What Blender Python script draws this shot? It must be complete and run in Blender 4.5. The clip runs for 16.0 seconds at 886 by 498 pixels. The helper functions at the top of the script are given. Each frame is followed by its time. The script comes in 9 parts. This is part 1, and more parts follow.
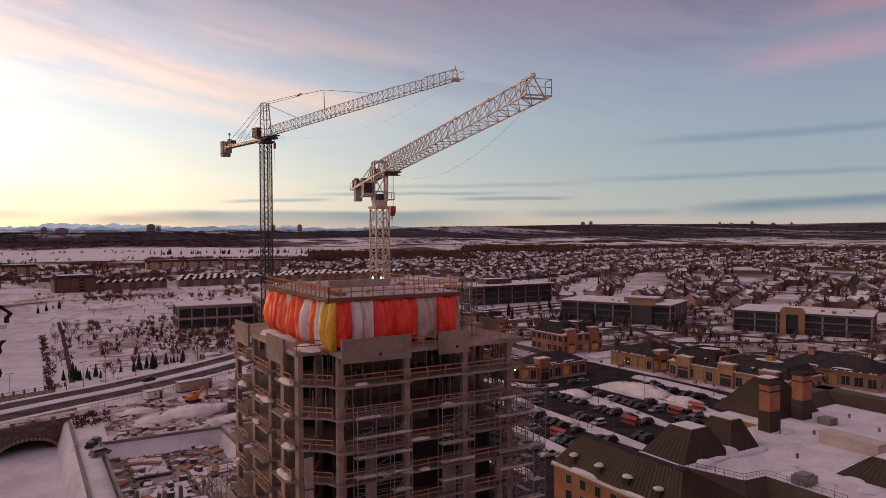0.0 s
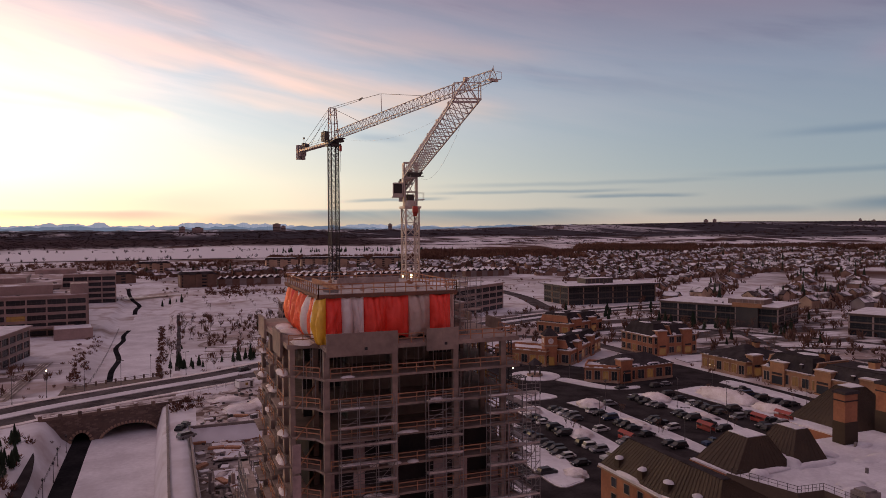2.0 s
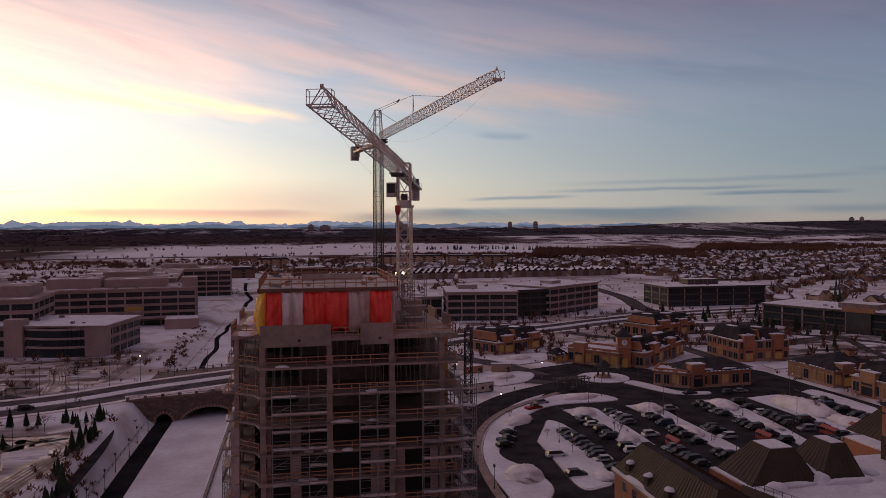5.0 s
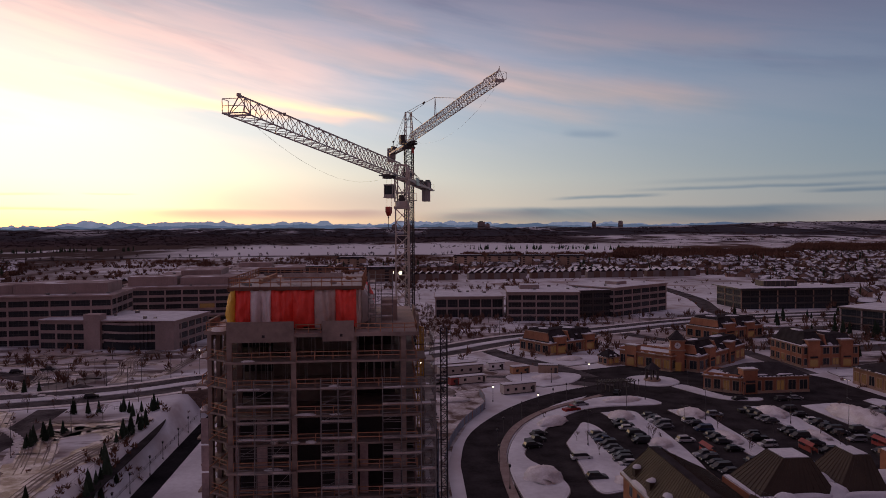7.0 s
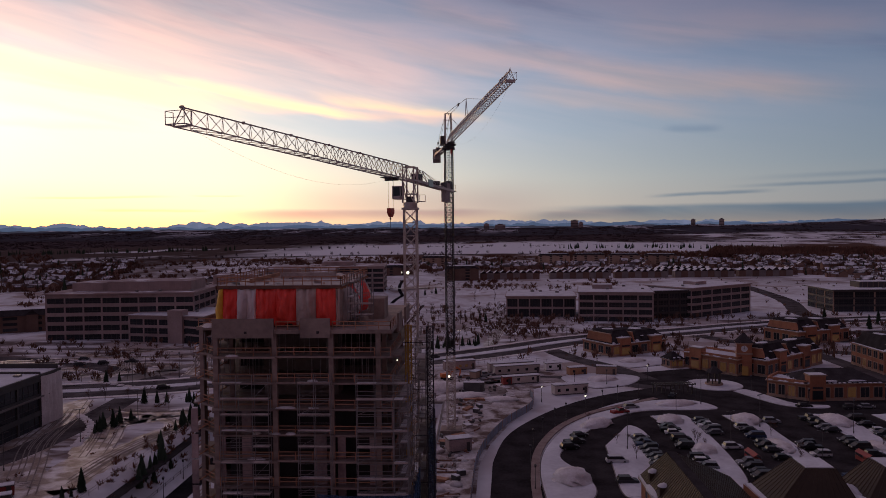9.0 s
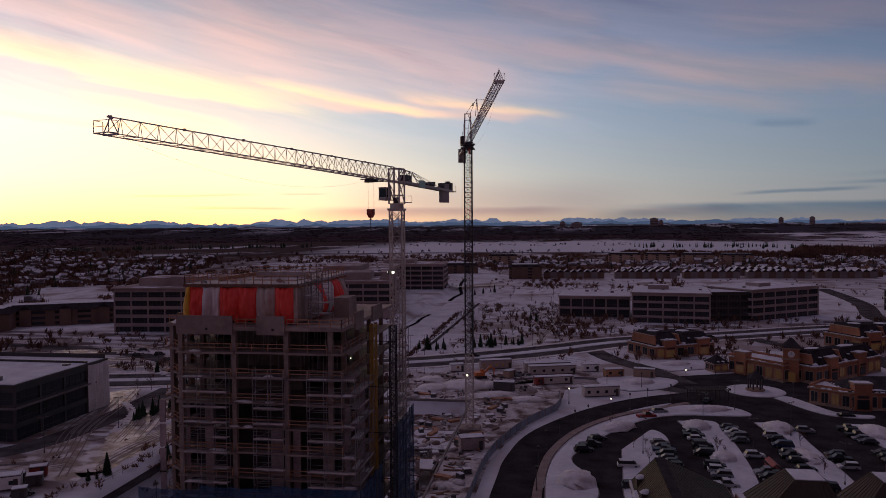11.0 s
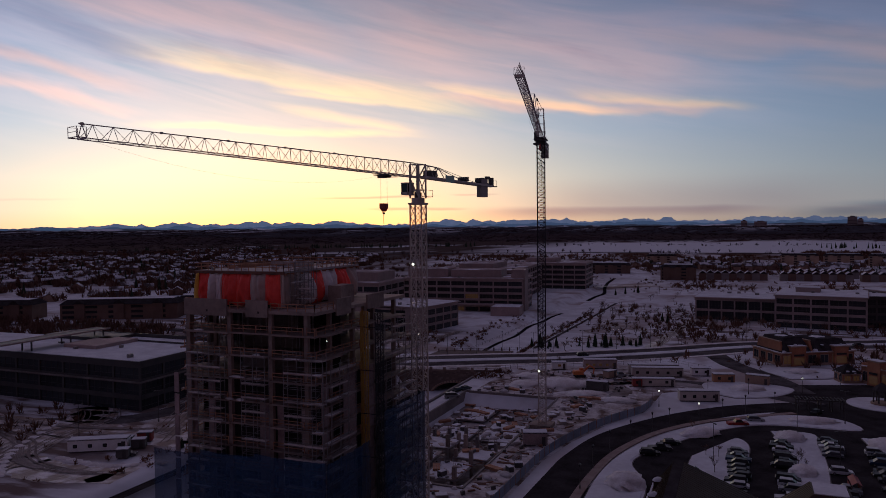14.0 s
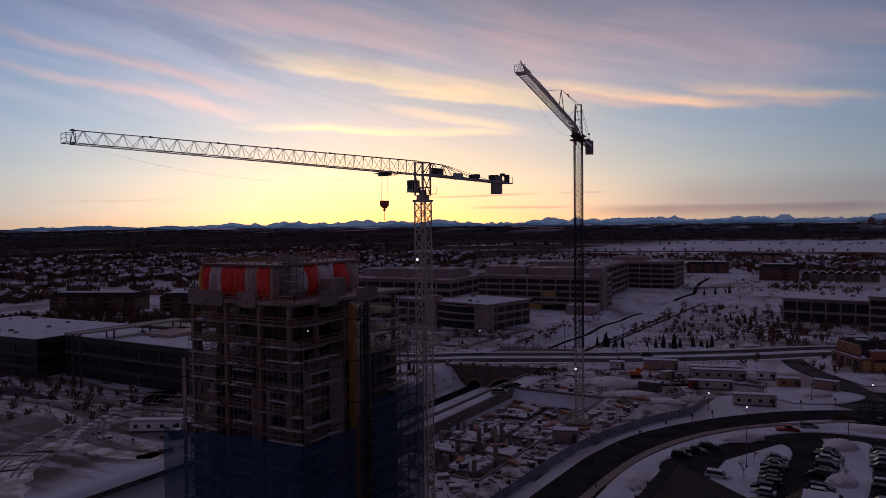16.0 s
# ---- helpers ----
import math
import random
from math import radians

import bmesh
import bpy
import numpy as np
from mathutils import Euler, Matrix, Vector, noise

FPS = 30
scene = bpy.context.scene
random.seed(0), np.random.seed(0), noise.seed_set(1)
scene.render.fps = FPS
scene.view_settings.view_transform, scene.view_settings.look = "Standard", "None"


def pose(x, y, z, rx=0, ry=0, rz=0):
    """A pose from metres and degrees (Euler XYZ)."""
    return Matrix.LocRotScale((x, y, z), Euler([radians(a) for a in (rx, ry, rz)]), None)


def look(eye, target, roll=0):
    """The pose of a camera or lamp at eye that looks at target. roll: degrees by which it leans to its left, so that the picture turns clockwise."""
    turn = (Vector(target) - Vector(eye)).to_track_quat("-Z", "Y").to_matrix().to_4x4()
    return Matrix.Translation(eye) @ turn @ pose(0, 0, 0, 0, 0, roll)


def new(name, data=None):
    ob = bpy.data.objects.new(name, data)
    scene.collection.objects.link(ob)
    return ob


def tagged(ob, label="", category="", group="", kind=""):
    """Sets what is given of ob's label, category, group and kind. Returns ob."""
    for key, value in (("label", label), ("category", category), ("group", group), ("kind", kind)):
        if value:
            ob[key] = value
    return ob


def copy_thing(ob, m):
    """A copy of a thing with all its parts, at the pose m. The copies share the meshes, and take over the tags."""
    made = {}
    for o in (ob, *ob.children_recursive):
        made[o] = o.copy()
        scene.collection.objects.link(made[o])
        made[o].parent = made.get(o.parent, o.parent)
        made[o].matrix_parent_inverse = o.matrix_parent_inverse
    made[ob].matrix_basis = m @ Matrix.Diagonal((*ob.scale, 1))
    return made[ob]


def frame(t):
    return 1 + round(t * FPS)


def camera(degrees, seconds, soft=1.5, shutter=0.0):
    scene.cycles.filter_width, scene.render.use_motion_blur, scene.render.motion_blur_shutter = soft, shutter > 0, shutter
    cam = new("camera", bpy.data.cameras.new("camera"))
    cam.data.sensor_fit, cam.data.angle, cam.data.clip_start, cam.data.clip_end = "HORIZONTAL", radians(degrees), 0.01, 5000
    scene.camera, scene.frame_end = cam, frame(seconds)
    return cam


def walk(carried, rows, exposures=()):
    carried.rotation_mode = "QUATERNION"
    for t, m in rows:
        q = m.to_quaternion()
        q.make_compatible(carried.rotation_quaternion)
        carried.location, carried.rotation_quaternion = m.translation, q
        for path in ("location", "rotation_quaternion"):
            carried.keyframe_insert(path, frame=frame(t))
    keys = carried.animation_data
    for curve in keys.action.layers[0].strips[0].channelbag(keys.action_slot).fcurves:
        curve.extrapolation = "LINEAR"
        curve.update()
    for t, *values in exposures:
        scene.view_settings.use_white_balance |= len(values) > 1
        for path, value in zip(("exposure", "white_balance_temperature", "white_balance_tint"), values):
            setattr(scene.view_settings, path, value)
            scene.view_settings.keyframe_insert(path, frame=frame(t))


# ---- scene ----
cam = camera(63.08, 16.0, soft=0.75)
ROWS = [
    (0.0, -0.55, -0.42, 55.52, -30.43, -1.47, 0.17),
    (0.5, 2.16, -2.38, 55.55, -28.24, -1.49, 0.24),
    (1.0, 5.00, -4.37, 55.59, -25.67, -1.53, 0.29),
    (1.5, 7.86, -6.35, 55.59, -23.40, -1.54, 0.36),
    (2.0, 10.90, -8.22, 55.61, -21.21, -1.56, 0.31),
    (2.5, 14.03, -9.77, 55.63, -19.28, -1.57, 0.39),
    (3.0, 17.24, -11.27, 55.62, -17.30, -1.58, 0.35),
    (3.5, 20.33, -12.73, 55.60, -15.59, -1.61, 0.31),
    (4.0, 23.58, -14.07, 55.57, -14.17, -1.64, 0.28),
    (6.5, 41.09, -19.21, 55.63, -6.66, -1.66, 0.23),
    (7.0, 44.60, -20.04, 55.66, -4.74, -1.66, 0.31),
    (7.5, 48.14, -20.77, 55.68, -2.86, -1.65, 0.40),
    (8.0, 51.73, -21.39, 55.72, -0.94, -1.67, 0.43),
    (8.5, 55.38, -21.86, 55.76, 0.95, -1.68, 0.43),
    (9.0, 59.28, -22.16, 55.79, 2.75, -1.68, 0.61),
    (11.5, 79.53, -21.63, 56.19, 10.57, -1.83, 0.42),
    (12.0, 83.96, -21.24, 56.17, 12.43, -1.82, 0.51),
    (12.5, 88.53, -20.67, 56.00, 14.76, -1.79, 0.57),
    (13.0, 93.12, -19.97, 55.69, 17.66, -1.76, 0.54),
    (13.5, 97.59, -19.08, 55.26, 20.31, -1.72, 0.59),
    (14.0, 102.09, -17.92, 54.78, 22.53, -1.70, 0.55),
    (14.5, 106.69, -16.57, 54.35, 24.34, -1.68, 0.65),
    (15.0, 111.13, -15.24, 54.19, 26.57, -1.75, 0.52),
    (15.5, 115.42, -13.91, 54.21, 28.71, -1.77, 0.52),
    (16.0, 119.86, -12.34, 54.23, 30.81, -1.75, 0.62),
]
EXPOSURES = [(0.0, -0.08, 6650, 12), (4.0, -0.60, 6200, 13), (7.0, -0.93, 5750, 13), (9.0, -1.19, 5500, 14), (12.5, -1.68, 5050, 14), (14.5, -1.97, 4800, 14), (16.0, -2.08, 4750, 14)]
walk(cam, [(t, pose(x, y, z, 90 + pitch, roll, yaw)) for t, x, y, z, yaw, pitch, roll in ROWS], EXPOSURES)

# ---- sky and light: dusk, the sun just behind the mountains ----
SUN_YAW = 35.0
SUN = Vector((-math.sin(radians(SUN_YAW)), math.cos(radians(SUN_YAW)), 0.0))
world = bpy.data.worlds.new("dusk_sky")
scene.world = world
world.use_nodes = True
wn, wl = world.node_tree.nodes, world.node_tree.links
wn.clear()


def wmath(op, a, b=None, c=None):
    n = wn.new("ShaderNodeMath")
    n.operation = op
    for i, v in enumerate((a, b, c)):
        if v is None:
            continue
        if isinstance(v, (int, float)):
            n.inputs[i].default_value = v
        else:
            wl.new(v, n.inputs[i])
    return n.outputs[0]


def wramp(fac, stops):
    n = wn.new("ShaderNodeValToRGB")
    r = n.color_ramp
    while len(r.elements) < len(stops):
        r.elements.new(0.5)
    for e, (p, col) in zip(r.elements, stops):
        e.position, e.color = p, (*col, 1)
    wl.new(fac, n.inputs[0])
    return n.outputs[0]


def wmix(fac, a, b, kind="MIX"):
    n = wn.new("ShaderNodeMix")
    n.data_type, n.blend_type = "RGBA", kind
    for i, v in ((0, fac), (6, a), (7, b)):
        if isinstance(v, (int, float)):
            n.inputs[i].default_value = v
        elif isinstance(v, tuple):
            n.inputs[i].default_value = (*v, 1)
        else:
            wl.new(v, n.inputs[i])
    return n.outputs[2]


coord = wn.new("ShaderNodeTexCoord")
sep = wn.new("ShaderNodeSeparateXYZ")
wl.new(coord.outputs["Generated"], sep.inputs[0])
dx, dy, dz = sep.outputs
up = wmath("MAXIMUM", dz, 0.0)
flat = wmath("SQRT", wmath("ADD", wmath("MULTIPLY", dx, dx), wmath("MULTIPLY", dy, dy)))
along = wmath("DIVIDE", wmath("ADD", wmath("MULTIPLY", dx, SUN.x), wmath("MULTIPLY", dy, SUN.y)), wmath("MAXIMUM", flat, 0.001))
near_sun = wmath("POWER", wmath("MULTIPLY_ADD", along, 0.5, 0.5), 6.0)
elev = wmath("MULTIPLY", up, 2.0)
SKY_SUN = [(0.0, (0.86, 0.57, 0.31)), (0.05, (0.85, 0.69, 0.51)), (0.13, (0.80, 0.74, 0.61)), (0.26, (0.56, 0.61, 0.65)), (0.45, (0.36, 0.43, 0.55)), (0.75, (0.16, 0.155, 0.23)), (1.0, (0.080, 0.056, 0.14))]
SKY_FAR = [(0.0, (0.29, 0.255, 0.24)), (0.05, (0.205, 0.25, 0.275)), (0.16, (0.15, 0.215, 0.28)), (0.40, (0.13, 0.17, 0.255)), (0.7, (0.125, 0.08, 0.145)), (1.0, (0.080, 0.056, 0.14))]
SKY_BACK = [(0.0, (0.16, 0.085, 0.09)), (0.12, (0.42, 0.165, 0.14)), (0.35, (0.33, 0.14, 0.145)), (1.0, (0.080, 0.056, 0.14))]
sun_side = wmix(1.0, wramp(elev, SKY_SUN), (2.12, 2.03, 1.8), "MULTIPLY")
far_side = wmix(1.0, wramp(elev, SKY_FAR), (1.52, 1.46, 1.36), "MULTIPLY")
behind = wn.new("ShaderNodeMapRange")
behind.interpolation_type = "SMOOTHSTEP"
behind.inputs["From Min"].default_value, behind.inputs["From Max"].default_value = -0.2, -0.7
wl.new(along, behind.inputs[0])
far_side = wmix(behind.outputs[0], far_side, wramp(elev, SKY_BACK))
clear_sky = wmix(near_sun, far_side, sun_side)
low_glow = wmath("MULTIPLY", wmath("POWER", near_sun, 14.0), wmath("POWER", wmath("SUBTRACT", 1.0, up), 22.0))
clear_sky = wmix(low_glow, clear_sky, (3.6, 1.75, 0.42))
nishita = wn.new("ShaderNodeTexSky")
nishita.sky_type, nishita.sun_disc = "NISHITA", False
nishita.sun_elevation, nishita.sun_rotation = radians(1.0), radians(-SUN_YAW)
clear_sky = wmix(1.0, clear_sky, wmix(1.0, nishita.outputs[0], (0.04, 0.04, 0.04), "MULTIPLY"), "ADD")
# streaked clouds: each lies along a line in azimuth (positive to the west) and height, in degrees
az = wmath("MULTIPLY", wmath("ARCTAN2", wmath("MULTIPLY", dx, -1.0), dy), 57.2958)
el = wmath("MULTIPLY", wmath("ARCSINE", dz), 57.2958)


def wnoise(sx, sy, lean, seed, detail, rough=0.55, twist=0.0):
    """Noise drawn out along the sky, its streaks leaning by lean degrees of height for each degree of azimuth."""
    comb = wn.new("ShaderNodeCombineXYZ")
    wl.new(wmath("MULTIPLY", az, sx), comb.inputs[0])
    wl.new(wmath("MULTIPLY", wmath("SUBTRACT", el, wmath("MULTIPLY", az, lean)), sy), comb.inputs[1])
    comb.inputs[2].default_value = seed
    no = wn.new("ShaderNodeTexNoise")
    no.inputs["Scale"].default_value, no.inputs["Detail"].default_value, no.inputs["Roughness"].default_value = 1.0, detail, rough
    no.inputs["Distortion"].default_value = twist
    wl.new(comb.outputs[0], no.inputs["Vector"])
    return no.outputs[0]


def wstep(v, lo, hi, a=0.0, b=1.0):
    m = wn.new("ShaderNodeMapRange")
    m.interpolation_type = "SMOOTHSTEP"
    m.inputs["From Min"].default_value, m.inputs["From Max"].default_value = lo, hi
    m.inputs["To Min"].default_value, m.inputs["To Max"].default_value = a, b
    wl.new(v, m.inputs[0])
    return m.outputs[0]


warp = wmath("MULTIPLY", wmath("SUBTRACT", wnoise(0.09, 0.22, 0.18, 3.0, 4.0), 0.5), 4.2)
wisps = wstep(wnoise(0.07, 0.62, 0.20, 7.0, 6.0, 0.56, 0.6), 0.24, 0.76)
floating = wmath("SUBTRACT", el, wmath("MULTIPLY", warp, 0.7))
drifting = wmath("SUBTRACT", el, wmath("MULTIPLY", warp, 0.38))
steady = wmath("SUBTRACT", el, wmath("MULTIPLY", warp, 0.12))


def streaks(rows, height, wispy):
    """rows: azimuth and height of one end, of the other, the soft reach above and below, the strength."""
    total = None
    for a0, e0, a1, e1, above, below, strong in rows:
        k = (e1 - e0) / (a1 - a0)
        d = wmath("SUBTRACT", height, wmath("MULTIPLY_ADD", az, k, e0 - k * a0))
        d = wmath("MAXIMUM", wmath("DIVIDE", d, above), wmath("DIVIDE", d, -below))
        m = wstep(d, 1.0, 0.0, 0.0, strong)
        half = abs(a1 - a0) / 2
        ends = wstep(wmath("ABSOLUTE", wmath("SUBTRACT", az, (a0 + a1) / 2)), half * 1.15, half * 0.45)
        m = wmath("MULTIPLY", m, ends)
        total = m if total is None else wmath("MAXIMUM", total, m)
    return wmath("MULTIPLY", total, wmath("MULTIPLY_ADD", wisps, wispy, 1.0 - wispy))


PINK = [(31, 14.5, 0, 11.8, 6.0, 4.5, 0.85), (9, 13.8, -6, 12.2, 1.7, 1.3, 0.75), (-4, 12.0, -27, 9.0, 1.7, 1.2, 0.95), (-10, 14.8, -30, 13.0, 2.2, 1.6, 0.5), (27, 18.0, 7, 13.6, 1.9, 1.5, 0.55), (14, 15.4, -26, 9.2, 1.7, 1.4, 0.9), (6, 17.2, -4, 14.5, 2.0, 1.6, 0.5), (-2, 10.8, -18, 8.4, 1.3, 1.0, 0.55), (64, 18.4, 25, 13.2, 2.6, 1.6, 0.7), (64, 13.9, 44, 9.7, 0.9, 0.7, 0.9),
        (64, 11.7, 45, 8.4, 0.7, 0.5, 0.8), (24, 10.2, -1, 8.3, 1.0, 0.6, 1.0), (14, 10.6, 0, 8.2, 0.9, 0.5, 0.7), (26, 15.2, 12, 12.6, 1.6, 1.3, 0.55), (60, 22, 10, 19, 5, 2, 0.5)]
ROSE = [(-51, 11.6, -74, 13.8, 1.7, 1.5, 0.8), (-55, 14.8, -74, 16.4, 1.3, 1.1, 0.6)]
GOLD = [(47, 12.9, 18, 8.6, 2.4, 0.6, 1.0), (36, 10.6, 20, 8.9, 0.8, 0.4, 0.9), (46, 7.7, 24, 7.3, 0.5, 0.35, 0.75), (36, 9.3, 24, 7.4, 0.7, 0.5, 0.55), (25, 11.2, 8, 8.6, 0.9, 0.45, 0.8), (13, 10.4, -1, 8.3, 0.8, 0.4, 0.6)]
SLATE = [(-5, 1.35, -36, 1.3, 0.38, 2.4, 1.0), (-13, 2.2, -22, 2.4, 0.24, 0.2, 0.75), (-19, 2.75, -37, 2.95, 0.24, 0.2, 0.65), (-31, 2.45, -41, 2.5, 0.30, 0.22, 0.8), (-48, 1.5, -70, 2.5, 0.6, 1.0, 0.9), (-20, 3.3, -44, 3.7, 0.30, 0.28, 0.35), (-45, 6.6, -66, 7.2, 0.55, 0.45, 0.45), (-40, 3.9, -66, 4.2, 0.4, 0.35, 0.4),
         (-14, 7.3, -18.5, 7.1, 0.5, 0.4, 0.4), (-2, 0.8, -16, 0.8, 0.8, 0.9, 0.7), (-36, 1.2, -50, 1.4, 0.5, 0.5, 0.5)]
MAUVE = [(17, 2.0, -7, 2.0, 2.6, 2.6, 0.45), (21, 1.25, -4, 1.25, 0.55, 0.9, 1.0), (33, 2.35, 23, 2.5, 0.16, 0.13, 0.8), (29, 1.5, 20, 1.5, 0.2, 0.16, 0.8), (22, 2.6, 18, 2.6, 0.13, 0.1, 0.6), (60, 2.0, 49, 2.3, 0.14, 0.1, 0.25), (-4, 1.0, -14, 1.2, 0.4, 0.7, 0.5)]
veil = wmath("MULTIPLY", wstep(el, 4.5, 11.0), wmath("MULTIPLY", wisps, wstep(az, -60.0, 15.0, 0.15, 1.0)))
# broken pink cloud sheets added over the unseen dome to light the ground
over = wn.new("ShaderNodeTexNoise")
over.inputs["Scale"].default_value, over.inputs["Detail"].default_value, over.inputs["Distortion"].default_value = 1.6, 5.0, 0.8
wl.new(coord.outputs["Generated"], over.inputs["Vector"])
dome = wmath("MULTIPLY", wstep(over.outputs[0], 0.34, 0.60, 0.45, 1.0), wstep(el, 18.0, 32.0, 0.0, 0.92))
sky = wmix(dome, clear_sky, wmix(near_sun, (0.305, 0.246, 0.295), (1.05, 0.79, 0.75)))
sky = wmix(1.0, sky, wmix(wmath("MULTIPLY", veil, 0.7), (1.0, 1.0, 1.0), (1.55, 1.24, 1.12)), "MULTIPLY")
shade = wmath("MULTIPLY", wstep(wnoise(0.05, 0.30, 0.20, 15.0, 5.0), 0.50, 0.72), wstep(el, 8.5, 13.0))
sky = wmix(1.0, sky, wmix(wmath("MULTIPLY", shade, 0.7), (1.0, 1.0, 1.0), (0.72, 0.72, 0.80)), "MULTIPLY")
for tint, rows_, height, wispy in (((1.54, 1.11, 0.90), PINK, floating, 0.15), ((1.85, 1.06, 1.02), ROSE, drifting, 0.4), ((1.85, 1.46, 0.84), GOLD, drifting, 0.35), ((0.40, 0.54, 0.72), SLATE, steady, 0.2), ((0.62, 0.55, 0.66), MAUVE, steady, 0.2)):
    sky = wmix(1.0, sky, wmix(streaks(rows_, height, wispy), (1.0, 1.0, 1.0), tint), "MULTIPLY")
lobe = wmath("MULTIPLY", wmath("POWER", wmath("MULTIPLY_ADD", along, 0.5, 0.5), 29.0), wmath("POWER", wmath("SUBTRACT", 1.0, up), 3.2))
sky = wmix(1.0, sky, wmix(lobe, (1.0, 1.0, 1.0), (2.75, 2.2, 1.45)), "MULTIPLY")
north = wn.new("ShaderNodeMapRange")
north.interpolation_type = "SMOOTHSTEP"
north.inputs["From Min"].default_value, north.inputs["From Max"].default_value = -0.15, 0.45
north.inputs["To Min"].default_value, north.inputs["To Max"].default_value = 1.0, 1.42
wl.new(wmath("ADD", wmath("MULTIPLY", dx, -SUN.y), wmath("MULTIPLY", dy, SUN.x)), north.inputs[0])
low_sky = wn.new("ShaderNodeMapRange")
low_sky.interpolation_type = "SMOOTHSTEP"
low_sky.inputs["From Min"].default_value, low_sky.inputs["From Max"].default_value = 0.38, 0.12
low_sky.inputs["To Min"].default_value, low_sky.inputs["To Max"].default_value = 0.25, 1.0
wl.new(up, low_sky.inputs[0])
flank = wn.new("ShaderNodeMapRange")
flank.interpolation_type = "SMOOTHSTEP"
flank.inputs["From Min"].default_value, flank.inputs["From Max"].default_value = -0.05, -0.5
flank.inputs["To Min"].default_value, flank.inputs["To Max"].default_value = 0.0, 0.15
wl.new(wmath("ADD", wmath("MULTIPLY", dx, -SUN.y), wmath("MULTIPLY", dy, SUN.x)), flank.inputs[0])
gain = wmath("MULTIPLY", north.outputs[0], wmath("MULTIPLY_ADD", flank.outputs[0], low_sky.outputs[0], 1.0))
brighter = wn.new("ShaderNodeCombineColor")
for k in range(3):
    wl.new(gain, brighter.inputs[k])
sky = wmix(1.0, sky, brighter.outputs[0], "MULTIPLY")
bg = wn.new("ShaderNodeBackground")
wl.new(sky, bg.inputs[0])
bg.inputs[1].default_value = 1.08
wo = wn.new("ShaderNodeOutputWorld")
wl.new(bg.outputs[0], wo.inputs[0])

sun = new("sun", bpy.data.lights.new("sun", "SUN"))
sun.data.energy, sun.data.angle, sun.data.color = 0.15, radians(14), (1.0, 0.62, 0.36)
sun.matrix_world = look(SUN * 100 + Vector((0, 0, 5.0)), (0, 0, 0))


# ---- materials ----
def mat(name, col, col2=None, rough=0.8, scale=1.0, bump=0.15, metal=0.0, vary=0.12, emit=None, alpha=1.0, island=False, spec=0.5, depth=0.05):
    """Two colours mixed by coarse and fine noise, a fine relief, and a change of value from piece to piece."""
    m = bpy.data.materials.new(name)
    m.use_nodes = True
    nt, nl = m.node_tree.nodes, m.node_tree.links
    b = nt["Principled BSDF"]
    col2 = col2 or tuple(c * 0.72 for c in col)
    tc = nt.new("ShaderNodeTexCoord")
    fine, big = nt.new("ShaderNodeTexNoise"), nt.new("ShaderNodeTexNoise")
    fine.inputs["Scale"].default_value, fine.inputs["Detail"].default_value = scale * 3.0, 6
    big.inputs["Scale"].default_value, big.inputs["Detail"].default_value = scale * 0.35, 4
    for n in (fine, big):
        nl.new(tc.outputs["Object"], n.inputs["Vector"])
    add = nt.new("ShaderNodeMath")
    add.operation = "MULTIPLY_ADD"
    nl.new(fine.outputs[0], add.inputs[0])
    add.inputs[1].default_value = 0.45
    nl.new(big.outputs[0], add.inputs[2])
    mr = nt.new("ShaderNodeMapRange")
    mr.inputs["From Min"].default_value, mr.inputs["From Max"].default_value = 0.52, 0.92
    nl.new(add.outputs[0], mr.inputs[0])
    mx = nt.new("ShaderNodeMix")
    mx.data_type = "RGBA"
    mx.inputs[6].default_value, mx.inputs[7].default_value = (*col, 1), (*col2, 1)
    nl.new(mr.outputs[0], mx.inputs[0])
    if island:
        rnd = nt.new("ShaderNodeNewGeometry").outputs["Random Per Island"]
    else:
        rnd = nt.new("ShaderNodeObjectInfo").outputs["Random"]
    hv = nt.new("ShaderNodeHueSaturation")
    vr = nt.new("ShaderNodeMapRange")
    vr.inputs["To Min"].default_value, vr.inputs["To Max"].default_value = 1 - vary, 1 + vary
    nl.new(rnd, vr.inputs[0])
    nl.new(vr.outputs[0], hv.inputs["Value"])
    nl.new(mx.outputs[2], hv.inputs["Color"])
    nl.new(hv.outputs[0], b.inputs["Base Color"])
    b.inputs["Roughness"].default_value, b.inputs["Metallic"].default_value = rough, metal
    b.inputs["Specular IOR Level"].default_value = spec
    if bump:
        bp = nt.new("ShaderNodeBump")
        bp.inputs["Strength"].default_value, bp.inputs["Distance"].default_value = bump, depth
        nl.new(fine.outputs[0], bp.inputs["Height"])
        nl.new(bp.outputs[0], b.inputs["Normal"])
    if emit:
        b.inputs["Emission Color"].default_value, b.inputs["Emission Strength"].default_value = (*emit[0], 1), emit[1]
    if alpha < 1:
        b.inputs["Alpha"].default_value = alpha
    return m


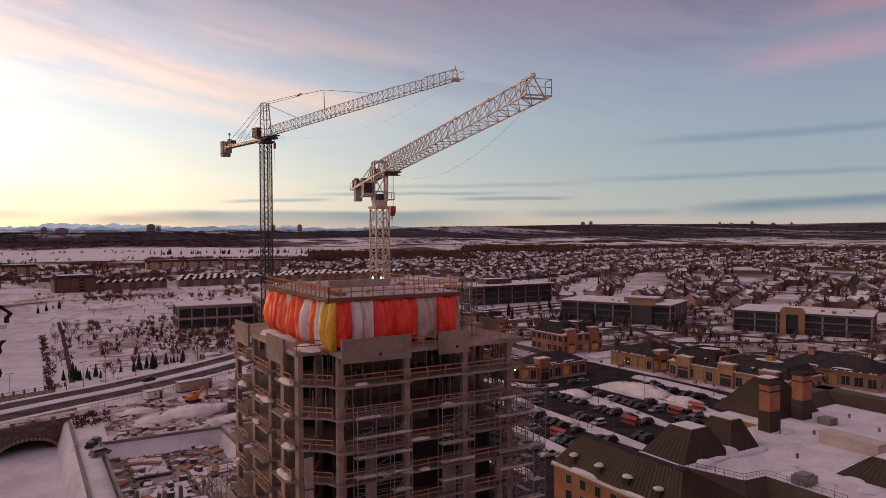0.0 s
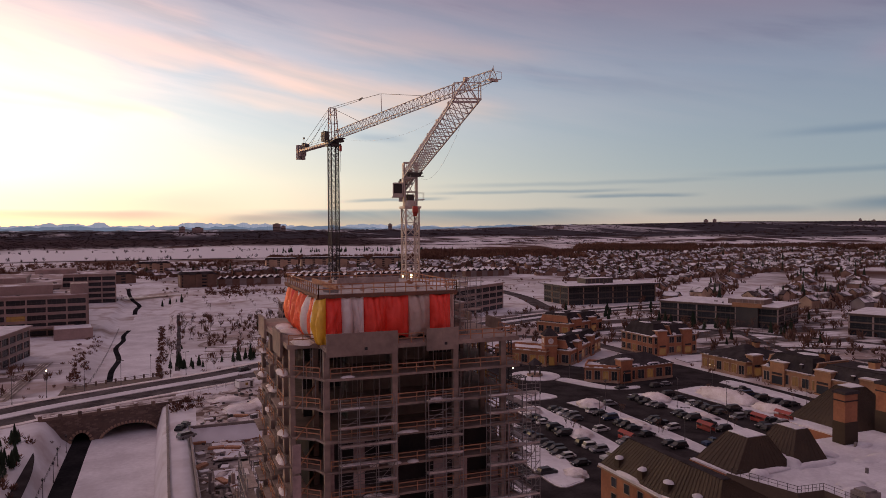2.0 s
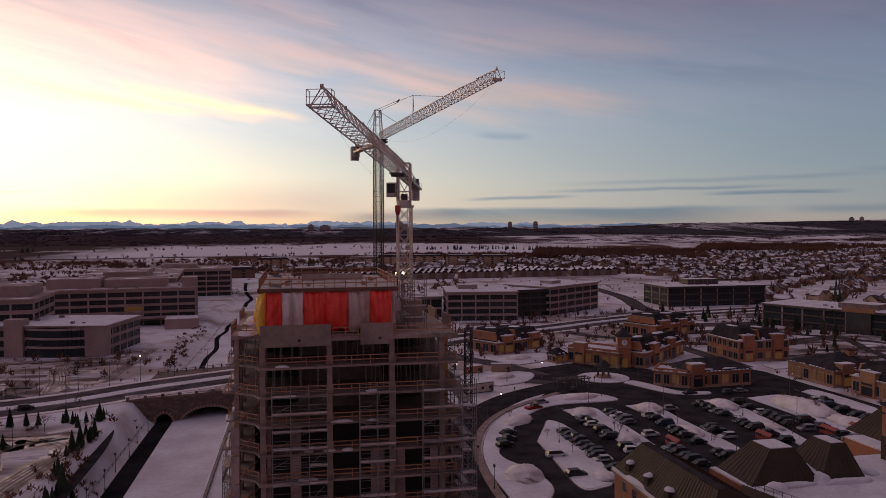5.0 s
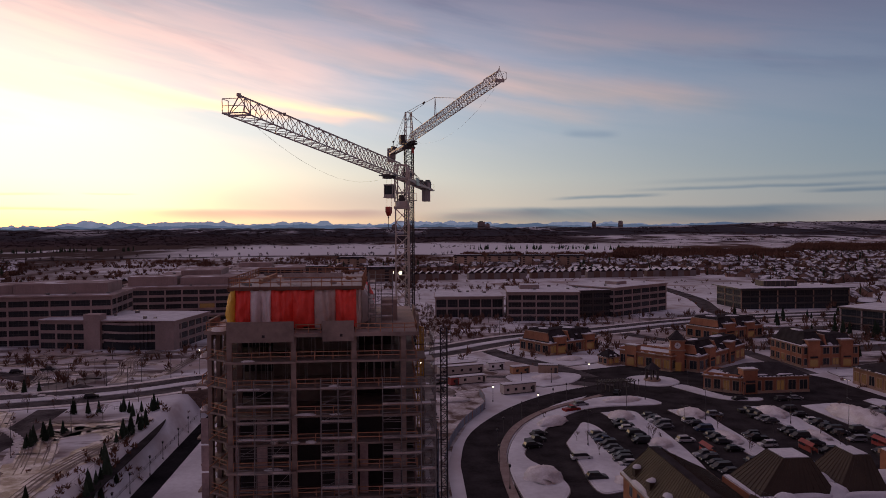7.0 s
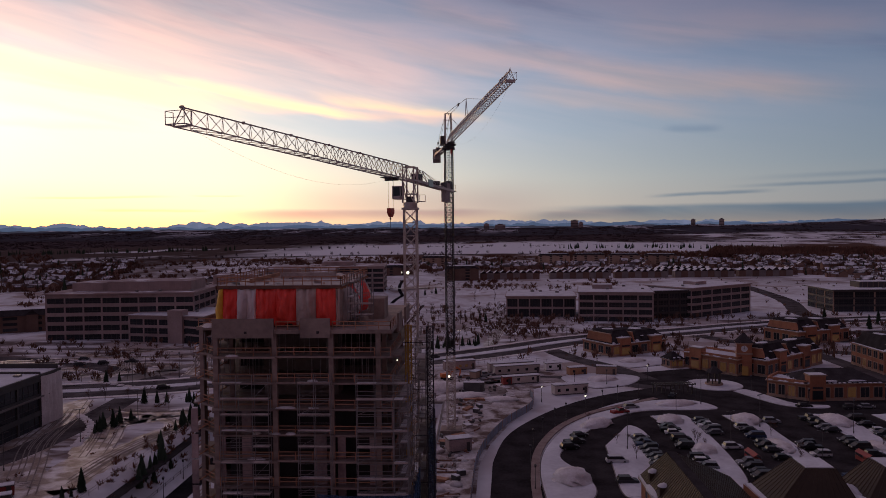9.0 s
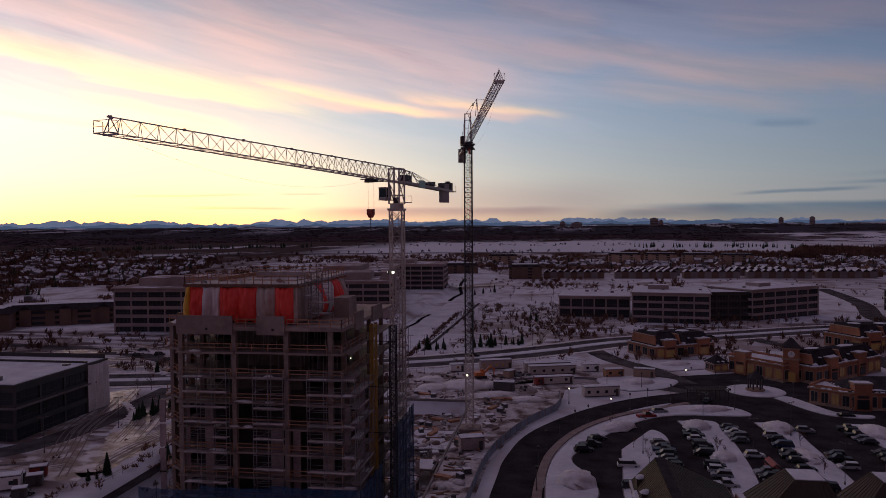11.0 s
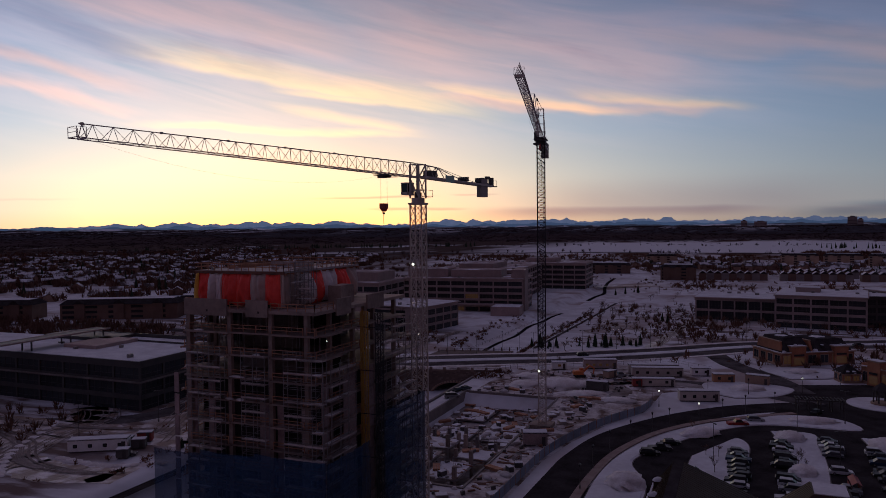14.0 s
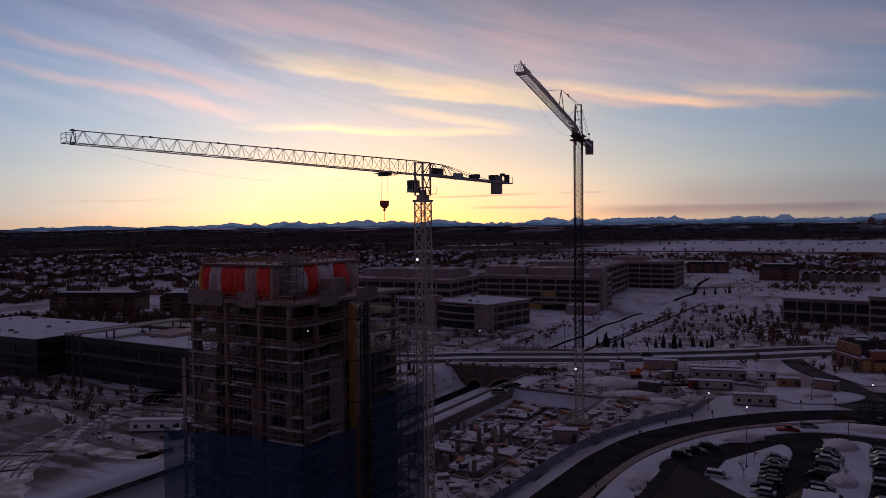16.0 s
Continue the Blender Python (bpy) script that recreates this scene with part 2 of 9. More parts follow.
SNOW = mat("snow", (0.68, 0.67, 0.69), (0.50, 0.48, 0.50), spec=0.0, rough=0.7, scale=0.25, bump=0.4, vary=0.0, depth=0.3)
SNOW_ROOF = mat("roof_snow", (0.66, 0.65, 0.67), (0.50, 0.485, 0.51), spec=0.0, rough=0.7, scale=0.6, bump=0.3, vary=0.06, island=True)
def bare_patches(m, scale, lo, hi, col):
    """Lets a darker surface show through in ragged patches."""
    nt, nl = m.node_tree.nodes, m.node_tree.links
    b = nt["Principled BSDF"]
    base = b.inputs["Base Color"].links[0].from_socket
    no = nt.new("ShaderNodeTexNoise")
    no.inputs["Scale"].default_value, no.inputs["Detail"].default_value = scale, 6
    nl.new(nt.new("ShaderNodeNewGeometry").outputs["Position"], no.inputs["Vector"])
    a = nt.new("ShaderNodeMapRange")
    a.inputs["From Min"].default_value, a.inputs["From Max"].default_value = lo, hi
    nl.new(no.outputs[0], a.inputs[0])
    mx = nt.new("ShaderNodeMix")
    mx.data_type = "RGBA"
    mx.inputs[7].default_value = (*col, 1)
    nl.new(a.outputs[0], mx.inputs[0])
    nl.new(base, mx.inputs[6])
    nl.new(mx.outputs[2], b.inputs["Base Color"])
    return m


SNOW_HOUSE = bare_patches(mat("thawing_roof_snow", (0.68, 0.67, 0.69), (0.50, 0.48, 0.50), spec=0.0, rough=0.75, scale=0.6, bump=0.3, vary=0.12, island=True), 0.11, 0.44, 0.58, (0.085, 0.068, 0.068))
SNOW_DIRTY = bare_patches(mat("trodden_snow", (0.62, 0.58, 0.58), (0.26, 0.21, 0.19), spec=0.0, rough=0.8, scale=0.35, bump=0.5, vary=0.1, depth=0.2), 0.16, 0.50, 0.62, (0.14, 0.10, 0.085))
SNOW_PILE = mat("ploughed_snow", (0.74, 0.70, 0.69), (0.52, 0.46, 0.43), spec=0.0, rough=0.8, scale=0.8, bump=0.6, vary=0.05, depth=0.2)
ASPHALT = mat("asphalt", (0.022, 0.019, 0.020), (0.050, 0.044, 0.045), spec=0.0, rough=0.9, scale=0.5, bump=0.1)
ROAD = mat("salted_asphalt", (0.040, 0.035, 0.036), (0.12, 0.105, 0.105), spec=0.0, rough=0.9, scale=0.4, bump=0.1)
WATER = mat("dark_water", (0.012, 0.012, 0.014), (0.03, 0.028, 0.03), spec=0.0, rough=0.5, scale=0.3, bump=0.05)
MUD = mat("frozen_mud", (0.12, 0.09, 0.075), (0.36, 0.32, 0.31), spec=0.0, rough=0.9, scale=0.25, bump=0.6, depth=0.2)
TRACKS = bare_patches(mat("churned_mud_and_snow", (0.62, 0.58, 0.58), (0.40, 0.34, 0.32), rough=0.42, scale=0.5, bump=0.6, depth=0.2), 0.22, 0.40, 0.56, (0.19, 0.125, 0.09))
RUT = mat("wet_icy_rut", (0.15, 0.115, 0.10), (0.28, 0.235, 0.22), spec=0.05, rough=0.6, scale=0.5, bump=0.4, depth=0.1)
HOARDING = mat("pale_blue_hoarding", (0.24, 0.26, 0.31), (0.13, 0.145, 0.18), rough=0.6, scale=0.5)
PAVING = mat("brick_paving", (0.16, 0.10, 0.085), (0.24, 0.18, 0.16), rough=0.85, scale=1.2)
CONCRETE = mat("concrete", (0.29, 0.212, 0.175), (0.14, 0.10, 0.083), rough=0.85, scale=0.5, bump=0.15)
CONCRETE_OLD = mat("stained_concrete", (0.22, 0.185, 0.17), (0.12, 0.10, 0.09), rough=0.9, scale=0.4)
TIMBER = mat("formwork_timber", (0.40, 0.19, 0.10), (0.22, 0.105, 0.06), rough=0.8, scale=1.5)
FORMPLY = mat("trodden_formwork_ply", (0.22, 0.165, 0.145), (0.40, 0.36, 0.35), rough=0.85, scale=0.5, bump=0.2)
PLANK = mat("weathered_plank", (0.46, 0.38, 0.34), (0.24, 0.19, 0.17), rough=0.85, scale=1.5)
SHEATHING = mat("pink_grey_sheathing", (0.33, 0.235, 0.22), (0.17, 0.12, 0.115), rough=0.8, scale=0.9)
GALV = mat("galvanised_steel", (0.23, 0.20, 0.19), (0.13, 0.115, 0.11), rough=0.5, metal=0.25, scale=2.0, bump=0.05)
RUST = mat("rusty_steel", (0.20, 0.085, 0.05), (0.10, 0.05, 0.035), rough=0.85, scale=1.5)
# near-black: shade of inner spaces put into colour, and clock pointers
DARK = mat("black_and_inner_shade", (0.018, 0.016, 0.017), (0.034, 0.03, 0.03), rough=0.9, bump=0)
CRANE_WHITE = mat("white_crane_paint", (0.53, 0.45, 0.39), (0.38, 0.315, 0.27), rough=0.45, scale=0.8, bump=0.03, vary=0.05)
CRANE_DARK = mat("black_crane_paint", (0.02, 0.02, 0.024), (0.045, 0.042, 0.046), spec=0.2, rough=0.6, scale=0.8, bump=0.03, vary=0.05)
CRANE_RED = mat("red_hoist_paint", (0.42, 0.05, 0.03), (0.25, 0.03, 0.02), rough=0.5)
CABLE = mat("steel_rope", (0.10, 0.095, 0.095), rough=0.6, metal=0.4, bump=0)
SIGN_GREEN = mat("pale_green_panel", (0.38, 0.52, 0.42), (0.30, 0.42, 0.34), rough=0.4, bump=0)
WEIGHT = mat("ballast_concrete", (0.42, 0.37, 0.34), (0.30, 0.26, 0.24), rough=0.85)
TARP_RED = mat("red_tarpaulin", (0.88, 0.06, 0.032), (0.68, 0.035, 0.02), rough=0.5, scale=0.45, bump=0.6, depth=0.35)
TARP_ORANGE = mat("orange_tarpaulin", (0.92, 0.16, 0.045), (0.74, 0.085, 0.03), rough=0.5, scale=0.45, bump=0.6, depth=0.35)
TARP_WHITE = mat("white_tarpaulin", (0.70, 0.61, 0.58), (0.50, 0.42, 0.40), rough=0.5, scale=0.45, bump=0.6, depth=0.35)
TARP_GREY = mat("grey_tarpaulin", (0.50, 0.37, 0.31), (0.36, 0.27, 0.23), rough=0.55, scale=0.45, bump=0.6, depth=0.35)
TARP_YELLOW = mat("yellow_tarpaulin", (0.85, 0.50, 0.02), (0.65, 0.33, 0.02), rough=0.5, scale=0.45, bump=0.6, depth=0.35)
NET_BLUE = mat("blue_debris_net", (0.012, 0.048, 0.115), (0.007, 0.026, 0.07), rough=0.8, scale=0.8, alpha=0.74)
YELLOW = mat("yellow_machine_paint", (0.45, 0.25, 0.03), (0.28, 0.15, 0.03), rough=0.55)
STUCCO = mat("ochre_stucco", (0.37, 0.155, 0.078), (0.23, 0.092, 0.048), rough=0.9, scale=0.6)
STUCCO_BUFF = mat("buff_stucco", (0.35, 0.18, 0.092), (0.23, 0.112, 0.06), rough=0.9, scale=0.6)
SANDSTONE = mat("sandstone", (0.36, 0.24, 0.17), (0.26, 0.17, 0.12), rough=0.9, scale=0.8)
BROWNSTONE = mat("brown_stone", (0.17, 0.115, 0.09), (0.10, 0.07, 0.06), rough=0.9, scale=1.0, bump=0.4, vary=0.3)
ROOF_GRAVEL = bare_patches(mat("gravel_roof_with_thin_snow", (0.36, 0.29, 0.28), (0.26, 0.21, 0.20), spec=0.0, rough=0.9, scale=0.4, bump=0.2, vary=0.05, island=True), 0.07, 0.54, 0.62, (0.62, 0.60, 0.62))
ROOF_SEAM = mat("brown_seam_metal", (0.066, 0.046, 0.031), (0.044, 0.031, 0.022), rough=0.55, spec=0.15, metal=0.0, scale=0.5, bump=0.04)
ROOF_DARK = mat("charcoal_shingle", (0.030, 0.026, 0.027), (0.055, 0.048, 0.05), spec=0.0, rough=0.85, scale=1.2, bump=0.3)
OFFICE_STONE = mat("pinkish_precast", (0.36, 0.265, 0.24), (0.25, 0.185, 0.17), rough=0.85, scale=0.4)
OFFICE_DARK = mat("dark_cladding", (0.055, 0.045, 0.042), (0.034, 0.029, 0.028), rough=0.6, scale=0.5)
GLASS = mat("dark_window_glass", (0.022, 0.026, 0.03), (0.035, 0.038, 0.042), rough=0.16, scale=0.3, bump=0.0, vary=0.3, spec=0.28)
GLASS_WARM = mat("lit_window_glass", (0.10, 0.07, 0.04), rough=0.15, scale=0.3, bump=0.0, emit=((1.0, 0.42, 0.12), 0.085))
LAMP_GLOW = mat("lamp_glow", (0.9, 0.8, 0.6), bump=0, emit=((1.0, 0.86, 0.50), 5.0))
LAMP_WARM = mat("warm_lamp_glow", (0.9, 0.7, 0.4), bump=0, emit=((1.0, 0.62, 0.22), 1.6))
BARK = mat("bark", (0.075, 0.055, 0.045), (0.12, 0.09, 0.075), rough=0.95, scale=2.0)
NEEDLE = mat("conifer_needles", (0.022, 0.034, 0.022), (0.04, 0.05, 0.034), spec=0.0, rough=0.9, scale=1.0, vary=0.35, bump=0)
TWIG = mat("bare_twigs", (0.17, 0.095, 0.07), (0.11, 0.065, 0.05), spec=0.0, rough=0.95, scale=0.02, vary=0.35, bump=0, island=True)
BRUSH = mat("leafless_woods", (0.17, 0.088, 0.062), (0.10, 0.056, 0.044), spec=0.0, rough=0.95, scale=0.01, vary=0.35, bump=0, island=True)
FOREST = mat("far_woods", (0.050, 0.037, 0.042), (0.085, 0.060, 0.060), spec=0.0, rough=0.95, scale=0.01, vary=0.35, bump=0, island=True)
HOUSE_WALL = mat("house_siding", (0.30, 0.19, 0.14), (0.15, 0.095, 0.08), spec=0.0, rough=0.85, scale=0.05, vary=0.35, island=True, bump=0)
HOUSE_WALLS = [mat("siding_" + n, c, rough=0.85, scale=0.5, vary=0.1) for n, c in (("beige", (0.40, 0.27, 0.19)), ("brown", (0.16, 0.095, 0.07)), ("grey", (0.22, 0.18, 0.17)), ("cream", (0.50, 0.36, 0.25)))]
WHITE_PAINT = mat("white_paint", (0.72, 0.70, 0.68), (0.6, 0.57, 0.55), rough=0.6)
SITE_BOX = mat("buff_cabin_panel", (0.50, 0.42, 0.37), (0.38, 0.32, 0.28), rough=0.65)
BOX_RED = mat("red_steel_box", (0.30, 0.04, 0.03), (0.20, 0.03, 0.025), rough=0.6)
BOX_DARK = mat("dark_steel_box", (0.045, 0.04, 0.04), (0.08, 0.07, 0.065), rough=0.6)
RUBBER = mat("rubber", (0.02, 0.02, 0.02), rough=0.8, bump=0)
# distance haze on the three ranges is a glow in the material
MOUNTAIN = bare_patches(mat("haze_glow_mountains", (0.10, 0.11, 0.14), (0.16, 0.17, 0.21), spec=0.0, rough=1.0, scale=0.012, bump=0, vary=0, emit=((0.36, 0.40, 0.50), 0.80)), 0.012, 0.52, 0.64, (0.27, 0.29, 0.35))
RIDGE = mat("haze_glow_ridges", (0.06, 0.07, 0.09), (0.10, 0.11, 0.14), spec=0.0, rough=1.0, scale=0.012, bump=0, vary=0, emit=((0.20, 0.27, 0.38), 0.72))
FOOTHILL = bare_patches(mat("snowy_foothills_haze_glow", (0.09, 0.08, 0.085), (0.06, 0.055, 0.06), spec=0.0, rough=1.0, scale=0.01, bump=0, vary=0, emit=((0.20, 0.22, 0.28), 0.22)), 0.006, 0.52, 0.60, (0.62, 0.61, 0.64))
CAR_PAINTS = [mat("car_paint_" + n, c, tuple(0.85 * v for v in c), rough=0.45, spec=0.25, bump=0, vary=0.1, scale=0.2) for n, c in (
    ("black", (0.014, 0.014, 0.016)), ("grey", (0.10, 0.10, 0.105)), ("silver", (0.22, 0.22, 0.23)), ("white", (0.50, 0.49, 0.48)),
    ("red", (0.28, 0.025, 0.022)), ("blue", (0.02, 0.035, 0.075)), ("charcoal", (0.035, 0.035, 0.038)))]


# ---- mesh helpers ----
class MB:
    """Collects corners and faces of one mesh, in metres from its thing's base."""

    def __init__(self, origin=(0, 0, 0)):
        self.v, self.f, self.o = [], [], origin

    def add(self, vs, fs):
        n, (ox, oy, oz) = len(self.v), self.o
        self.v += [(a - ox, b - oy, c - oz) for a, b, c in vs]
        self.f += [tuple(n + i for i in q) for q in fs]
        return self

    def box(self, x0, x1, y0, y1, z0, z1):
        return self.add([(x0, y0, z0), (x1, y0, z0), (x1, y1, z0), (x0, y1, z0), (x0, y0, z1), (x1, y0, z1), (x1, y1, z1), (x0, y1, z1)],
                        [(3, 2, 1, 0), (4, 5, 6, 7), (0, 1, 5, 4), (1, 2, 6, 5), (2, 3, 7, 6), (3, 0, 4, 7)])

    def beam(self, p, q, w, h=None):
        h = h or w
        p, q = Vector(p), Vector(q)
        d = (q - p).normalized()
        s = d.cross(Vector((0, 0, 1)))
        s = s.normalized() if s.length > 1e-4 else Vector((1, 0, 0))
        u = s.cross(d)
        c = [s * a * w / 2 + u * b * h / 2 for a, b in ((-1, -1), (1, -1), (1, 1), (-1, 1))]
        return self.add([tuple(p + k) for k in c] + [tuple(q + k) for k in c],
                        [(3, 2, 1, 0), (4, 5, 6, 7), (0, 1, 5, 4), (1, 2, 6, 5), (2, 3, 7, 6), (3, 0, 4, 7)])

    def cyl(self, p, q, r, n=8, r2=None):
        r2 = r if r2 is None else r2
        p, q = Vector(p), Vector(q)
        d = (q - p).normalized()
        s = d.orthogonal().normalized()
        u = d.cross(s)
        ring = [s * math.cos(2 * math.pi * i / n) + u * math.sin(2 * math.pi * i / n) for i in range(n)]
        return self.add([tuple(p + k * r) for k in ring] + [tuple(q + k * r2) for k in ring],
                        [(i, (i + 1) % n, n + (i + 1) % n, n + i) for i in range(n)] + [tuple(range(n - 1, -1, -1)), tuple(range(n, 2 * n))])

    def prism(self, pts, z0, z1):
        n = len(pts)
        if sum(a[0] * b[1] - b[0] * a[1] for a, b in zip(pts, pts[1:] + pts[:1])) < 0:
            pts = pts[::-1]
        return self.add([(x, y, z0) for x, y in pts] + [(x, y, z1) for x, y in pts],
                        [(i, (i + 1) % n, n + (i + 1) % n, n + i) for i in range(n)] + [tuple(range(n - 1, -1, -1)), tuple(range(n, 2 * n))])

    def frustum(self, a, z0, b, z1):
        """a, b: x0, x1, y0, y1 of the foot and of the head."""
        vs = [(r[i], r[j], z) for r, z in ((a, z0), (b, z1)) for i, j in ((0, 2), (1, 2), (1, 3), (0, 3))]
        return self.add(vs, [(3, 2, 1, 0), (4, 5, 6, 7), (0, 1, 5, 4), (1, 2, 6, 5), (2, 3, 7, 6), (3, 0, 4, 7)])

    def blob(self, c, r, seed, n=10, m=5, flat_=0.0):
        """An uneven mound over its foot."""
        rnd = random.Random(seed)
        vs, fs = [], []
        for j in range(m):
            a = j / m * math.pi / 2
            for i in range(n):
                k = 1 + rnd.uniform(-0.16, 0.16)
                t = 2 * math.pi * i / n
                vs.append((c[0] + r[0] * k * math.cos(a) * math.cos(t), c[1] + r[1] * k * math.cos(a) * math.sin(t), c[2] + r[2] * math.sin(a) * (1 + rnd.uniform(-0.1, 0.1) if j else 1)))
        vs.append((c[0], c[1], c[2] + r[2]))
        for j in range(m - 1):
            fs += [(j * n + i, j * n + (i + 1) % n, (j + 1) * n + (i + 1) % n, (j + 1) * n + i) for i in range(n)]
        fs += [((m - 1) * n + i, (m - 1) * n + (i + 1) % n, m * n) for i in range(n)]
        return self.add(vs, fs)

    def mesh(self, name, material=None, smooth=False):
        me = bpy.data.meshes.new(name)
        me.from_pydata(self.v, [], self.f)
        if material:
            me.materials.append(material)
        if smooth:
            me.polygons.foreach_set("use_smooth", [True] * len(me.polygons))
        me.update()
        return me


def part(name, mb, material, parent=None, label="", smooth=False, at=None, kind=""):
    """One mesh object under a thing or a part; mb: an MB or a mesh that alike pieces share."""
    ob = new(name, mb.mesh(name, material, smooth) if isinstance(mb, MB) else mb)
    if parent:
        ob.parent = parent
    if at is not None:
        ob.matrix_basis = at if isinstance(at, Matrix) else Matrix.Translation(at)
    return tagged(ob, label=label, kind=kind)


def thing(name, label, category, at=(0, 0, 0), turn=0.0, group="", kind=""):
    ob = new(name)
    ob.empty_display_size = 0.5
    ob.matrix_basis = at if isinstance(at, Matrix) else pose(at[0], at[1], at[2], 0, 0, turn)
    return tagged(ob, label=label, category=category, group=group, kind=kind)


def sstep(a, b, x):
    t = min(max((x - a) / (b - a), 0.0), 1.0)
    return t * t * (3 - 2 * t)


def inside(x, y, poly):
    hit_ = False
    for (x0, y0), (x1, y1) in zip(poly, poly[1:] + poly[:1]):
        if (y0 > y) != (y1 > y) and x < (x1 - x0) * (y - y0) / (y1 - y0) + x0:
            hit_ = not hit_
    return hit_


def smooth_line(pts, n=6):
    """A Catmull-Rom line through the points."""
    out = []
    p = [pts[0]] + list(pts) + [pts[-1]]
    for i in range(1, len(p) - 2):
        for k in range(n):
            t = k / n
            out.append(tuple(0.5 * (2 * p[i][c] + (p[i + 1][c] - p[i - 1][c]) * t + (2 * p[i - 1][c] - 5 * p[i][c] + 4 * p[i + 1][c] - p[i + 2][c]) * t * t
                                    + (3 * p[i][c] - p[i - 1][c] - 3 * p[i + 1][c] + p[i + 2][c]) * t ** 3) for c in range(2)))
    return out + [tuple(pts[-1])]


def ribbon(mb, line, a, b, z0, z1, h=None):
    """A strip between the offsets a and b to the left of a line, z1 thick over the ground h."""
    L, n = [], len(line)
    for i, (x, y) in enumerate(line):
        x0, y0 = line[max(i - 1, 0)]
        x1, y1 = line[min(i + 1, n - 1)]
        d = math.hypot(x1 - x0, y1 - y0) or 1
        nx, ny = -(y1 - y0) / d, (x1 - x0) / d
        g = h(x, y) if h else 0.0
        L.append([(x + nx * o, y + ny * o, g + z) for o, z in ((a, z0), (b, z0), (b, z1), (a, z1))])
    vs = [p for r in L for p in r]
    fs = []
    for i in range(n - 1):
        k = 4 * i
        fs += [(k + j, k + (j + 1) % 4, k + 4 + (j + 1) % 4, k + 4 + j) for j in range(4)]
    fs += [(0, 1, 2, 3), tuple(4 * (n - 1) + j for j in (3, 2, 1, 0))]
    return mb.add(vs, fs)


# ---- ground ----
MAIN_ROAD = smooth_line([(-420, 150), (-200, 197), (-92, 220), (-48, 232), (-20, 250), (12, 267), (32, 277), (70, 303), (110, 335), (165, 360), (215, 385), (285, 408), (420, 420), (620, 380)])
PIT = (17, 48, 122, 206)


def ground_z(x, y):
    z = 0.0
    if -60 < x < 60 and y < 720:
        bed = -8.0 + 5.0 * sstep(252, 288, y)
        if x < 0:
            k = sstep(-23.0, -15.8, x)
        else:
            k = 1 - sstep(8.6, 10.4, x) if y < 240 else 1 - sstep(11.6, 14.2, x - max(0, y - 300) * 0.014)
        z = bed * k * (1 - sstep(600, 700, y))
    if PIT[0] < x < PIT[1] and PIT[2] < y < PIT[3]:
        z = -4.0
    r = math.hypot(x, y)
    z += 52.0 * sstep(1900, 4700, r) + (noise.noise(Vector((x / 500, y / 500, 0))) * 10 * sstep(1500, 3000, r) if r > 1500 else 0)
    if r > 2600 and x > 0:
        z += 38.0 * sstep(16, 40, math.degrees(math.atan2(x, y))) * sstep(3300, 4700, r)
    return z


def axis(lo, hi, step, reach):
    a = list(np.arange(lo, hi + 0.1, step))
    s = step
    x = hi
    while x < reach:
        s = min(s * 1.16, 130)
        x += s
        a.append(x)
    s, x = step, lo
    while x > -reach:
        s = min(s * 1.16, 130)
        x -= s
        a.insert(0, x)
    return a


gx, gy = axis(-60, 64, 2.0, 4950), axis(110, 540, 3.0, 4950)
gm = MB()
gm.add([(x, y, ground_z(x, y)) for y in gy for x in gx],
       [(j * len(gx) + i, j * len(gx) + i + 1, (j + 1) * len(gx) + i + 1, (j + 1) * len(gx) + i) for j in range(len(gy) - 1) for i in range(len(gx) - 1)])


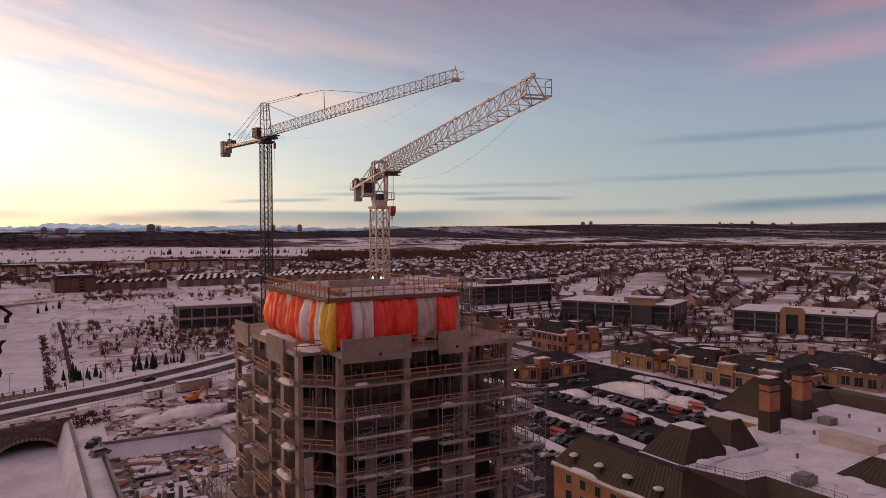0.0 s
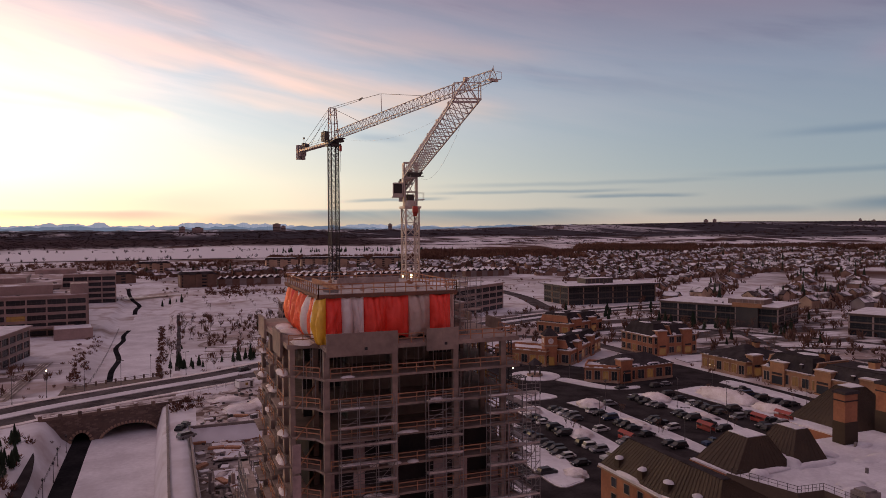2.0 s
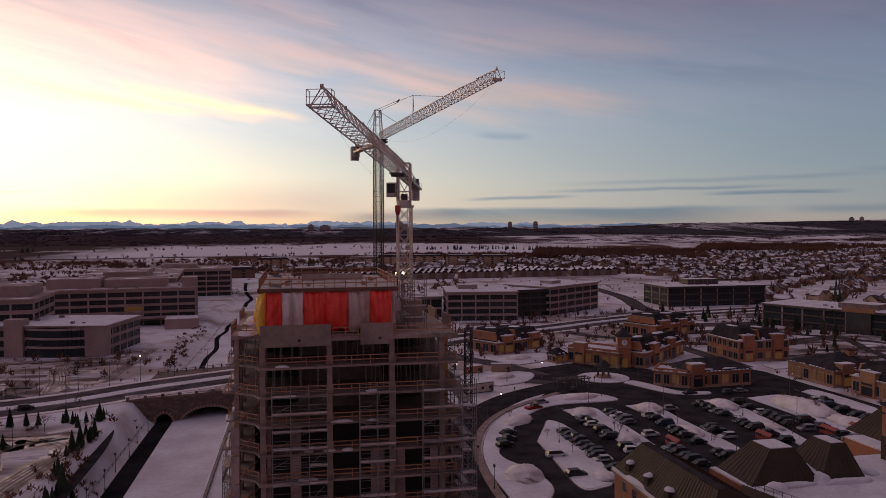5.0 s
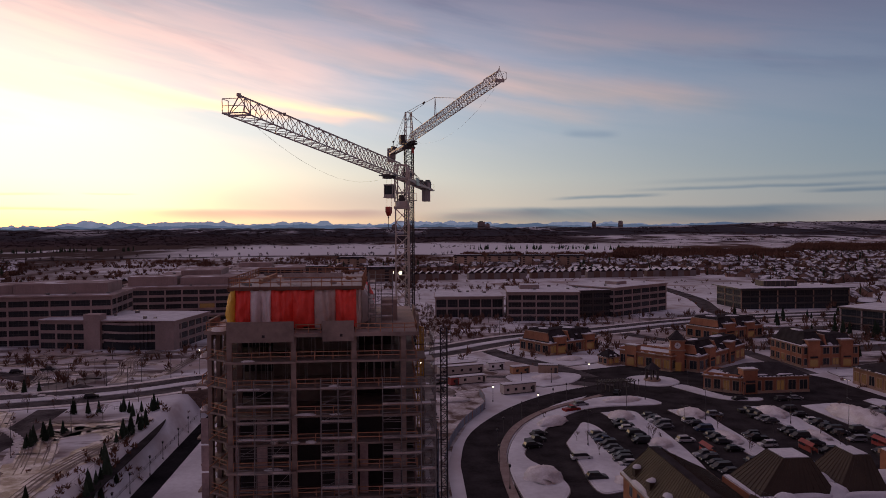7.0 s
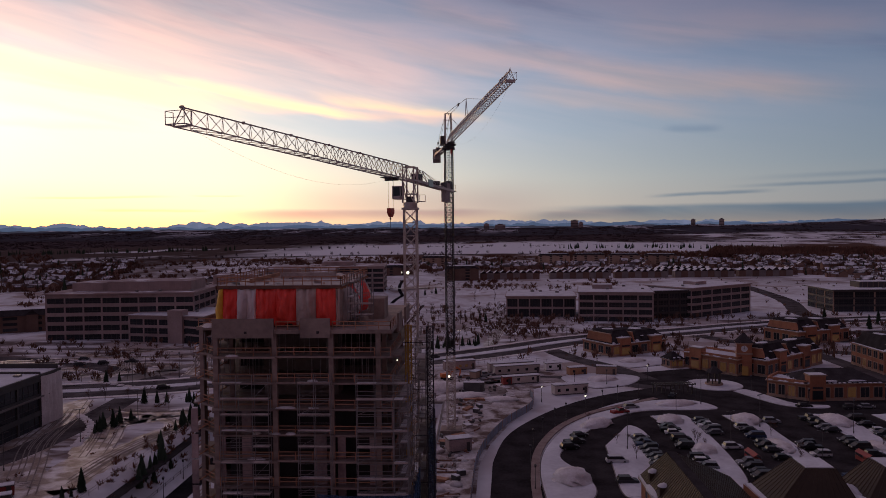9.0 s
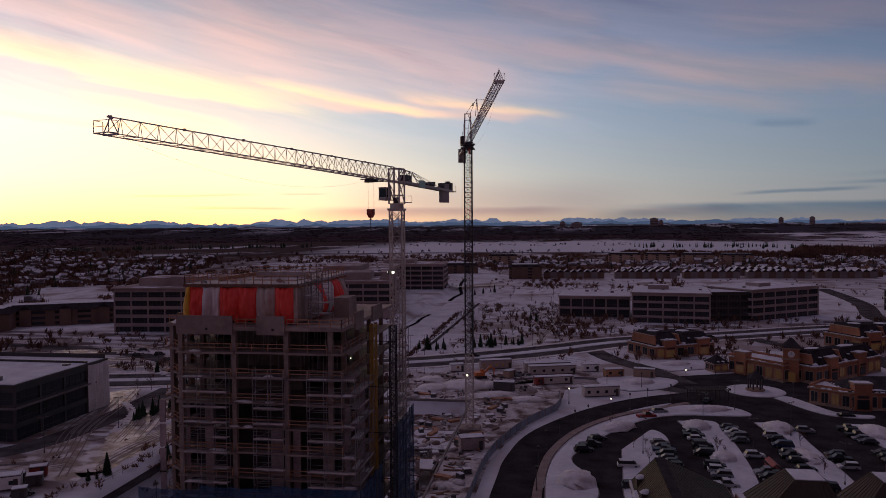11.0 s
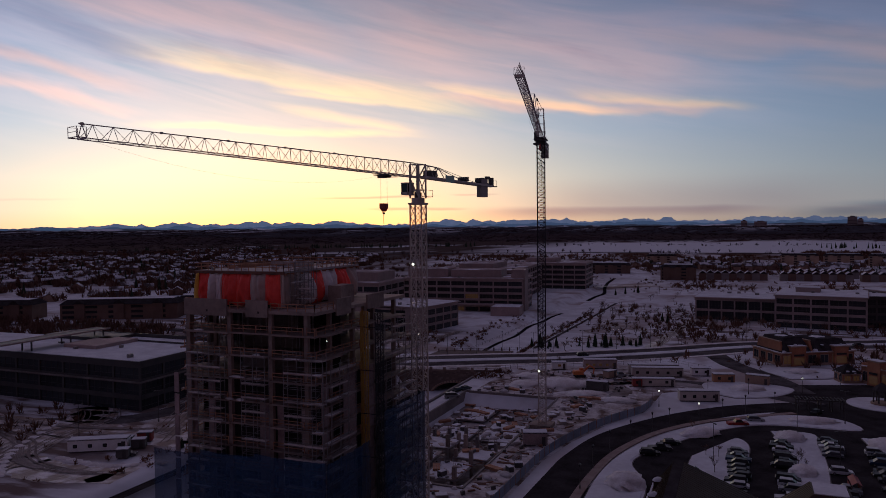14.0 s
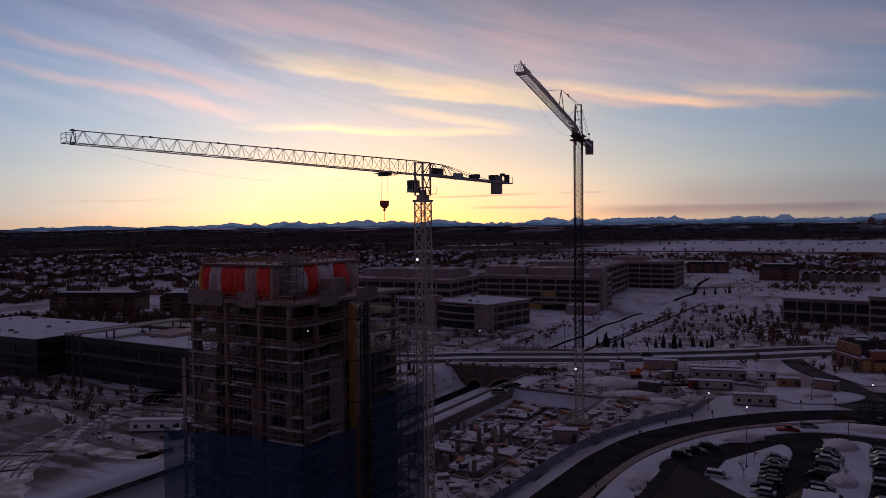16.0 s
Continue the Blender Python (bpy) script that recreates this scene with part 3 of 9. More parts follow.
def ground_material():
    """Snow, with brown scrub and dark woods in patches that grow with the distance."""
    m = mat("snowy_ground", (0.68, 0.67, 0.70), (0.48, 0.455, 0.465), spec=0.0, rough=0.75, scale=0.06, bump=0.35, vary=0.0, depth=0.4)
    nt, nl = m.node_tree.nodes, m.node_tree.links
    b = nt["Principled BSDF"]
    base = b.inputs["Base Color"].links[0].from_socket
    geo = nt.new("ShaderNodeNewGeometry")
    ln = nt.new("ShaderNodeVectorMath")
    ln.operation = "LENGTH"
    nl.new(geo.outputs["Position"], ln.inputs[0])

    def mask(scale, stretch, lo, hi, r0, r1):
        mp = nt.new("ShaderNodeMapping")
        mp.inputs["Scale"].default_value = stretch
        mp.inputs["Rotation"].default_value = (0, 0, radians(-14))
        nl.new(geo.outputs["Position"], mp.inputs[0])
        no = nt.new("ShaderNodeTexNoise")
        no.inputs["Scale"].default_value, no.inputs["Detail"].default_value = scale, 7
        nl.new(mp.outputs[0], no.inputs["Vector"])
        a = nt.new("ShaderNodeMapRange")
        a.inputs["From Min"].default_value, a.inputs["From Max"].default_value = lo, hi
        nl.new(no.outputs[0], a.inputs[0])
        r = nt.new("ShaderNodeMapRange")
        r.inputs["From Min"].default_value, r.inputs["From Max"].default_value = r0, r1
        nl.new(ln.outputs["Value"], r.inputs[0])
        mu = nt.new("ShaderNodeMath")
        mu.operation = "MULTIPLY"
        nl.new(a.outputs[0], mu.inputs[0])
        nl.new(r.outputs[0], mu.inputs[1])
        return mu.outputs[0]

    def ring_(r0, r1, r2, r3):
        """The open snowy field beyond the river, between two circles and two meridians."""
        sp = nt.new("ShaderNodeSeparateXYZ")
        nl.new(geo.outputs["Position"], sp.inputs[0])
        out = None
        for v, lo, hi in ((ln.outputs["Value"], r0, r1), (ln.outputs["Value"], r3, r2), (sp.outputs[0], -1250, -900), (sp.outputs[0], 900, 700)):
            a = nt.new("ShaderNodeMapRange")
            a.inputs["From Min"].default_value, a.inputs["From Max"].default_value = lo, hi
            nl.new(v, a.inputs[0])
            if out is None:
                out = a.outputs[0]
            else:
                mu = nt.new("ShaderNodeMath")
                mu.operation = "MULTIPLY"
                nl.new(out, mu.inputs[0])
                nl.new(a.outputs[0], mu.inputs[1])
                out = mu.outputs[0]
        return out

    def side(fac, lo=-330, hi=-520):
        """Only west of a meridian, where gardens and woods hide the snow."""
        sp = nt.new("ShaderNodeSeparateXYZ")
        nl.new(geo.outputs["Position"], sp.inputs[0])
        a = nt.new("ShaderNodeMapRange")
        a.inputs["From Min"].default_value, a.inputs["From Max"].default_value = lo, hi
        nl.new(sp.outputs[0], a.inputs[0])
        mu = nt.new("ShaderNodeMath")
        mu.operation = "MULTIPLY"
        nl.new(fac, mu.inputs[0])
        nl.new(a.outputs[0], mu.inputs[1])
        return mu.outputs[0]

    def plot(fac, x0, x1, y0, y1, soft=14.0):
        """Only inside a rectangle with soft edges."""
        sp = nt.new("ShaderNodeSeparateXYZ")
        nl.new(geo.outputs["Position"], sp.inputs[0])
        out = fac
        for v, lo, hi in ((sp.outputs[0], x0, x0 + soft), (sp.outputs[0], x1, x1 - soft), (sp.outputs[1], y0, y0 + soft), (sp.outputs[1], y1, y1 - soft)):
            a = nt.new("ShaderNodeMapRange")
            a.inputs["From Min"].default_value, a.inputs["From Max"].default_value = lo, hi
            nl.new(v, a.inputs[0])
            mu = nt.new("ShaderNodeMath")
            mu.operation = "MULTIPLY"
            nl.new(out, mu.inputs[0])
            nl.new(a.outputs[0], mu.inputs[1])
            out = mu.outputs[0]
        return out

    for fac, col in ((plot(mask(0.05, (0.4, 1.5, 1), 0.43, 0.55, 1, 2), -190, -24, 30, 210), (0.15, 0.11, 0.095)),
                     (plot(mask(0.16, (0.35, 1.4, 1), 0.50, 0.60, 1, 2), -190, -24, 30, 210), (0.15, 0.11, 0.10)),
                     (plot(mask(0.07, (0.35, 1.7, 1), 0.40, 0.54, 1, 2), -260, -24, 236, 345), (0.13, 0.10, 0.095)),
                     (plot(mask(0.06, (0.6, 1.2, 1), 0.50, 0.58, 1, 2), 225, 420, 140, 420), (0.20, 0.155, 0.14)),
                     (plot(mask(0.045, (0.3, 1.7, 1), 0.48, 0.54, 1, 2), 215, 450, 140, 430), (0.085, 0.070, 0.068)),
                     (plot(mask(0.05, (0.5, 1.3, 1), 0.50, 0.56, 1, 2), 60, 235, 282, 420), (0.16, 0.125, 0.115)),
                     (plot(mask(0.06, (0.8, 0.9, 1), 0.50, 0.60, 1, 2), 18, 120, 318, 480), (0.33, 0.27, 0.26)),
                     (plot(mask(0.04, (0.5, 1.4, 1), 0.42, 0.52, 1, 2), -360, -150, 190, 300), (0.12, 0.095, 0.088)),
                     (mask(0.02, (1, 1, 1), 0.55, 0.62, 60, 260), (0.33, 0.27, 0.25)),
                     (mask(0.09, (1, 0.6, 1), 0.52, 0.66, 70, 200), (0.42, 0.37, 0.37)),
                     (mask(0.008, (1, 0.5, 1), 0.46, 0.56, 650, 1000), (0.10, 0.062, 0.05)),
                     (ring_(1480, 1560, 2300, 2400), (0.62, 0.605, 0.63)),
                     (side(mask(0.006, (1, 0.4, 1), 0.34, 0.46, 620, 900)), (0.075, 0.055, 0.05)),
                     (side(mask(0.0035, (1, 0.35, 1), 0.20, 0.28, 2380, 2560), 1500, 700), (0.060, 0.044, 0.048)),
                     (mask(0.0045, (1, 0.45, 1), 0.46, 0.54, 2380, 2560), (0.066, 0.048, 0.050)),
                     (plot(mask(0.0075, (1, 0.6, 1), 0.47, 0.53, 2300, 2380), 800, 3600, 1000, 3050, 120.0), (0.60, 0.58, 0.61)),
                     (mask(0.004, (1, 1, 1), 0.0, 0.01, 3000, 3250), (0.056, 0.051, 0.060)),
                     (mask(0.0055, (1, 0.16, 1), 0.53, 0.60, 3300, 3700), (0.36, 0.345, 0.37))):
        mx = nt.new("ShaderNodeMix")
        mx.data_type = "RGBA"
        mx.inputs[7].default_value = (*col, 1)
        nl.new(fac, mx.inputs[0])
        nl.new(base, mx.inputs[6])
        base = mx.outputs[2]
    nl.new(base, b.inputs["Base Color"])
    return m


ground = part("ground", gm, ground_material(), kind="structure", label="snow-covered flat ground with frozen channel and far woods", smooth=True)
tagged(ground, category="ground")


def sheet_of(name, mb, material, label, category):
    return tagged(part(name, mb, material, kind="structure", label=label), category=category)


# main road: two carriageways with a ploughed snow median
near_lane, far_lane, median = MB(), MB(), MB()
ribbon(near_lane, MAIN_ROAD, -11.5, -2.6, 0.02, 0.05)
ribbon(far_lane, MAIN_ROAD, 2.6, 11.0, 0.02, 0.05)
ribbon(median, MAIN_ROAD, -2.6, 2.6, -0.2, 0.28)
sheet_of("road_south_carriageway", near_lane, ROAD, "salt-stained asphalt carriageway beside the snowy median", "road")
sheet_of("road_north_carriageway", far_lane, ROAD, "salt-stained asphalt carriageway beyond the snowy median", "road")
sheet_of("road_median", median, SNOW, "snow-covered median strip between two carriageways", "median")
for off, nm in ((-13.5, "kerb_south"), (11.0, "kerb_north")):
    k = MB()
    ribbon(k, MAIN_ROAD, off, off + 2.4, -0.2, 0.22)
    sheet_of(nm, k, SNOW_PILE, "ridge of ploughed snow along the road", "snow bank")

# curved road beside the site, the roundabout and the car park
RING = smooth_line([(70, -260), (68, -120), (66, 20), (65, 70), (65.5, 110), (66.5, 137), (67.5, 151), (72, 171), (83.5, 192), (97, 208), (109, 217), (124, 225)], 8)
ring = MB()
ribbon(ring, RING, -5.2, 4.6, 0.02, 0.06)
sheet_of("road_curve", ring, ASPHALT, "dark wet asphalt road curving round the site", "road")
LOT = [(74, 60), (232, 60), (232, 120), (208, 146), (206, 230), (200, 243), (168, 240), (160, 250), (142, 262), (120, 254), (112, 240), (118, 222), (100, 196), (86, 176), (76, 155), (72, 130)]
lot = MB()
lot.prism(LOT, 0.01, 0.035)
sheet_of("car_park", lot, ASPHALT, "dark asphalt car park between snowy islands", "car park")
lanes = MB()
for ln_, w in (([(120, 240), (112, 262), (98, 286), (88, 318)], 4.5), ([(150, 250), (170, 285), (200, 300), (240, 290), (300, 300)], 4.5), ([(204, 238), (202, 300), (178, 330), (168, 356)], 4),
               ([(262, 398), (262, 440), (285, 520), (300, 640)], 6), ([(124, 225), (90, 244), (60, 240)], 3.5)):
    ribbon(lanes, smooth_line(ln_), -w, w, 0.015, 0.04)
sheet_of("village_lanes", lanes, ROAD, "asphalt lanes between the shops", "road")
walk_way = MB()
ribbon(walk_way, smooth_line([(71.0, 122), (71.6, 138), (74, 157), (81, 177), (92, 193), (104, 203), (116, 212)], 8), -1.0, 1.0, 0.03, 0.30)
sheet_of("footpath", walk_way, PAVING, "brown paved footpath curving along the road", "footpath")


far_road = MB()
FAR_ROAD = [(-math.sin(radians(a)) * 1475, math.cos(radians(a)) * 1475) for a in range(-32, 44)]
ribbon(far_road, FAR_ROAD, -7, 7, -0.2, 0.7, ground_z)
sheet_of("road_far", far_road, ROAD, "dark road along the foot of the far snowfield", "road")


def inset(line, d):
    """The closed line moved inwards by d."""
    area = sum(a[0] * b[1] - b[0] * a[1] for a, b in zip(line, line[1:] + line[:1]))
    k = d if area > 0 else -d
    out, n = [], len(line)
    for i in range(n):
        (x0, y0), (x1, y1) = line[i - 1], line[(i + 1) % n]
        q = math.hypot(x1 - x0, y1 - y0) or 1
        out.append((line[i][0] - (y1 - y0) / q * k, line[i][1] + (x1 - x0) / q * k))
    return out


def island(name, pts, label, seed=1):
    """A kerbed island under uneven snow."""
    line = smooth_line(pts + [pts[0]], 5)[:-1]
    cx, cy = sum(p[0] for p in line) / len(line), sum(p[1] for p in line) / len(line)
    th = thing(name, label, "snow island", (cx, cy, 0), kind="structure")
    part("kerb", MB((cx, cy, 0)).prism(line, 0.0, 0.16), CONCRETE_OLD, th)
    part("snow_cover", MB((cx, cy, 0)).prism(inset(line, 0.22), 0.16, 0.26), SNOW, th)
    part("snow_bank", MB((cx, cy, 0)).prism(inset(line, 0.7), 0.26, 0.36), SNOW, th)
    return th


ISLANDS = [
    ([(72.8, 120), (72.8, 140), (75.4, 157), (82.4, 176), (93, 191.5), (104, 201), (114, 209), (127, 209), (131, 198), (110, 196), (99, 188.5), (90, 176), (80.5, 158), (79, 150), (82, 142), (84, 133), (83, 126), (78, 119)]),
    ([(91, 161), (97, 173), (101, 180), (104, 172), (102, 150), (98, 130), (94, 126), (89, 127), (90, 146)]),
    ([(109, 190), (119, 191), (120, 180), (120, 160), (118, 138), (114, 130), (111, 132), (113, 150), (112, 170)]),
    ([(130, 191), (139, 190), (139, 172), (139, 145), (137, 128), (134, 126), (133, 145), (132, 170)]),
    ([(155, 193), (164, 190), (164, 175), (161, 152), (158, 140), (155, 142), (156, 160), (155, 180)]),
    ([(173, 192), (188, 193), (187, 175), (185, 158), (180, 140), (174, 142), (174, 162)]),
    ([(196, 196), (203, 196), (203, 165), (198, 140), (195, 142), (196, 170)]),
    ([(144, 222), (150, 224), (157, 206), (166, 203), (163, 199), (152, 203)]),
    ([(100, 226), (112, 232), (118, 246), (104, 252), (90, 246), (92, 232)]),
    ([(168, 232), (192, 226), (198, 232), (190, 242), (172, 240)]),
    ([(118, 262), (134, 270), (140, 284), (126, 286), (108, 280)]),
    ([(158, 284), (186, 292), (190, 306), (160, 312), (150, 298)]),
    ([(212, 232), (236, 234), (240, 244), (216, 244)]),
]
for i, pts in enumerate(ISLANDS):
    island("snow_island_%d" % (i + 1), pts, "kerbed island under ploughed snow in the car park", seed=i)
rb = [(141 + 9.6 * math.cos(a), 232 + 9.6 * math.sin(a)) for a in np.arange(0, 6.28, 0.4)]
island("snow_island_round", rb, "round kerbed island under snow in the roundabout", seed=77)

# dark open water beside the frozen channel and the paths along it
wt = MB()
ribbon(wt, smooth_line([(-13.2, -300), (-13.2, 20), (-13.2, 120), (-13.0, 215), (-12.4, 250)]), -2.6, 2.6, -0.3, 0.2, lambda x, y: -8.0)
ribbon(wt, smooth_line([(-11.0, 262), (-9.4, 294), (-9.9, 321), (-8.6, 345), (-9.4, 359), (-11.8, 386), (-9.6, 410), (-10.4, 430), (-8.4, 453)], 8), -1.15, 1.15, -0.3, 0.14, lambda x, y: -8.0 + 5.0 * sstep(252, 288, y))
ribbon(wt, smooth_line([(-8.2, 540), (-8.6, 570), (-7.0, 602), (-13, 640), (-17, 676), (-19, 710), (-21, 743)], 8), -1.5, 1.5, -0.3, 0.2, lambda x, y: max(ground_z(-6, y), -3.0) + 0.1)
ice = MB()
ribbon(ice, [(-1.2, y) for y in range(-300, 250, 10)], -9.2, 9.2, -0.4, 0.15, lambda x, y: -8.0)
ribbon(ice, [(0.6 + max(0, y - 300) * 0.014, y) for y in range(286, 530, 8)], -11.5, 11.5, -0.4, 0.1, lambda x, y: -3.0)
sheet_of("frozen_channel", ice, SNOW, "smooth snow on the frozen channel", "ice")
sheet_of("water_channel", wt, WATER, "narrow channel of dark open water beside the ice", "water")
pth = MB()
ribbon(pth, smooth_line([(-21, -300), (-21, 20), (-20.5, 120), (-20.5, 165), (-21.5, 190), (-25, 206), (-36, 214), (-60, 214)]), -2.2, 2.2, 0.0, 0.12, lambda x, y: -1.6 if x > -24 else -0.6)
sheet_of("footpath_canal", pth, ASPHALT, "cleared asphalt path along the frozen channel", "footpath")

# mountains on the skyline: far peaks, nearer ridges, snowy foothills, hazed by their own glow
def ridge(a, seed):
    """Height of a jagged crest at an azimuth, about 0 to 1."""
    h_ = 0.0
    for f, w_ in ((0.22, 0.42), (0.55, 0.30), (1.3, 0.20), (3.1, 0.09), (7.0, 0.05)):
        h_ += w_ * (1 - 2.0 * abs(noise.noise(Vector((a * f, seed, f)))))
    return max(0.0, h_)


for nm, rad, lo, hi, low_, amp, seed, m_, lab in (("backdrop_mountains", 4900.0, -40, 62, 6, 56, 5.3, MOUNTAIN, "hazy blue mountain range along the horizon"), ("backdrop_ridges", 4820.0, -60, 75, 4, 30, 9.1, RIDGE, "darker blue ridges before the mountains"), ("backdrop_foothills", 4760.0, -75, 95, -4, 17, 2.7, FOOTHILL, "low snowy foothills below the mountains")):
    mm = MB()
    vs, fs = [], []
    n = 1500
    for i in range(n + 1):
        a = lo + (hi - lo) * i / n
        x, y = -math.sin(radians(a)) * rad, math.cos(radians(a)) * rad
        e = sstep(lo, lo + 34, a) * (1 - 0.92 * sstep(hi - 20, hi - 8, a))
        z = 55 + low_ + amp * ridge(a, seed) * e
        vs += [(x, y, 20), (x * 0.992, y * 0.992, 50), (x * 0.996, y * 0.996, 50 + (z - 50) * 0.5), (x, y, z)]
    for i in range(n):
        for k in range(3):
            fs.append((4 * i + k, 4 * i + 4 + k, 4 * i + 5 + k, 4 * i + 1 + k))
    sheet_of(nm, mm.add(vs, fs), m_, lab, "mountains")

# ---- concrete tower under construction ----
TX0, TX1, TY0, TY1 = 23.0, 48.7, 65.3, 93.5
TO = (35.8, 79.4, 0.0)
LEVELS = [43.4 - 3.25 * k for k in range(14)]
rt = random.Random(11)
tower = thing("tower_block", "unfinished concrete tower with open floors, railings and tarpaulins on top", "building", TO)
for k, z in enumerate(LEVELS):
    s = MB(TO)
    if k == 0:
        s.prism([(TX0, TY0 + 3.4), (26.4, TY0 + 3.4), (26.4, TY0), (TX1, TY0), (TX1, TY1), (TX0, TY1)], z - 0.45, z)
    else:
        a = 0.55 if k % 2 else -0.15
        s.prism([(TX0 + 0.4, 68.7), (25.6, 67.0), (26.2, TY0 - 0.05 - 0.2 * (k % 2)), (34.2, TY0 - 0.05 - 0.2 * (k % 2)), (34.2, TY0 + 0.25), (41.0, TY0 + 0.25), (41.0, TY0 - 0.1),
                 (TX1, TY0 - 0.1), (TX1, TY1), (TX0 + 0.4, TY1)], z - 0.24, z)
        for y0, y1 in ((69.0, 73.6), (76.5, 82.0), (85.0, 90.5)):
            part("balcony_slab", MB(TO).box(TX0 - 1.0 + a * 0.6, TX0 + 0.38, y0, y1, z - 0.22, z - 0.02), CONCRETE, tower)
        part("balcony_slab", MB(TO).box(TX1 + 0.01, TX1 + 0.9, 66.2, 71.0, z - 0.22, z - 0.02), CONCRETE, tower)
    part("floor_slab", s, CONCRETE, tower)
colm = {}
for x in (23.55, 26.55, 33.95, 41.05, 46.9):
    for y in (69.4 if x < 24 else 66.0, 74.0 if x < 24 else 71.8, 78.4, 85.0, 92.6):
        if x in (33.95, 41.05) and 70 < y < 90:
            continue
        for k in range(12):
            z1, z0 = LEVELS[k] - (0.45 if k == 0 else 0.24), LEVELS[k + 1]
            big = (0.26, 0.55) if x < 24 and y > 67 else (0.30, 0.30)
            key = (big, k == 0)
            if key not in colm:
                colm[key] = MB().box(-big[0], big[0], -big[1], big[1], 0, z1 - z0).mesh("column", CONCRETE)
            part("column", colm[key], CONCRETE, tower, at=(x - TO[0], y - TO[1], z0))
for k in range(13):
    z1, z0 = LEVELS[k] - 0.45, LEVELS[k + 1]
    c = MB(TO).box(30.5, 40.5, 73.0, 73.3, z0, z1).box(30.5, 30.8, 73.3, 88.0, z0, z1).box(40.2, 40.5, 73.3, 88.0, z0, z1).box(30.5, 40.5, 87.7, 88.0, z0, z1)
    part("core_wall", c, CONCRETE_OLD, tower)
# parapet panels
for x0, x1, y0, y1, z0, z1 in ((26.4, 34.1, 65.02, 65.28, 42.45, 44.85), (37.4, 41.1, 65.02, 65.28, 42.45, 44.85), (22.7, 22.98, 85.0, 91.0, 41.8, 44.4), (22.7, 22.98, 71.8, 77.6, 41.6, 44.3),
                             (48.72, 49.0, 70.6, 74.6, 42.4, 44.8), (48.72, 49.0, 79.6, 85.0, 42.4, 44.6), (44.2, 46.4, 76.0, 80.0, 43.4, 46.2)):
    p = MB(TO).box(x0, x1, y0, y1, z0, z1)
    if x1 - x0 > 1.5 and y1 - y0 < 1:
        xm = (x0 + x1) / 2
        p.box(x0 + 0.02, x1 - 0.02, y0 - 0.03, y0, z1 - 0.12, z1 - 0.02).box(xm - 0.03, xm + 0.03, y0 - 0.02, y0, z0 + 0.1, z1 - 0.15)
    pp = part("parapet_panel", p, CONCRETE, tower, "raw concrete parapet panel with board joints")
    if y1 - y0 < 1 and x1 - x0 > 1.5:
        xm = (x0 + x1) / 2 + 0.35
        # hole drawn as a near-black block, its inner shade in the colour
        part("tie_hole", MB(TO).box(xm - 0.16, xm + 0.16, y0 - 0.035, y0 - 0.005, z0 + 0.55, z0 + 0.85), DARK, pp)


def rail(parent, p, q, z, posts=1.9, material=TIMBER, high=1.05):
    """A timber guard rail between two places of a floor."""
    m = MB(TO)
    n = max(1, round(math.hypot(q[0] - p[0], q[1] - p[1]) / posts))
    for i in range(n + 1):
        x, y = p[0] + (q[0] - p[0]) * i / n, p[1] + (q[1] - p[1]) * i / n
        m.box(x - 0.045, x + 0.045, y - 0.045, y + 0.045, z, z + high)
    for h in (0.5 * high, 0.96 * high):
        m.beam((p[0], p[1], z + h), (q[0], q[1], z + h), 0.05, 0.11)
    return part("guard_rail", m, material, parent)


for k in range(0, 9):
    z = LEVELS[k]
    if k:
        for a, b in (((26.9, 65.6), (33.6, 65.6)), ((34.3, 65.75), (40.7, 65.75)), ((41.4, 65.6), (46.5, 65.6)), ((23.6, 68.9), (26.0, 66.6))):
            rail(tower, a, b, z, 2.2)
        rail(tower, (47.2, 65.5), (48.5, 65.5), z)
        rail(tower, (TX1 - 0.3, 66), (TX1 - 0.3, 78), z, 2.4)
        for y0, y1 in ((69.2, 73.4), (76.5, 82.0), (85.0, 90.5)):
            rail(tower, (TX0 - 0.4, y0), (TX0 - 0.4, y1), z, 1.8)
        # timber bracing inside the corner bay
        part("brace", MB(TO).beam((23.6, 67.2, z + 0.1), (26.2, 70.5, z + 1.6), 0.12), TIMBER, tower)
    else:
        rail(tower, (41.3, 65.5), (48.5, 65.5), z, 1.6)
        rail(tower, (48.5, 65.5), (48.5, 70.4), z, 1.6)
        rail(tower, (23.2, 69.0), (26.2, 69.0), z)
        rail(tower, (34.3, 65.5), (37.2, 65.5), z, 1.4)
# shores under the two top floors
shore = MB().cyl((0, 0, 0), (0, 0, 2.78), 0.05, 6).box(-0.09, 0.09, -0.09, 0.09, 0, 0.02).mesh("shore_post", GALV)
for k in (1, 2):
    for i in range(22):
        for y in (67.6, 69.6, 71.6):
            if rt.random() < 0.7:
                part("shore_post", shore, GALV, tower, at=(24.5 + i * 1.05 + rt.uniform(-0.2, 0.2) - TO[0], y - TO[1], LEVELS[k]))
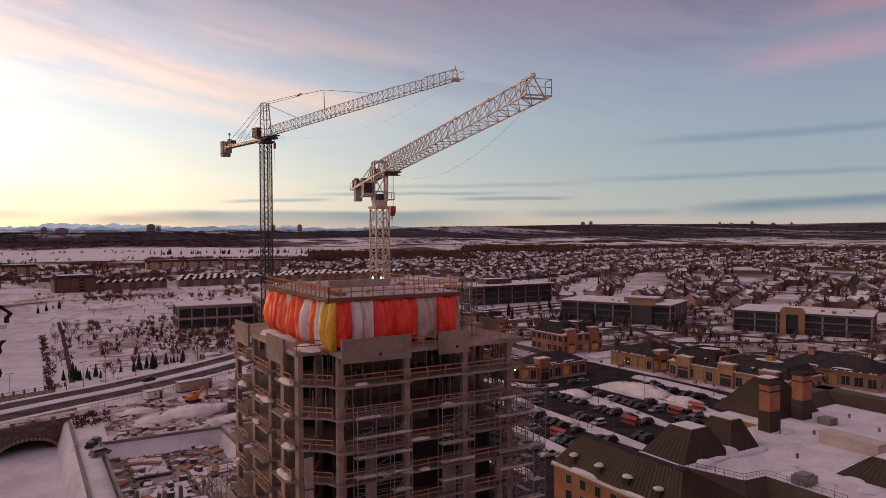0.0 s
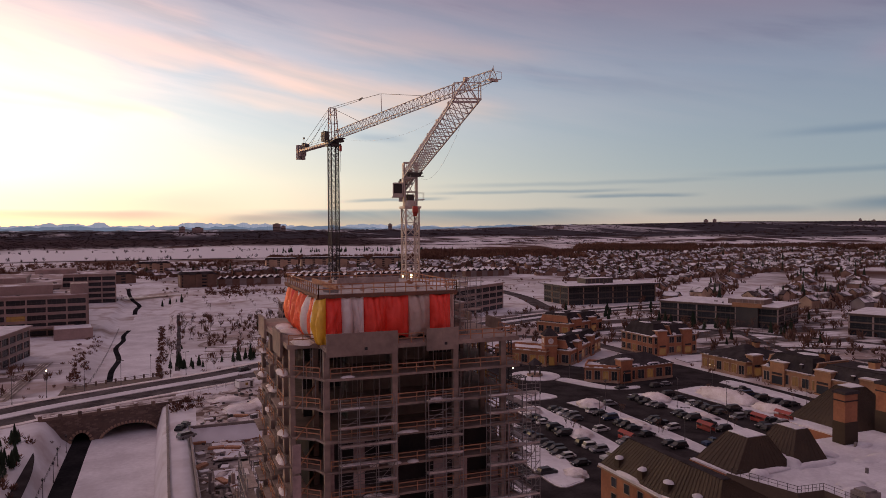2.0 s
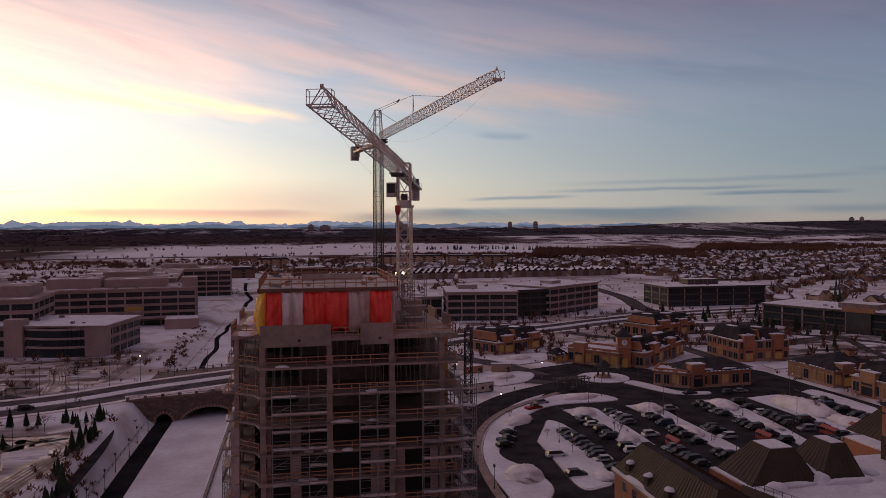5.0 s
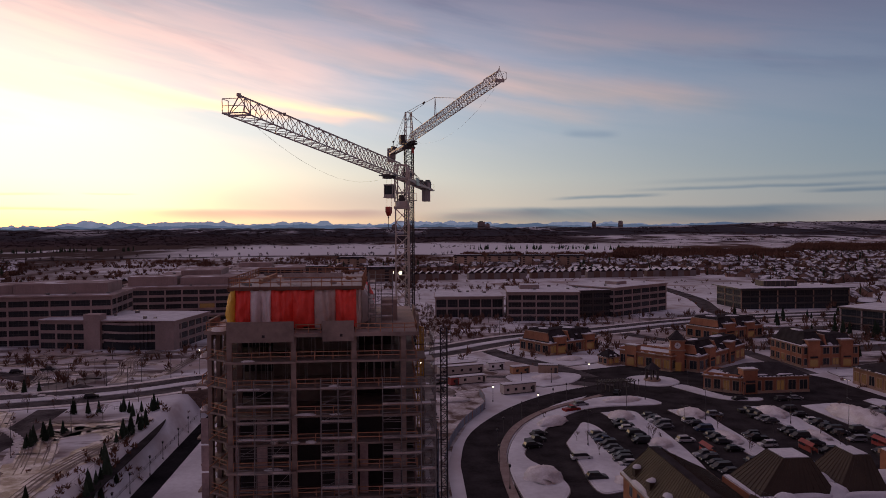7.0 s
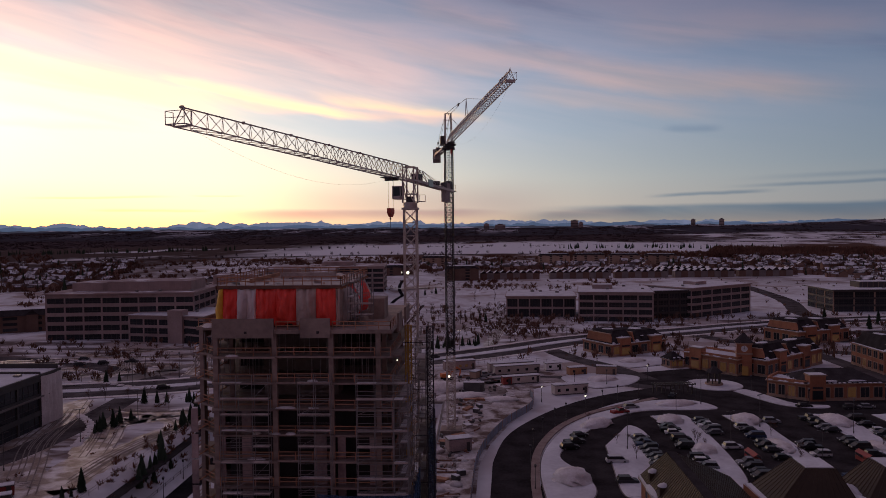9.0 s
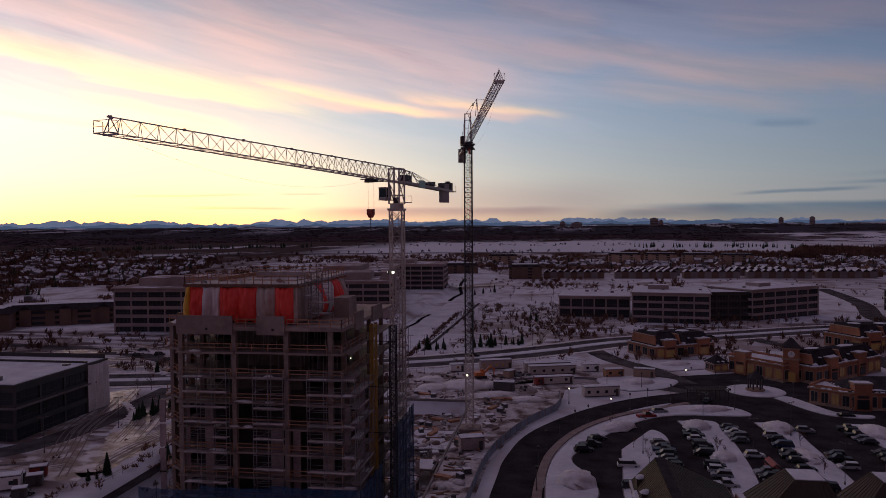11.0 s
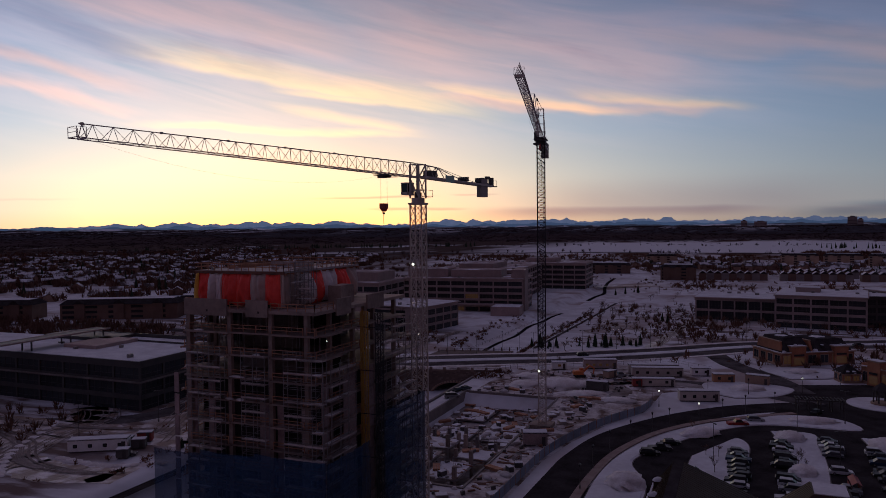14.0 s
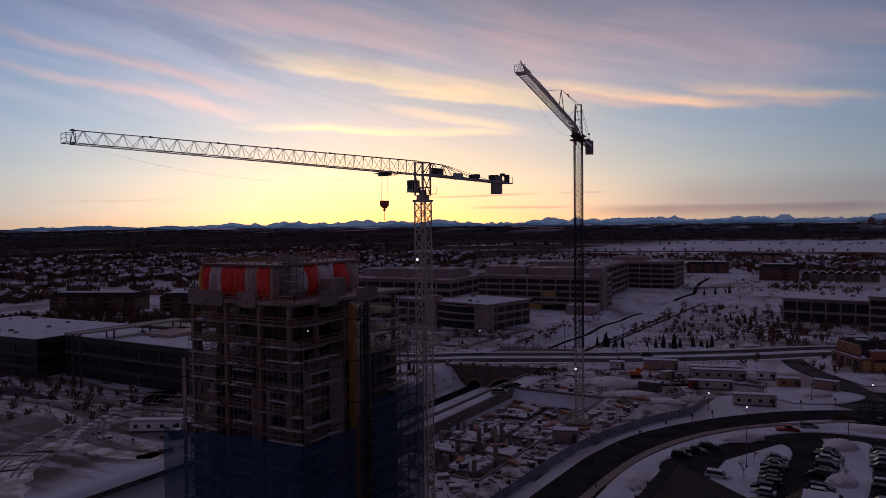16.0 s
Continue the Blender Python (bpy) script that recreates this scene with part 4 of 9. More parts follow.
# bays behind the edge: pale sheathing panels lower down, near-black sheets for inner shade
for k in range(3, 12):
    z0, z1 = LEVELS[k + 1], LEVELS[k] - 0.24
    for x0, x1 in ((23.05, 23.9), (29.5, 30.7), (26.9, 27.4), (38.6, 40.2), (41.6, 42.6), (45.6, 46.5)):
        if k == 3 and rt.random() < 0.6:
            continue
        part("sheathing_panel", MB(TO).box(x0, x1, 66.35, 66.5, z0, z1), SHEATHING, tower)
    for y0, y1 in ((67.2, 69.0), (73.0, 76.4), (79.0, 82.2)):
        part("sheathing_panel", MB(TO).box(48.3, 48.45, y0, y1, z0, z1), SHEATHING, tower)
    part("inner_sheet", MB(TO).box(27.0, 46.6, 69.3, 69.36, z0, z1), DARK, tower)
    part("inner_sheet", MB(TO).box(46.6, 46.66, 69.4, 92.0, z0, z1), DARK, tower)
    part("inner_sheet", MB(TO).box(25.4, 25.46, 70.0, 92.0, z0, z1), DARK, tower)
# inner shade of the upper floors, also as near-black sheets
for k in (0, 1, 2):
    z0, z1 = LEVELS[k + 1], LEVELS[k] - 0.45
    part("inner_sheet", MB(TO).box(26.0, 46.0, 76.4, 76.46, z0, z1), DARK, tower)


def cloth(mb, along, n, m, bulge, seed):
    """A hanging sheet: along(u) gives the foot line, z from low to high, with folds."""
    rnd = random.Random(seed)
    ph = [rnd.uniform(0, 6.28) for _ in range(4)]
    vs, fs = [], []
    for j in range(m + 1):
        v = j / m
        for i in range(n + 1):
            u = i / n
            (x, y), (nx, ny), z0, z1 = along(u)
            edge = math.sin(math.pi * u) ** 0.5
            b = bulge * (math.sin(math.pi * min(1, 0.04 + 0.96 * v ** 0.72)) ** 0.75) * edge * (0.75 + 0.25 * math.sin(3 * u + ph[3]))
            wide = abs(along(1)[0][0] - along(0)[0][0]) + abs(along(1)[0][1] - along(0)[0][1])
            q = u * wide * 1.15 + seed * 3.1 + 0.5 * v
            crease = abs(noise.noise(Vector((q, v * 0.7, seed)))) ** 0.7
            fold = 0.85 * (crease - 0.3) * (0.55 + 0.45 * v) + 0.30 * noise.noise(Vector((u * 2.2 - v * 2.4 + seed, v * 1.9, 4))) + 0.10 * abs(noise.noise(Vector((u * 9 + v * 5, v * 6 + seed, 1))))
            d = b + fold * edge
            vs.append((x + nx * d, y + ny * d, z0 + (z1 - z0) * v - 0.16 * math.sin(math.pi * u) * (v > 0.9) + 0.45 * noise.noise(Vector((u * 2.4, seed, 1))) * max(0, 1 - v * 6)))
    for j in range(m):
        fs += [(j * (n + 1) + i, j * (n + 1) + i + 1, (j + 1) * (n + 1) + i + 1, (j + 1) * (n + 1) + i) for i in range(n)]
    return mb.add(vs, fs)


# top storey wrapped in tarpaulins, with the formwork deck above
# backing box behind the tarpaulins, inner shade put into its colour
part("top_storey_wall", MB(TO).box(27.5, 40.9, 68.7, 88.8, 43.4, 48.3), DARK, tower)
deck = part("formwork_deck", MB(TO).box(26.3, 41.9, 67.9, 89.6, 48.45, 48.75), FORMPLY, tower, "timber formwork deck with trodden snow")
for i in range(11):
    y = 68.2 + i * 2.1
    part("deck_joist", MB(TO).box(26.0, 42.2, y, y + 0.14, 48.15, 48.45), TIMBER, deck)
for (a, b) in (((26.2, 67.8), (42.0, 67.8)), ((26.2, 67.8), (26.2, 89.6)), ((42.0, 67.8), (42.0, 89.6)), ((26.2, 89.6), (42.0, 89.6))):
    rail(deck, a, b, 48.72, 1.25, TIMBER, 1.12)
part("edge_beam", MB(TO).box(26.1, 42.1, 67.7, 67.9, 48.32, 48.70), RUST, deck)
part("edge_beam", MB(TO).box(26.0, 26.2, 67.7, 89.6, 48.32, 48.70), RUST, deck)
for i in range(26):
    x, y = rt.uniform(27, 41.2), rt.uniform(69, 89)
    h = rt.choice((0.12, 0.2, 0.35, 0.9))
    part("deck_timber", MB(TO).beam((x, y, 48.82), (x + rt.uniform(-1.5, 1.5), y + rt.uniform(-1.2, 1.2), 48.82 + h * 0.3), 0.14, h * 0.5), rt.choice((TIMBER, PLANK, GALV)), deck)
part("upstand_form", MB(TO).box(31, 39, 80, 80.3, 48.75, 49.6), PLANK, deck)
part("upstand_form", MB(TO).box(29, 29.3, 72, 86, 48.75, 49.3), TIMBER, deck)
FRONT = [(26.85, 28.75, TARP_RED, "red"), (28.65, 30.0, TARP_WHITE, "white"), (29.9, 31.15, TARP_WHITE, "white"), (31.05, 33.7, TARP_RED, "red"), (33.6, 36.3, TARP_RED, "red"), (36.2, 38.85, TARP_GREY, "grey"), (38.75, 41.3, TARP_RED, "red")]
for i, (x0, x1, m, col) in enumerate(FRONT):
    low = 43.55 if m is TARP_WHITE else 43.7
    part("tarpaulin", cloth(MB(TO), lambda u, a=x0, b=x1, lo=low: ((a + (b - a) * u, 68.0), (0, -1), lo, 48.38), 26, 18, 1.0, i + 1), m, tower, col + " tarpaulin bulging over the top storey", smooth=True)
WEST = [(68.1, 70.0, TARP_YELLOW, "yellow"), (69.9, 72.2, TARP_WHITE, "white"), (72.1, 73.6, TARP_ORANGE, "orange"), (73.5, 75.6, TARP_WHITE, "white"), (75.5, 78.2, TARP_ORANGE, "orange"), (78.1, 80.0, TARP_ORANGE, "orange"), (79.9, 82.0, TARP_WHITE, "white"),
        (81.9, 84.4, TARP_ORANGE, "orange"), (84.3, 86.8, TARP_RED, "red"), (86.7, 89.5, TARP_ORANGE, "orange")]
for i, (y0, y1, m, col) in enumerate(WEST):
    part("tarpaulin", cloth(MB(TO), lambda u, a=y0, b=y1: ((26.7, b + (a - b) * u), (-1, 0), 43.3 - 0.5 * (i % 3 == 1), 48.38), 20, 18, 0.85 + 0.3 * (i % 2), i + 20), m, tower, col + " tarpaulin bulging over the top storey", smooth=True)
EAST = [(68.1, 71.9, TARP_GREY, "grey"), (71.8, 75.3, TARP_WHITE, "white"), (75.2, 78.3, TARP_RED, "red"), (78.2, 82.6, TARP_WHITE, "white"), (82.5, 86.0, TARP_RED, "red"), (85.9, 89.4, TARP_GREY, "grey")]
for i, (y0, y1, m, col) in enumerate(EAST):
    part("tarpaulin", cloth(MB(TO), lambda u, a=y0, b=y1: ((41.5, a + (b - a) * u), (1, 0), 43.5, 48.4), 26, 18, 1.9 if i else 0.25, i + 40), m, tower, col + " tarpaulin bulging over the top storey", smooth=True)
def corner_foot(u):
    """The foot line of the sheet that wraps the south-west corner, with its outward normal."""
    a = radians(180 + 90 * u)
    return (26.95 + 0.55 * math.cos(a), 68.25 + 0.55 * math.sin(a)), (math.cos(a), math.sin(a)), 43.3, 48.38


part("tarpaulin", cloth(MB(TO), corner_foot, 20, 18, 0.75, 61), TARP_YELLOW, tower, "yellow tarpaulin wrapped round the corner", smooth=True)
part("tarpaulin", cloth(MB(TO), lambda u: ((41.2 + 0.6 * u, 68.05 + 0.1 * u), (0, -1), 43.5, 48.35), 12, 14, 0.2, 63), TARP_GREY, tower, "grey sheet beside the scaffold stair", smooth=True)
# snow and bundles lying on the slab edges
for i in range(16):
    k = rt.choice((1, 1, 2, 2, 3, 4, 5))
    if i % 2:
        c = (rt.uniform(27, 40), 65.5 + rt.uniform(0, 0.3), LEVELS[k])
    else:
        c = (TX0 - 0.35, rt.uniform(67.8, 90), LEVELS[k] - 0.02)
    part("snow_patch", MB(TO).blob(c, (rt.uniform(0.5, 1.4) if i % 2 else 0.45, 0.4 if i % 2 else rt.uniform(0.6, 1.6), rt.uniform(0.12, 0.35)), i, 9, 3), SNOW_PILE, tower, smooth=True)
for k, y, w in ((1, 70.6, 1.7), (2, 77.4, 1.6), (3, 70.2, 1.2), (4, 71.6, 1.9), (2, 87, 1.5)):
    part("snowy_tarp", MB(TO).blob((TX0 - 0.3, y, LEVELS[k] - 0.02), (0.65, w, 0.45), k * 9 + int(y), 11, 4), SNOW_PILE, tower, "snowy bundle under pale sheeting on a balcony", smooth=True)
for y0 in (70, 78, 83):
    part("snow_patch", MB(TO).blob((24.8, y0, 43.4), (1.2, 2.2, 0.5), y0, 10, 4), SNOW_PILE, tower, smooth=True)

# ---- scaffolds round the tower ----


def scaffold(name, label, bays, axis_, fixed, width, z0, z1, lift=1.95, seed=3):
    """Standards, ledgers, planks and braces; bays: places along the axis x or y; fixed: the inner line, width outwards."""
    rnd = random.Random(seed)
    o = (bays[0], fixed, z0) if axis_ == "x" else (fixed, bays[0], z0)
    th = thing(name, label, "scaffold", o)
    at = (lambda s, w: (s, fixed + w)) if axis_ == "x" else (lambda s, w: (fixed + w, s))
    n = int((z1 - z0) / lift)
    std = MB().cyl((0, 0, 0), (0, 0, n * lift + 1.1), 0.045, 6).mesh("standard", GALV)
    for s in bays:
        for w in (0, width):
            x, y = at(s, w)
            part("standard", std, GALV, th, at=(x - o[0], y - o[1], 0))
    for j in range(1, n + 1):
        z = z0 + j * lift
        pairs = [(bays[i], bays[min(i + 2, len(bays) - 1)]) for i in range(0, len(bays) - 1, 2)]
        for a, b in pairs:
            pl = MB(o)
            (xa, ya), (xb, yb) = at(a, 0), at(b, width)
            x0, x1, y0, y1 = min(xa, xb), max(xa, xb), min(ya, yb), max(ya, yb)
            if rnd.random() < 0.8:
                pk = part("plank", pl.box(x0, x1, y0, y1, z - 0.05, z), PLANK, th)
                if rnd.random() < 0.45:
                    part("plank_snow", MB(o).box(x0 + 0.1, x0 + (x1 - x0) * rnd.uniform(0.5, 0.97), y0 + (y1 - y0) * 0.04, y0 + (y1 - y0) * rnd.uniform(0.5, 0.97), z, z + 0.05), SNOW_PILE, pk)
                if rnd.random() < 0.6:
                    e0, e1 = at(a, width * 1.02), at(b, width * 1.02)
                    part("toe_board", MB(o).beam((*e0, z + 0.09), (*e1, z + 0.09), 0.03, 0.2), PLANK, pk)
            ld = MB(o)
            for w in (0, width):
                p, q = at(a, w), at(b, w)
                ld.beam((*p, z - 0.12), (*q, z - 0.12), 0.05)
                if w == width:
                    ld.beam((*p, z + 0.5), (*q, z + 0.5), 0.045).beam((*p, z + 1.0), (*q, z + 1.0), 0.045)
            p, q = at(a, 0), at(a, width)
            ld.beam((*p, z - 0.12), (*q, z - 0.12), 0.05).beam((*q, z - 0.12), (*q, z + 1.0), 0.05)
            part("ledger", ld, GALV, th)
            if rnd.random() < 0.5:
                p, q = at(a, width), at(b, width)
                part("brace", MB(o).beam((*p, z - lift), (*q, z), 0.045), GALV, th)
    return th


scaffold("scaffold", "galvanised frame scaffold with plank decks before the tower front", [27.6, 29.6, 31.6, 33.6], "x", 65.0, -0.95, 2.0, 38.2, seed=3)
scaffold("scaffold", "galvanised frame scaffold with plank decks before the tower front", [37.2, 39.2, 41.2], "x", 65.0, -0.95, 2.0, 38.4, seed=4)
scaffold("scaffold", "galvanised corner scaffold with plank decks", [44.4, 46.6, 48.9, 50.6], "x", 64.9, -1.0, 2.0, 38.0, seed=5)
scaffold("scaffold", "galvanised side scaffold with plank decks and guard rails", [66.0, 68.3, 70.6, 72.9], "y", 49.4, 1.2, 2.0, 36.0, seed=6)
scaffold("scaffold", "galvanised side scaffold behind the hoist", [80.5, 82.8, 85.1, 87.4, 89.7, 92.0], "y", 50.2, 1.4, 2.0, 40.0, seed=7)
scaffold("scaffold", "galvanised scaffold at the rear corner over the site", [84.0, 86.4, 88.8, 91.2, 93.6, 96.0], "y", 21.6, -1.3, 2.0, 25.0, seed=8)
scaffold("scaffold", "tall galvanised scaffold behind the tower", [20.5, 22.9, 25.3, 27.7, 30.1], "x", 95.0, 1.2, 2.0, 24.0, seed=9)
scaffold("scaffold_stair", "scaffold stair tower beside the wrapped top storey", [42.9, 44.3, 45.7], "x", 70.6, -1.4, 43.4, 49.6, lift=1.4, seed=10)
scaffold("scaffold", "galvanised scaffold beside the wrapped top storey", [68.4, 70.6, 73.0], "y", 42.7, 0.9, 43.4, 49.6, lift=1.9, seed=12)
nets = thing("debris_net", "blue debris netting hung round the lower scaffold", "netting", (35.8, 63.6, 0))
NO_ = (35.8, 63.6, 0)
for x0, x1, z1 in ((21.4, 30.0, 22.6), (30.0, 39.5, 23.2), (39.5, 51.0, 23.6)):
    part("net_sheet", cloth(MB(NO_), lambda u, a=x0, b=x1, h=z1: ((a + (b - a) * u, 63.75), (0, -1), 1.5, h), 24, 14, 0.12, int(x0)), NET_BLUE, nets)
for y0, y1, z1, x in ((63.8, 76, 23.4, 51.1), (79, 94, 27.2, 52.0)):
    part("net_sheet", cloth(MB(NO_), lambda u, a=y0, b=y1, h=z1, c=x: ((c, a + (b - a) * u), (1, 0), 1.5, h), 24, 14, 0.12, int(y0)), NET_BLUE, nets)
part("net_sheet", cloth(MB(NO_), lambda u: ((19.9, 97 - 13 * u), (-1, 0), 1.5, 12.0), 24, 14, 0.12, 5), NET_BLUE, nets)


# ---- lattice masts, hoists and cranes ----
def lattice(mb, p0, w, h, n, chord=0.16, lace=0.07, d=None, cross=False):
    """A square mast of n bays from p0 upwards."""
    x, y, z = p0
    d = d or w
    cs = [(x - w / 2, y - d / 2), (x + w / 2, y - d / 2), (x + w / 2, y + d / 2), (x - w / 2, y + d / 2)]
    for a in cs:
        mb.beam((*a, z), (*a, z + h), chord)
    for j in range(n):
        za, zb = z + h * j / n, z + h * (j + 1) / n
        for i in range(4):
            a, b = cs[i], cs[(i + 1) % 4]
            if j % 2:
                a, b = b, a
            mb.beam((*a, za), (*b, zb), lace)
            mb.beam((*a, zb), (*b, zb), lace)
            if cross:
                mb.beam((*b, za), (*a, zb), lace)
    return mb


def truss(mb, L0, L1, hgt0, hgt1, w, n, chord=0.16, lace=0.07):
    """A three-chord jib from L0 to L1 (middle of the lower chords), top chord hgt above."""
    L0, L1 = Vector(L0), Vector(L1)
    s = (L1 - L0).cross(Vector((0, 0, 1))).normalized() * w / 2
    low = [[L0.lerp(L1, i / n) + s * k for i in range(n + 1)] for k in (-1, 1)]
    top = [L0.lerp(L1, i / n) + Vector((0, 0, hgt0 + (hgt1 - hgt0) * i / n)) for i in range(n + 1)]
    for c in low:
        mb.beam(c[0], c[-1], chord)
    mb.beam(top[0], top[-1], chord * 1.1)
    for i in range(n):
        m_ = (top[i] + top[i + 1]) / 2
        for c in low:
            mb.beam(c[i], m_, lace)
            mb.beam(m_, c[i + 1], lace)
        mb.beam(low[0][i], low[1][i], lace)
        mb.beam(low[0][i], low[1][i + 1], lace)
    return mb


def rope(mb, p, q, sag, r=0.016, n=14):
    p, q = Vector(p), Vector(q)
    pts = [p.lerp(q, i / n) - Vector((0, 0, sag * 4 * (i / n) * (1 - i / n))) for i in range(n + 1)]
    for a, b in zip(pts, pts[1:]):
        mb.beam(a, b, 2 * r)
    return mb


def crane_a():
    """Flat-top crane: white mast, triangular jib without head."""
    base = Vector((47.8, 101.3, 0))
    th = thing("tower_crane", "white flat-top tower crane with triangular lattice jib and cab", "crane", base, group="tower cranes")
    part("foundation", MB().box(-2.6, 2.6, -2.6, 2.6, 0, 0.9), CONCRETE, th)
    sec = lattice(MB(), (0, 0, 0), 2.2, 4.4, 2, 0.21, 0.10, cross=True).mesh("mast_section", CRANE_WHITE)
    for i in range(13):
        part("mast_section", sec, CRANE_WHITE, th, at=(0, 0, 0.9 + 4.47 * i))
    part("ladder", MB().beam((0.45, -0.6, 0.9), (0.45, -0.6, 59), 0.06).beam((0.85, -0.6, 0.9), (0.85, -0.6, 59), 0.06), CRANE_WHITE, th)
    part("slewing_ring", MB().cyl((0, 0, 59.3), (0, 0, 60.2), 1.2, 20).box(-1.4, 1.4, -1.4, 1.4, 58.95, 59.3), CRANE_WHITE, th)
    fwd = Vector((32.0 - 47.8, 40.6 - 101.3, 0)).normalized()
    side = Vector((-fwd.y, fwd.x, 0))
    up_ = Vector((0, 0, 1))
    P = lambda f, s, z: tuple(fwd * f + side * s + up_ * z)
    st = MB()
    for f in (-1.0, 1.0):
        for s in (-1.0, 1.0):
            st.beam(P(f, s, 60.1), P(f, s, 66.2), 0.26)
    for z in (61.6, 63.9, 66.2):
        for a, b in (((-1, -1), (1, -1)), ((1, -1), (1, 1)), ((1, 1), (-1, 1)), ((-1, 1), (-1, -1))):
            st.beam(P(*a, z), P(*b, z), 0.16)
    for a, b in (((-1, -1), (1, -1)), ((-1, 1), (1, 1))):
        st.beam(P(*a, 60.2), P(*b, 63.9), 0.13).beam(P(*b, 63.9), P(*a, 66.2), 0.13)
    st.beam(P(-1, -1, 60.2), P(-1, 1, 63.8), 0.12).beam(P(1, 1, 60.2), P(1, -1, 63.8), 0.12)
    part("slewing_tower", st, CRANE_WHITE, th)
    part("slew_motor", MB().box(-0.5, 0.5, -0.5, 0.5, 60.2, 61.2), BOX_DARK, th)
    cabm = pose(0, 0, 0, 0, 0, math.degrees(math.atan2(fwd.y, fwd.x)))
    cb = part("cab", MB().box(-0.4, 1.5, -2.75, -1.25, 60.9, 61.3).box(-0.4, 0.5, -2.75, -1.25, 61.3, 62.9).box(-0.4, 1.55, -2.75, -1.25, 62.8, 63.0).box(1.35, 1.45, -2.75, -2.65, 61.3, 62.8).box(1.35, 1.45, -1.35, -1.25, 61.3, 62.8),
              CRANE_WHITE, th, "white operator cab with dark glazing", at=cabm)
    part("glazing", MB().box(0.5, 1.38, -2.72, -2.69, 61.3, 62.8).box(0.5, 1.38, -1.31, -1.28, 61.3, 62.8).box(1.36, 1.39, -2.65, -1.35, 61.3, 62.8), GLASS, cb)
    part("cab_platform", MB().box(-1.6, 1.5, -2.85, -1.1, 60.75, 60.88).box(-1.6, -1.4, 1.1, 2.2, 60.3, 60.42).beam((-1.5, 2.2, 60.3), (-1.5, 2.2, 61.5), 0.06).beam((-1.5, 1.1, 61.5), (-1.5, 2.2, 61.5), 0.06).beam((1.2, 1.1, 61.4), (1.2, 2.1, 61.4), 0.06).beam((1.2, 2.1, 60.4), (1.2, 2.1, 61.4), 0.06).box(-1.6, 1.3, 1.1, 2.2, 60.3, 60.38), CRANE_WHITE, th, at=cabm)
    n, L = 6, 60.6
    for i in range(n):
        a, b = 1.0 + (L - 1.0) * i / n, 1.0 + (L - 1.0) * (i + 1) / n
        ha, hb = 2.5 - 0.8 * i / n, 2.5 - 0.8 * (i + 1) / n
        za, zb = 63.9 + 1.4 * a / L, 63.9 + 1.4 * b / L
        part("jib_section", truss(MB(), P(a, 0, za), P(b, 0, zb), ha, hb, 2.0, 5 if i < 3 else 4, 0.16 - 0.011 * i, 0.068 - 0.003 * i), CRANE_WHITE, th)
    for i in range(1, n + 1):
        b = 1.0 + (L - 1.0) * i / n
        part("pin_joint", MB().box(-0.14, 0.14, -0.14, 0.14, -0.12, 0.16), CRANE_WHITE, th, at=Matrix.Translation(P(b, 0, 63.9 + 1.4 * b / L + 2.5 - 0.8 * i / n)))
    tip = MB()
    e = 60.6
    for s in (-1.0, 1.0):
        tip.beam(P(e, s, 65.35), P(e + 1.1, s, 65.35), 0.12).beam(P(e + 1.1, s, 65.35), P(e + 1.1, s, 66.55), 0.06).beam(P(e, s, 66.55), P(e + 1.1, s, 66.55), 0.05).beam(P(e, s, 65.35), P(e, s, 66.55), 0.06)
        tip.beam(P(e, s, 65.35), P(e, 0, 66.95), 0.08)
    tip.beam(P(e + 1.1, -1, 66.55), P(e + 1.1, 1, 66.55), 0.05).beam(P(e + 1.1, -1, 65.95), P(e + 1.1, 1, 65.95), 0.05).beam(P(e + 1.1, -1, 65.35), P(e + 1.1, 1, 65.35), 0.1).beam(P(e - 0.3, 0, 66.90), P(e + 0.35, 0, 67.00), 0.16)
    tip.beam(P(e, -1, 65.30), P(e, 1, 65.30), 0.16)
    part("jib_tip", tip, CRANE_WHITE, th)
    # counter jib
    cj = MB()
    for s in (-0.75, 0.75):
        cj.beam(P(-1.0, s, 64.0), P(-23.6, s, 63.22), 0.22, 0.42)
    for i in range(10):
        cj.beam(P(-2.2 - 2.2 * i, -0.75, 63.95 - 0.077 * i), P(-2.2 - 2.2 * i, 0.75, 63.95 - 0.077 * i), 0.1)
    part("counter_jib", cj, CRANE_WHITE, th)
    part("walkway", MB().beam(P(-1.2, 0, 64.2), P(-22.4, 0, 63.45), 1.0, 0.05), PLANK, th)
    hd = MB()
    top_, lowp = P(-1.0, 0, 66.3), P(-6.4, 0, 65.9)
    hd.beam(P(1.0, 0, 66.3), top_, 0.2).beam(top_, P(-5.6, 0, 66.0), 0.18)
    for s in (-0.75, 0.75):
        for a, b in (((-1.2, 63.9), (-2.6, 66.2)), ((-2.6, 66.2), (-4.0, 63.8)), ((-4.0, 63.8), (-5.6, 66.0)), ((-5.6, 66.0), (-7.2, 63.8))):
            hd.beam(P(a[0], s if a[1] < 65 else s * 0.4, a[1]), P(b[0], s if b[1] < 65 else s * 0.4, b[1]), 0.11)
        hd.beam(P(-5.6, s * 0.4, 66.0), P(-12.0, s, 64.0), 0.08).beam(P(-5.6, s * 0.4, 66.0), P(-17.5, s, 63.6), 0.07)
    part("counter_jib_stay", hd, CRANE_WHITE, th)
    part("equipment_box", MB().box(-4.9, -2.3, -0.6, 0.6, 64.1, 65.3), BOX_DARK, th, at=cabm)
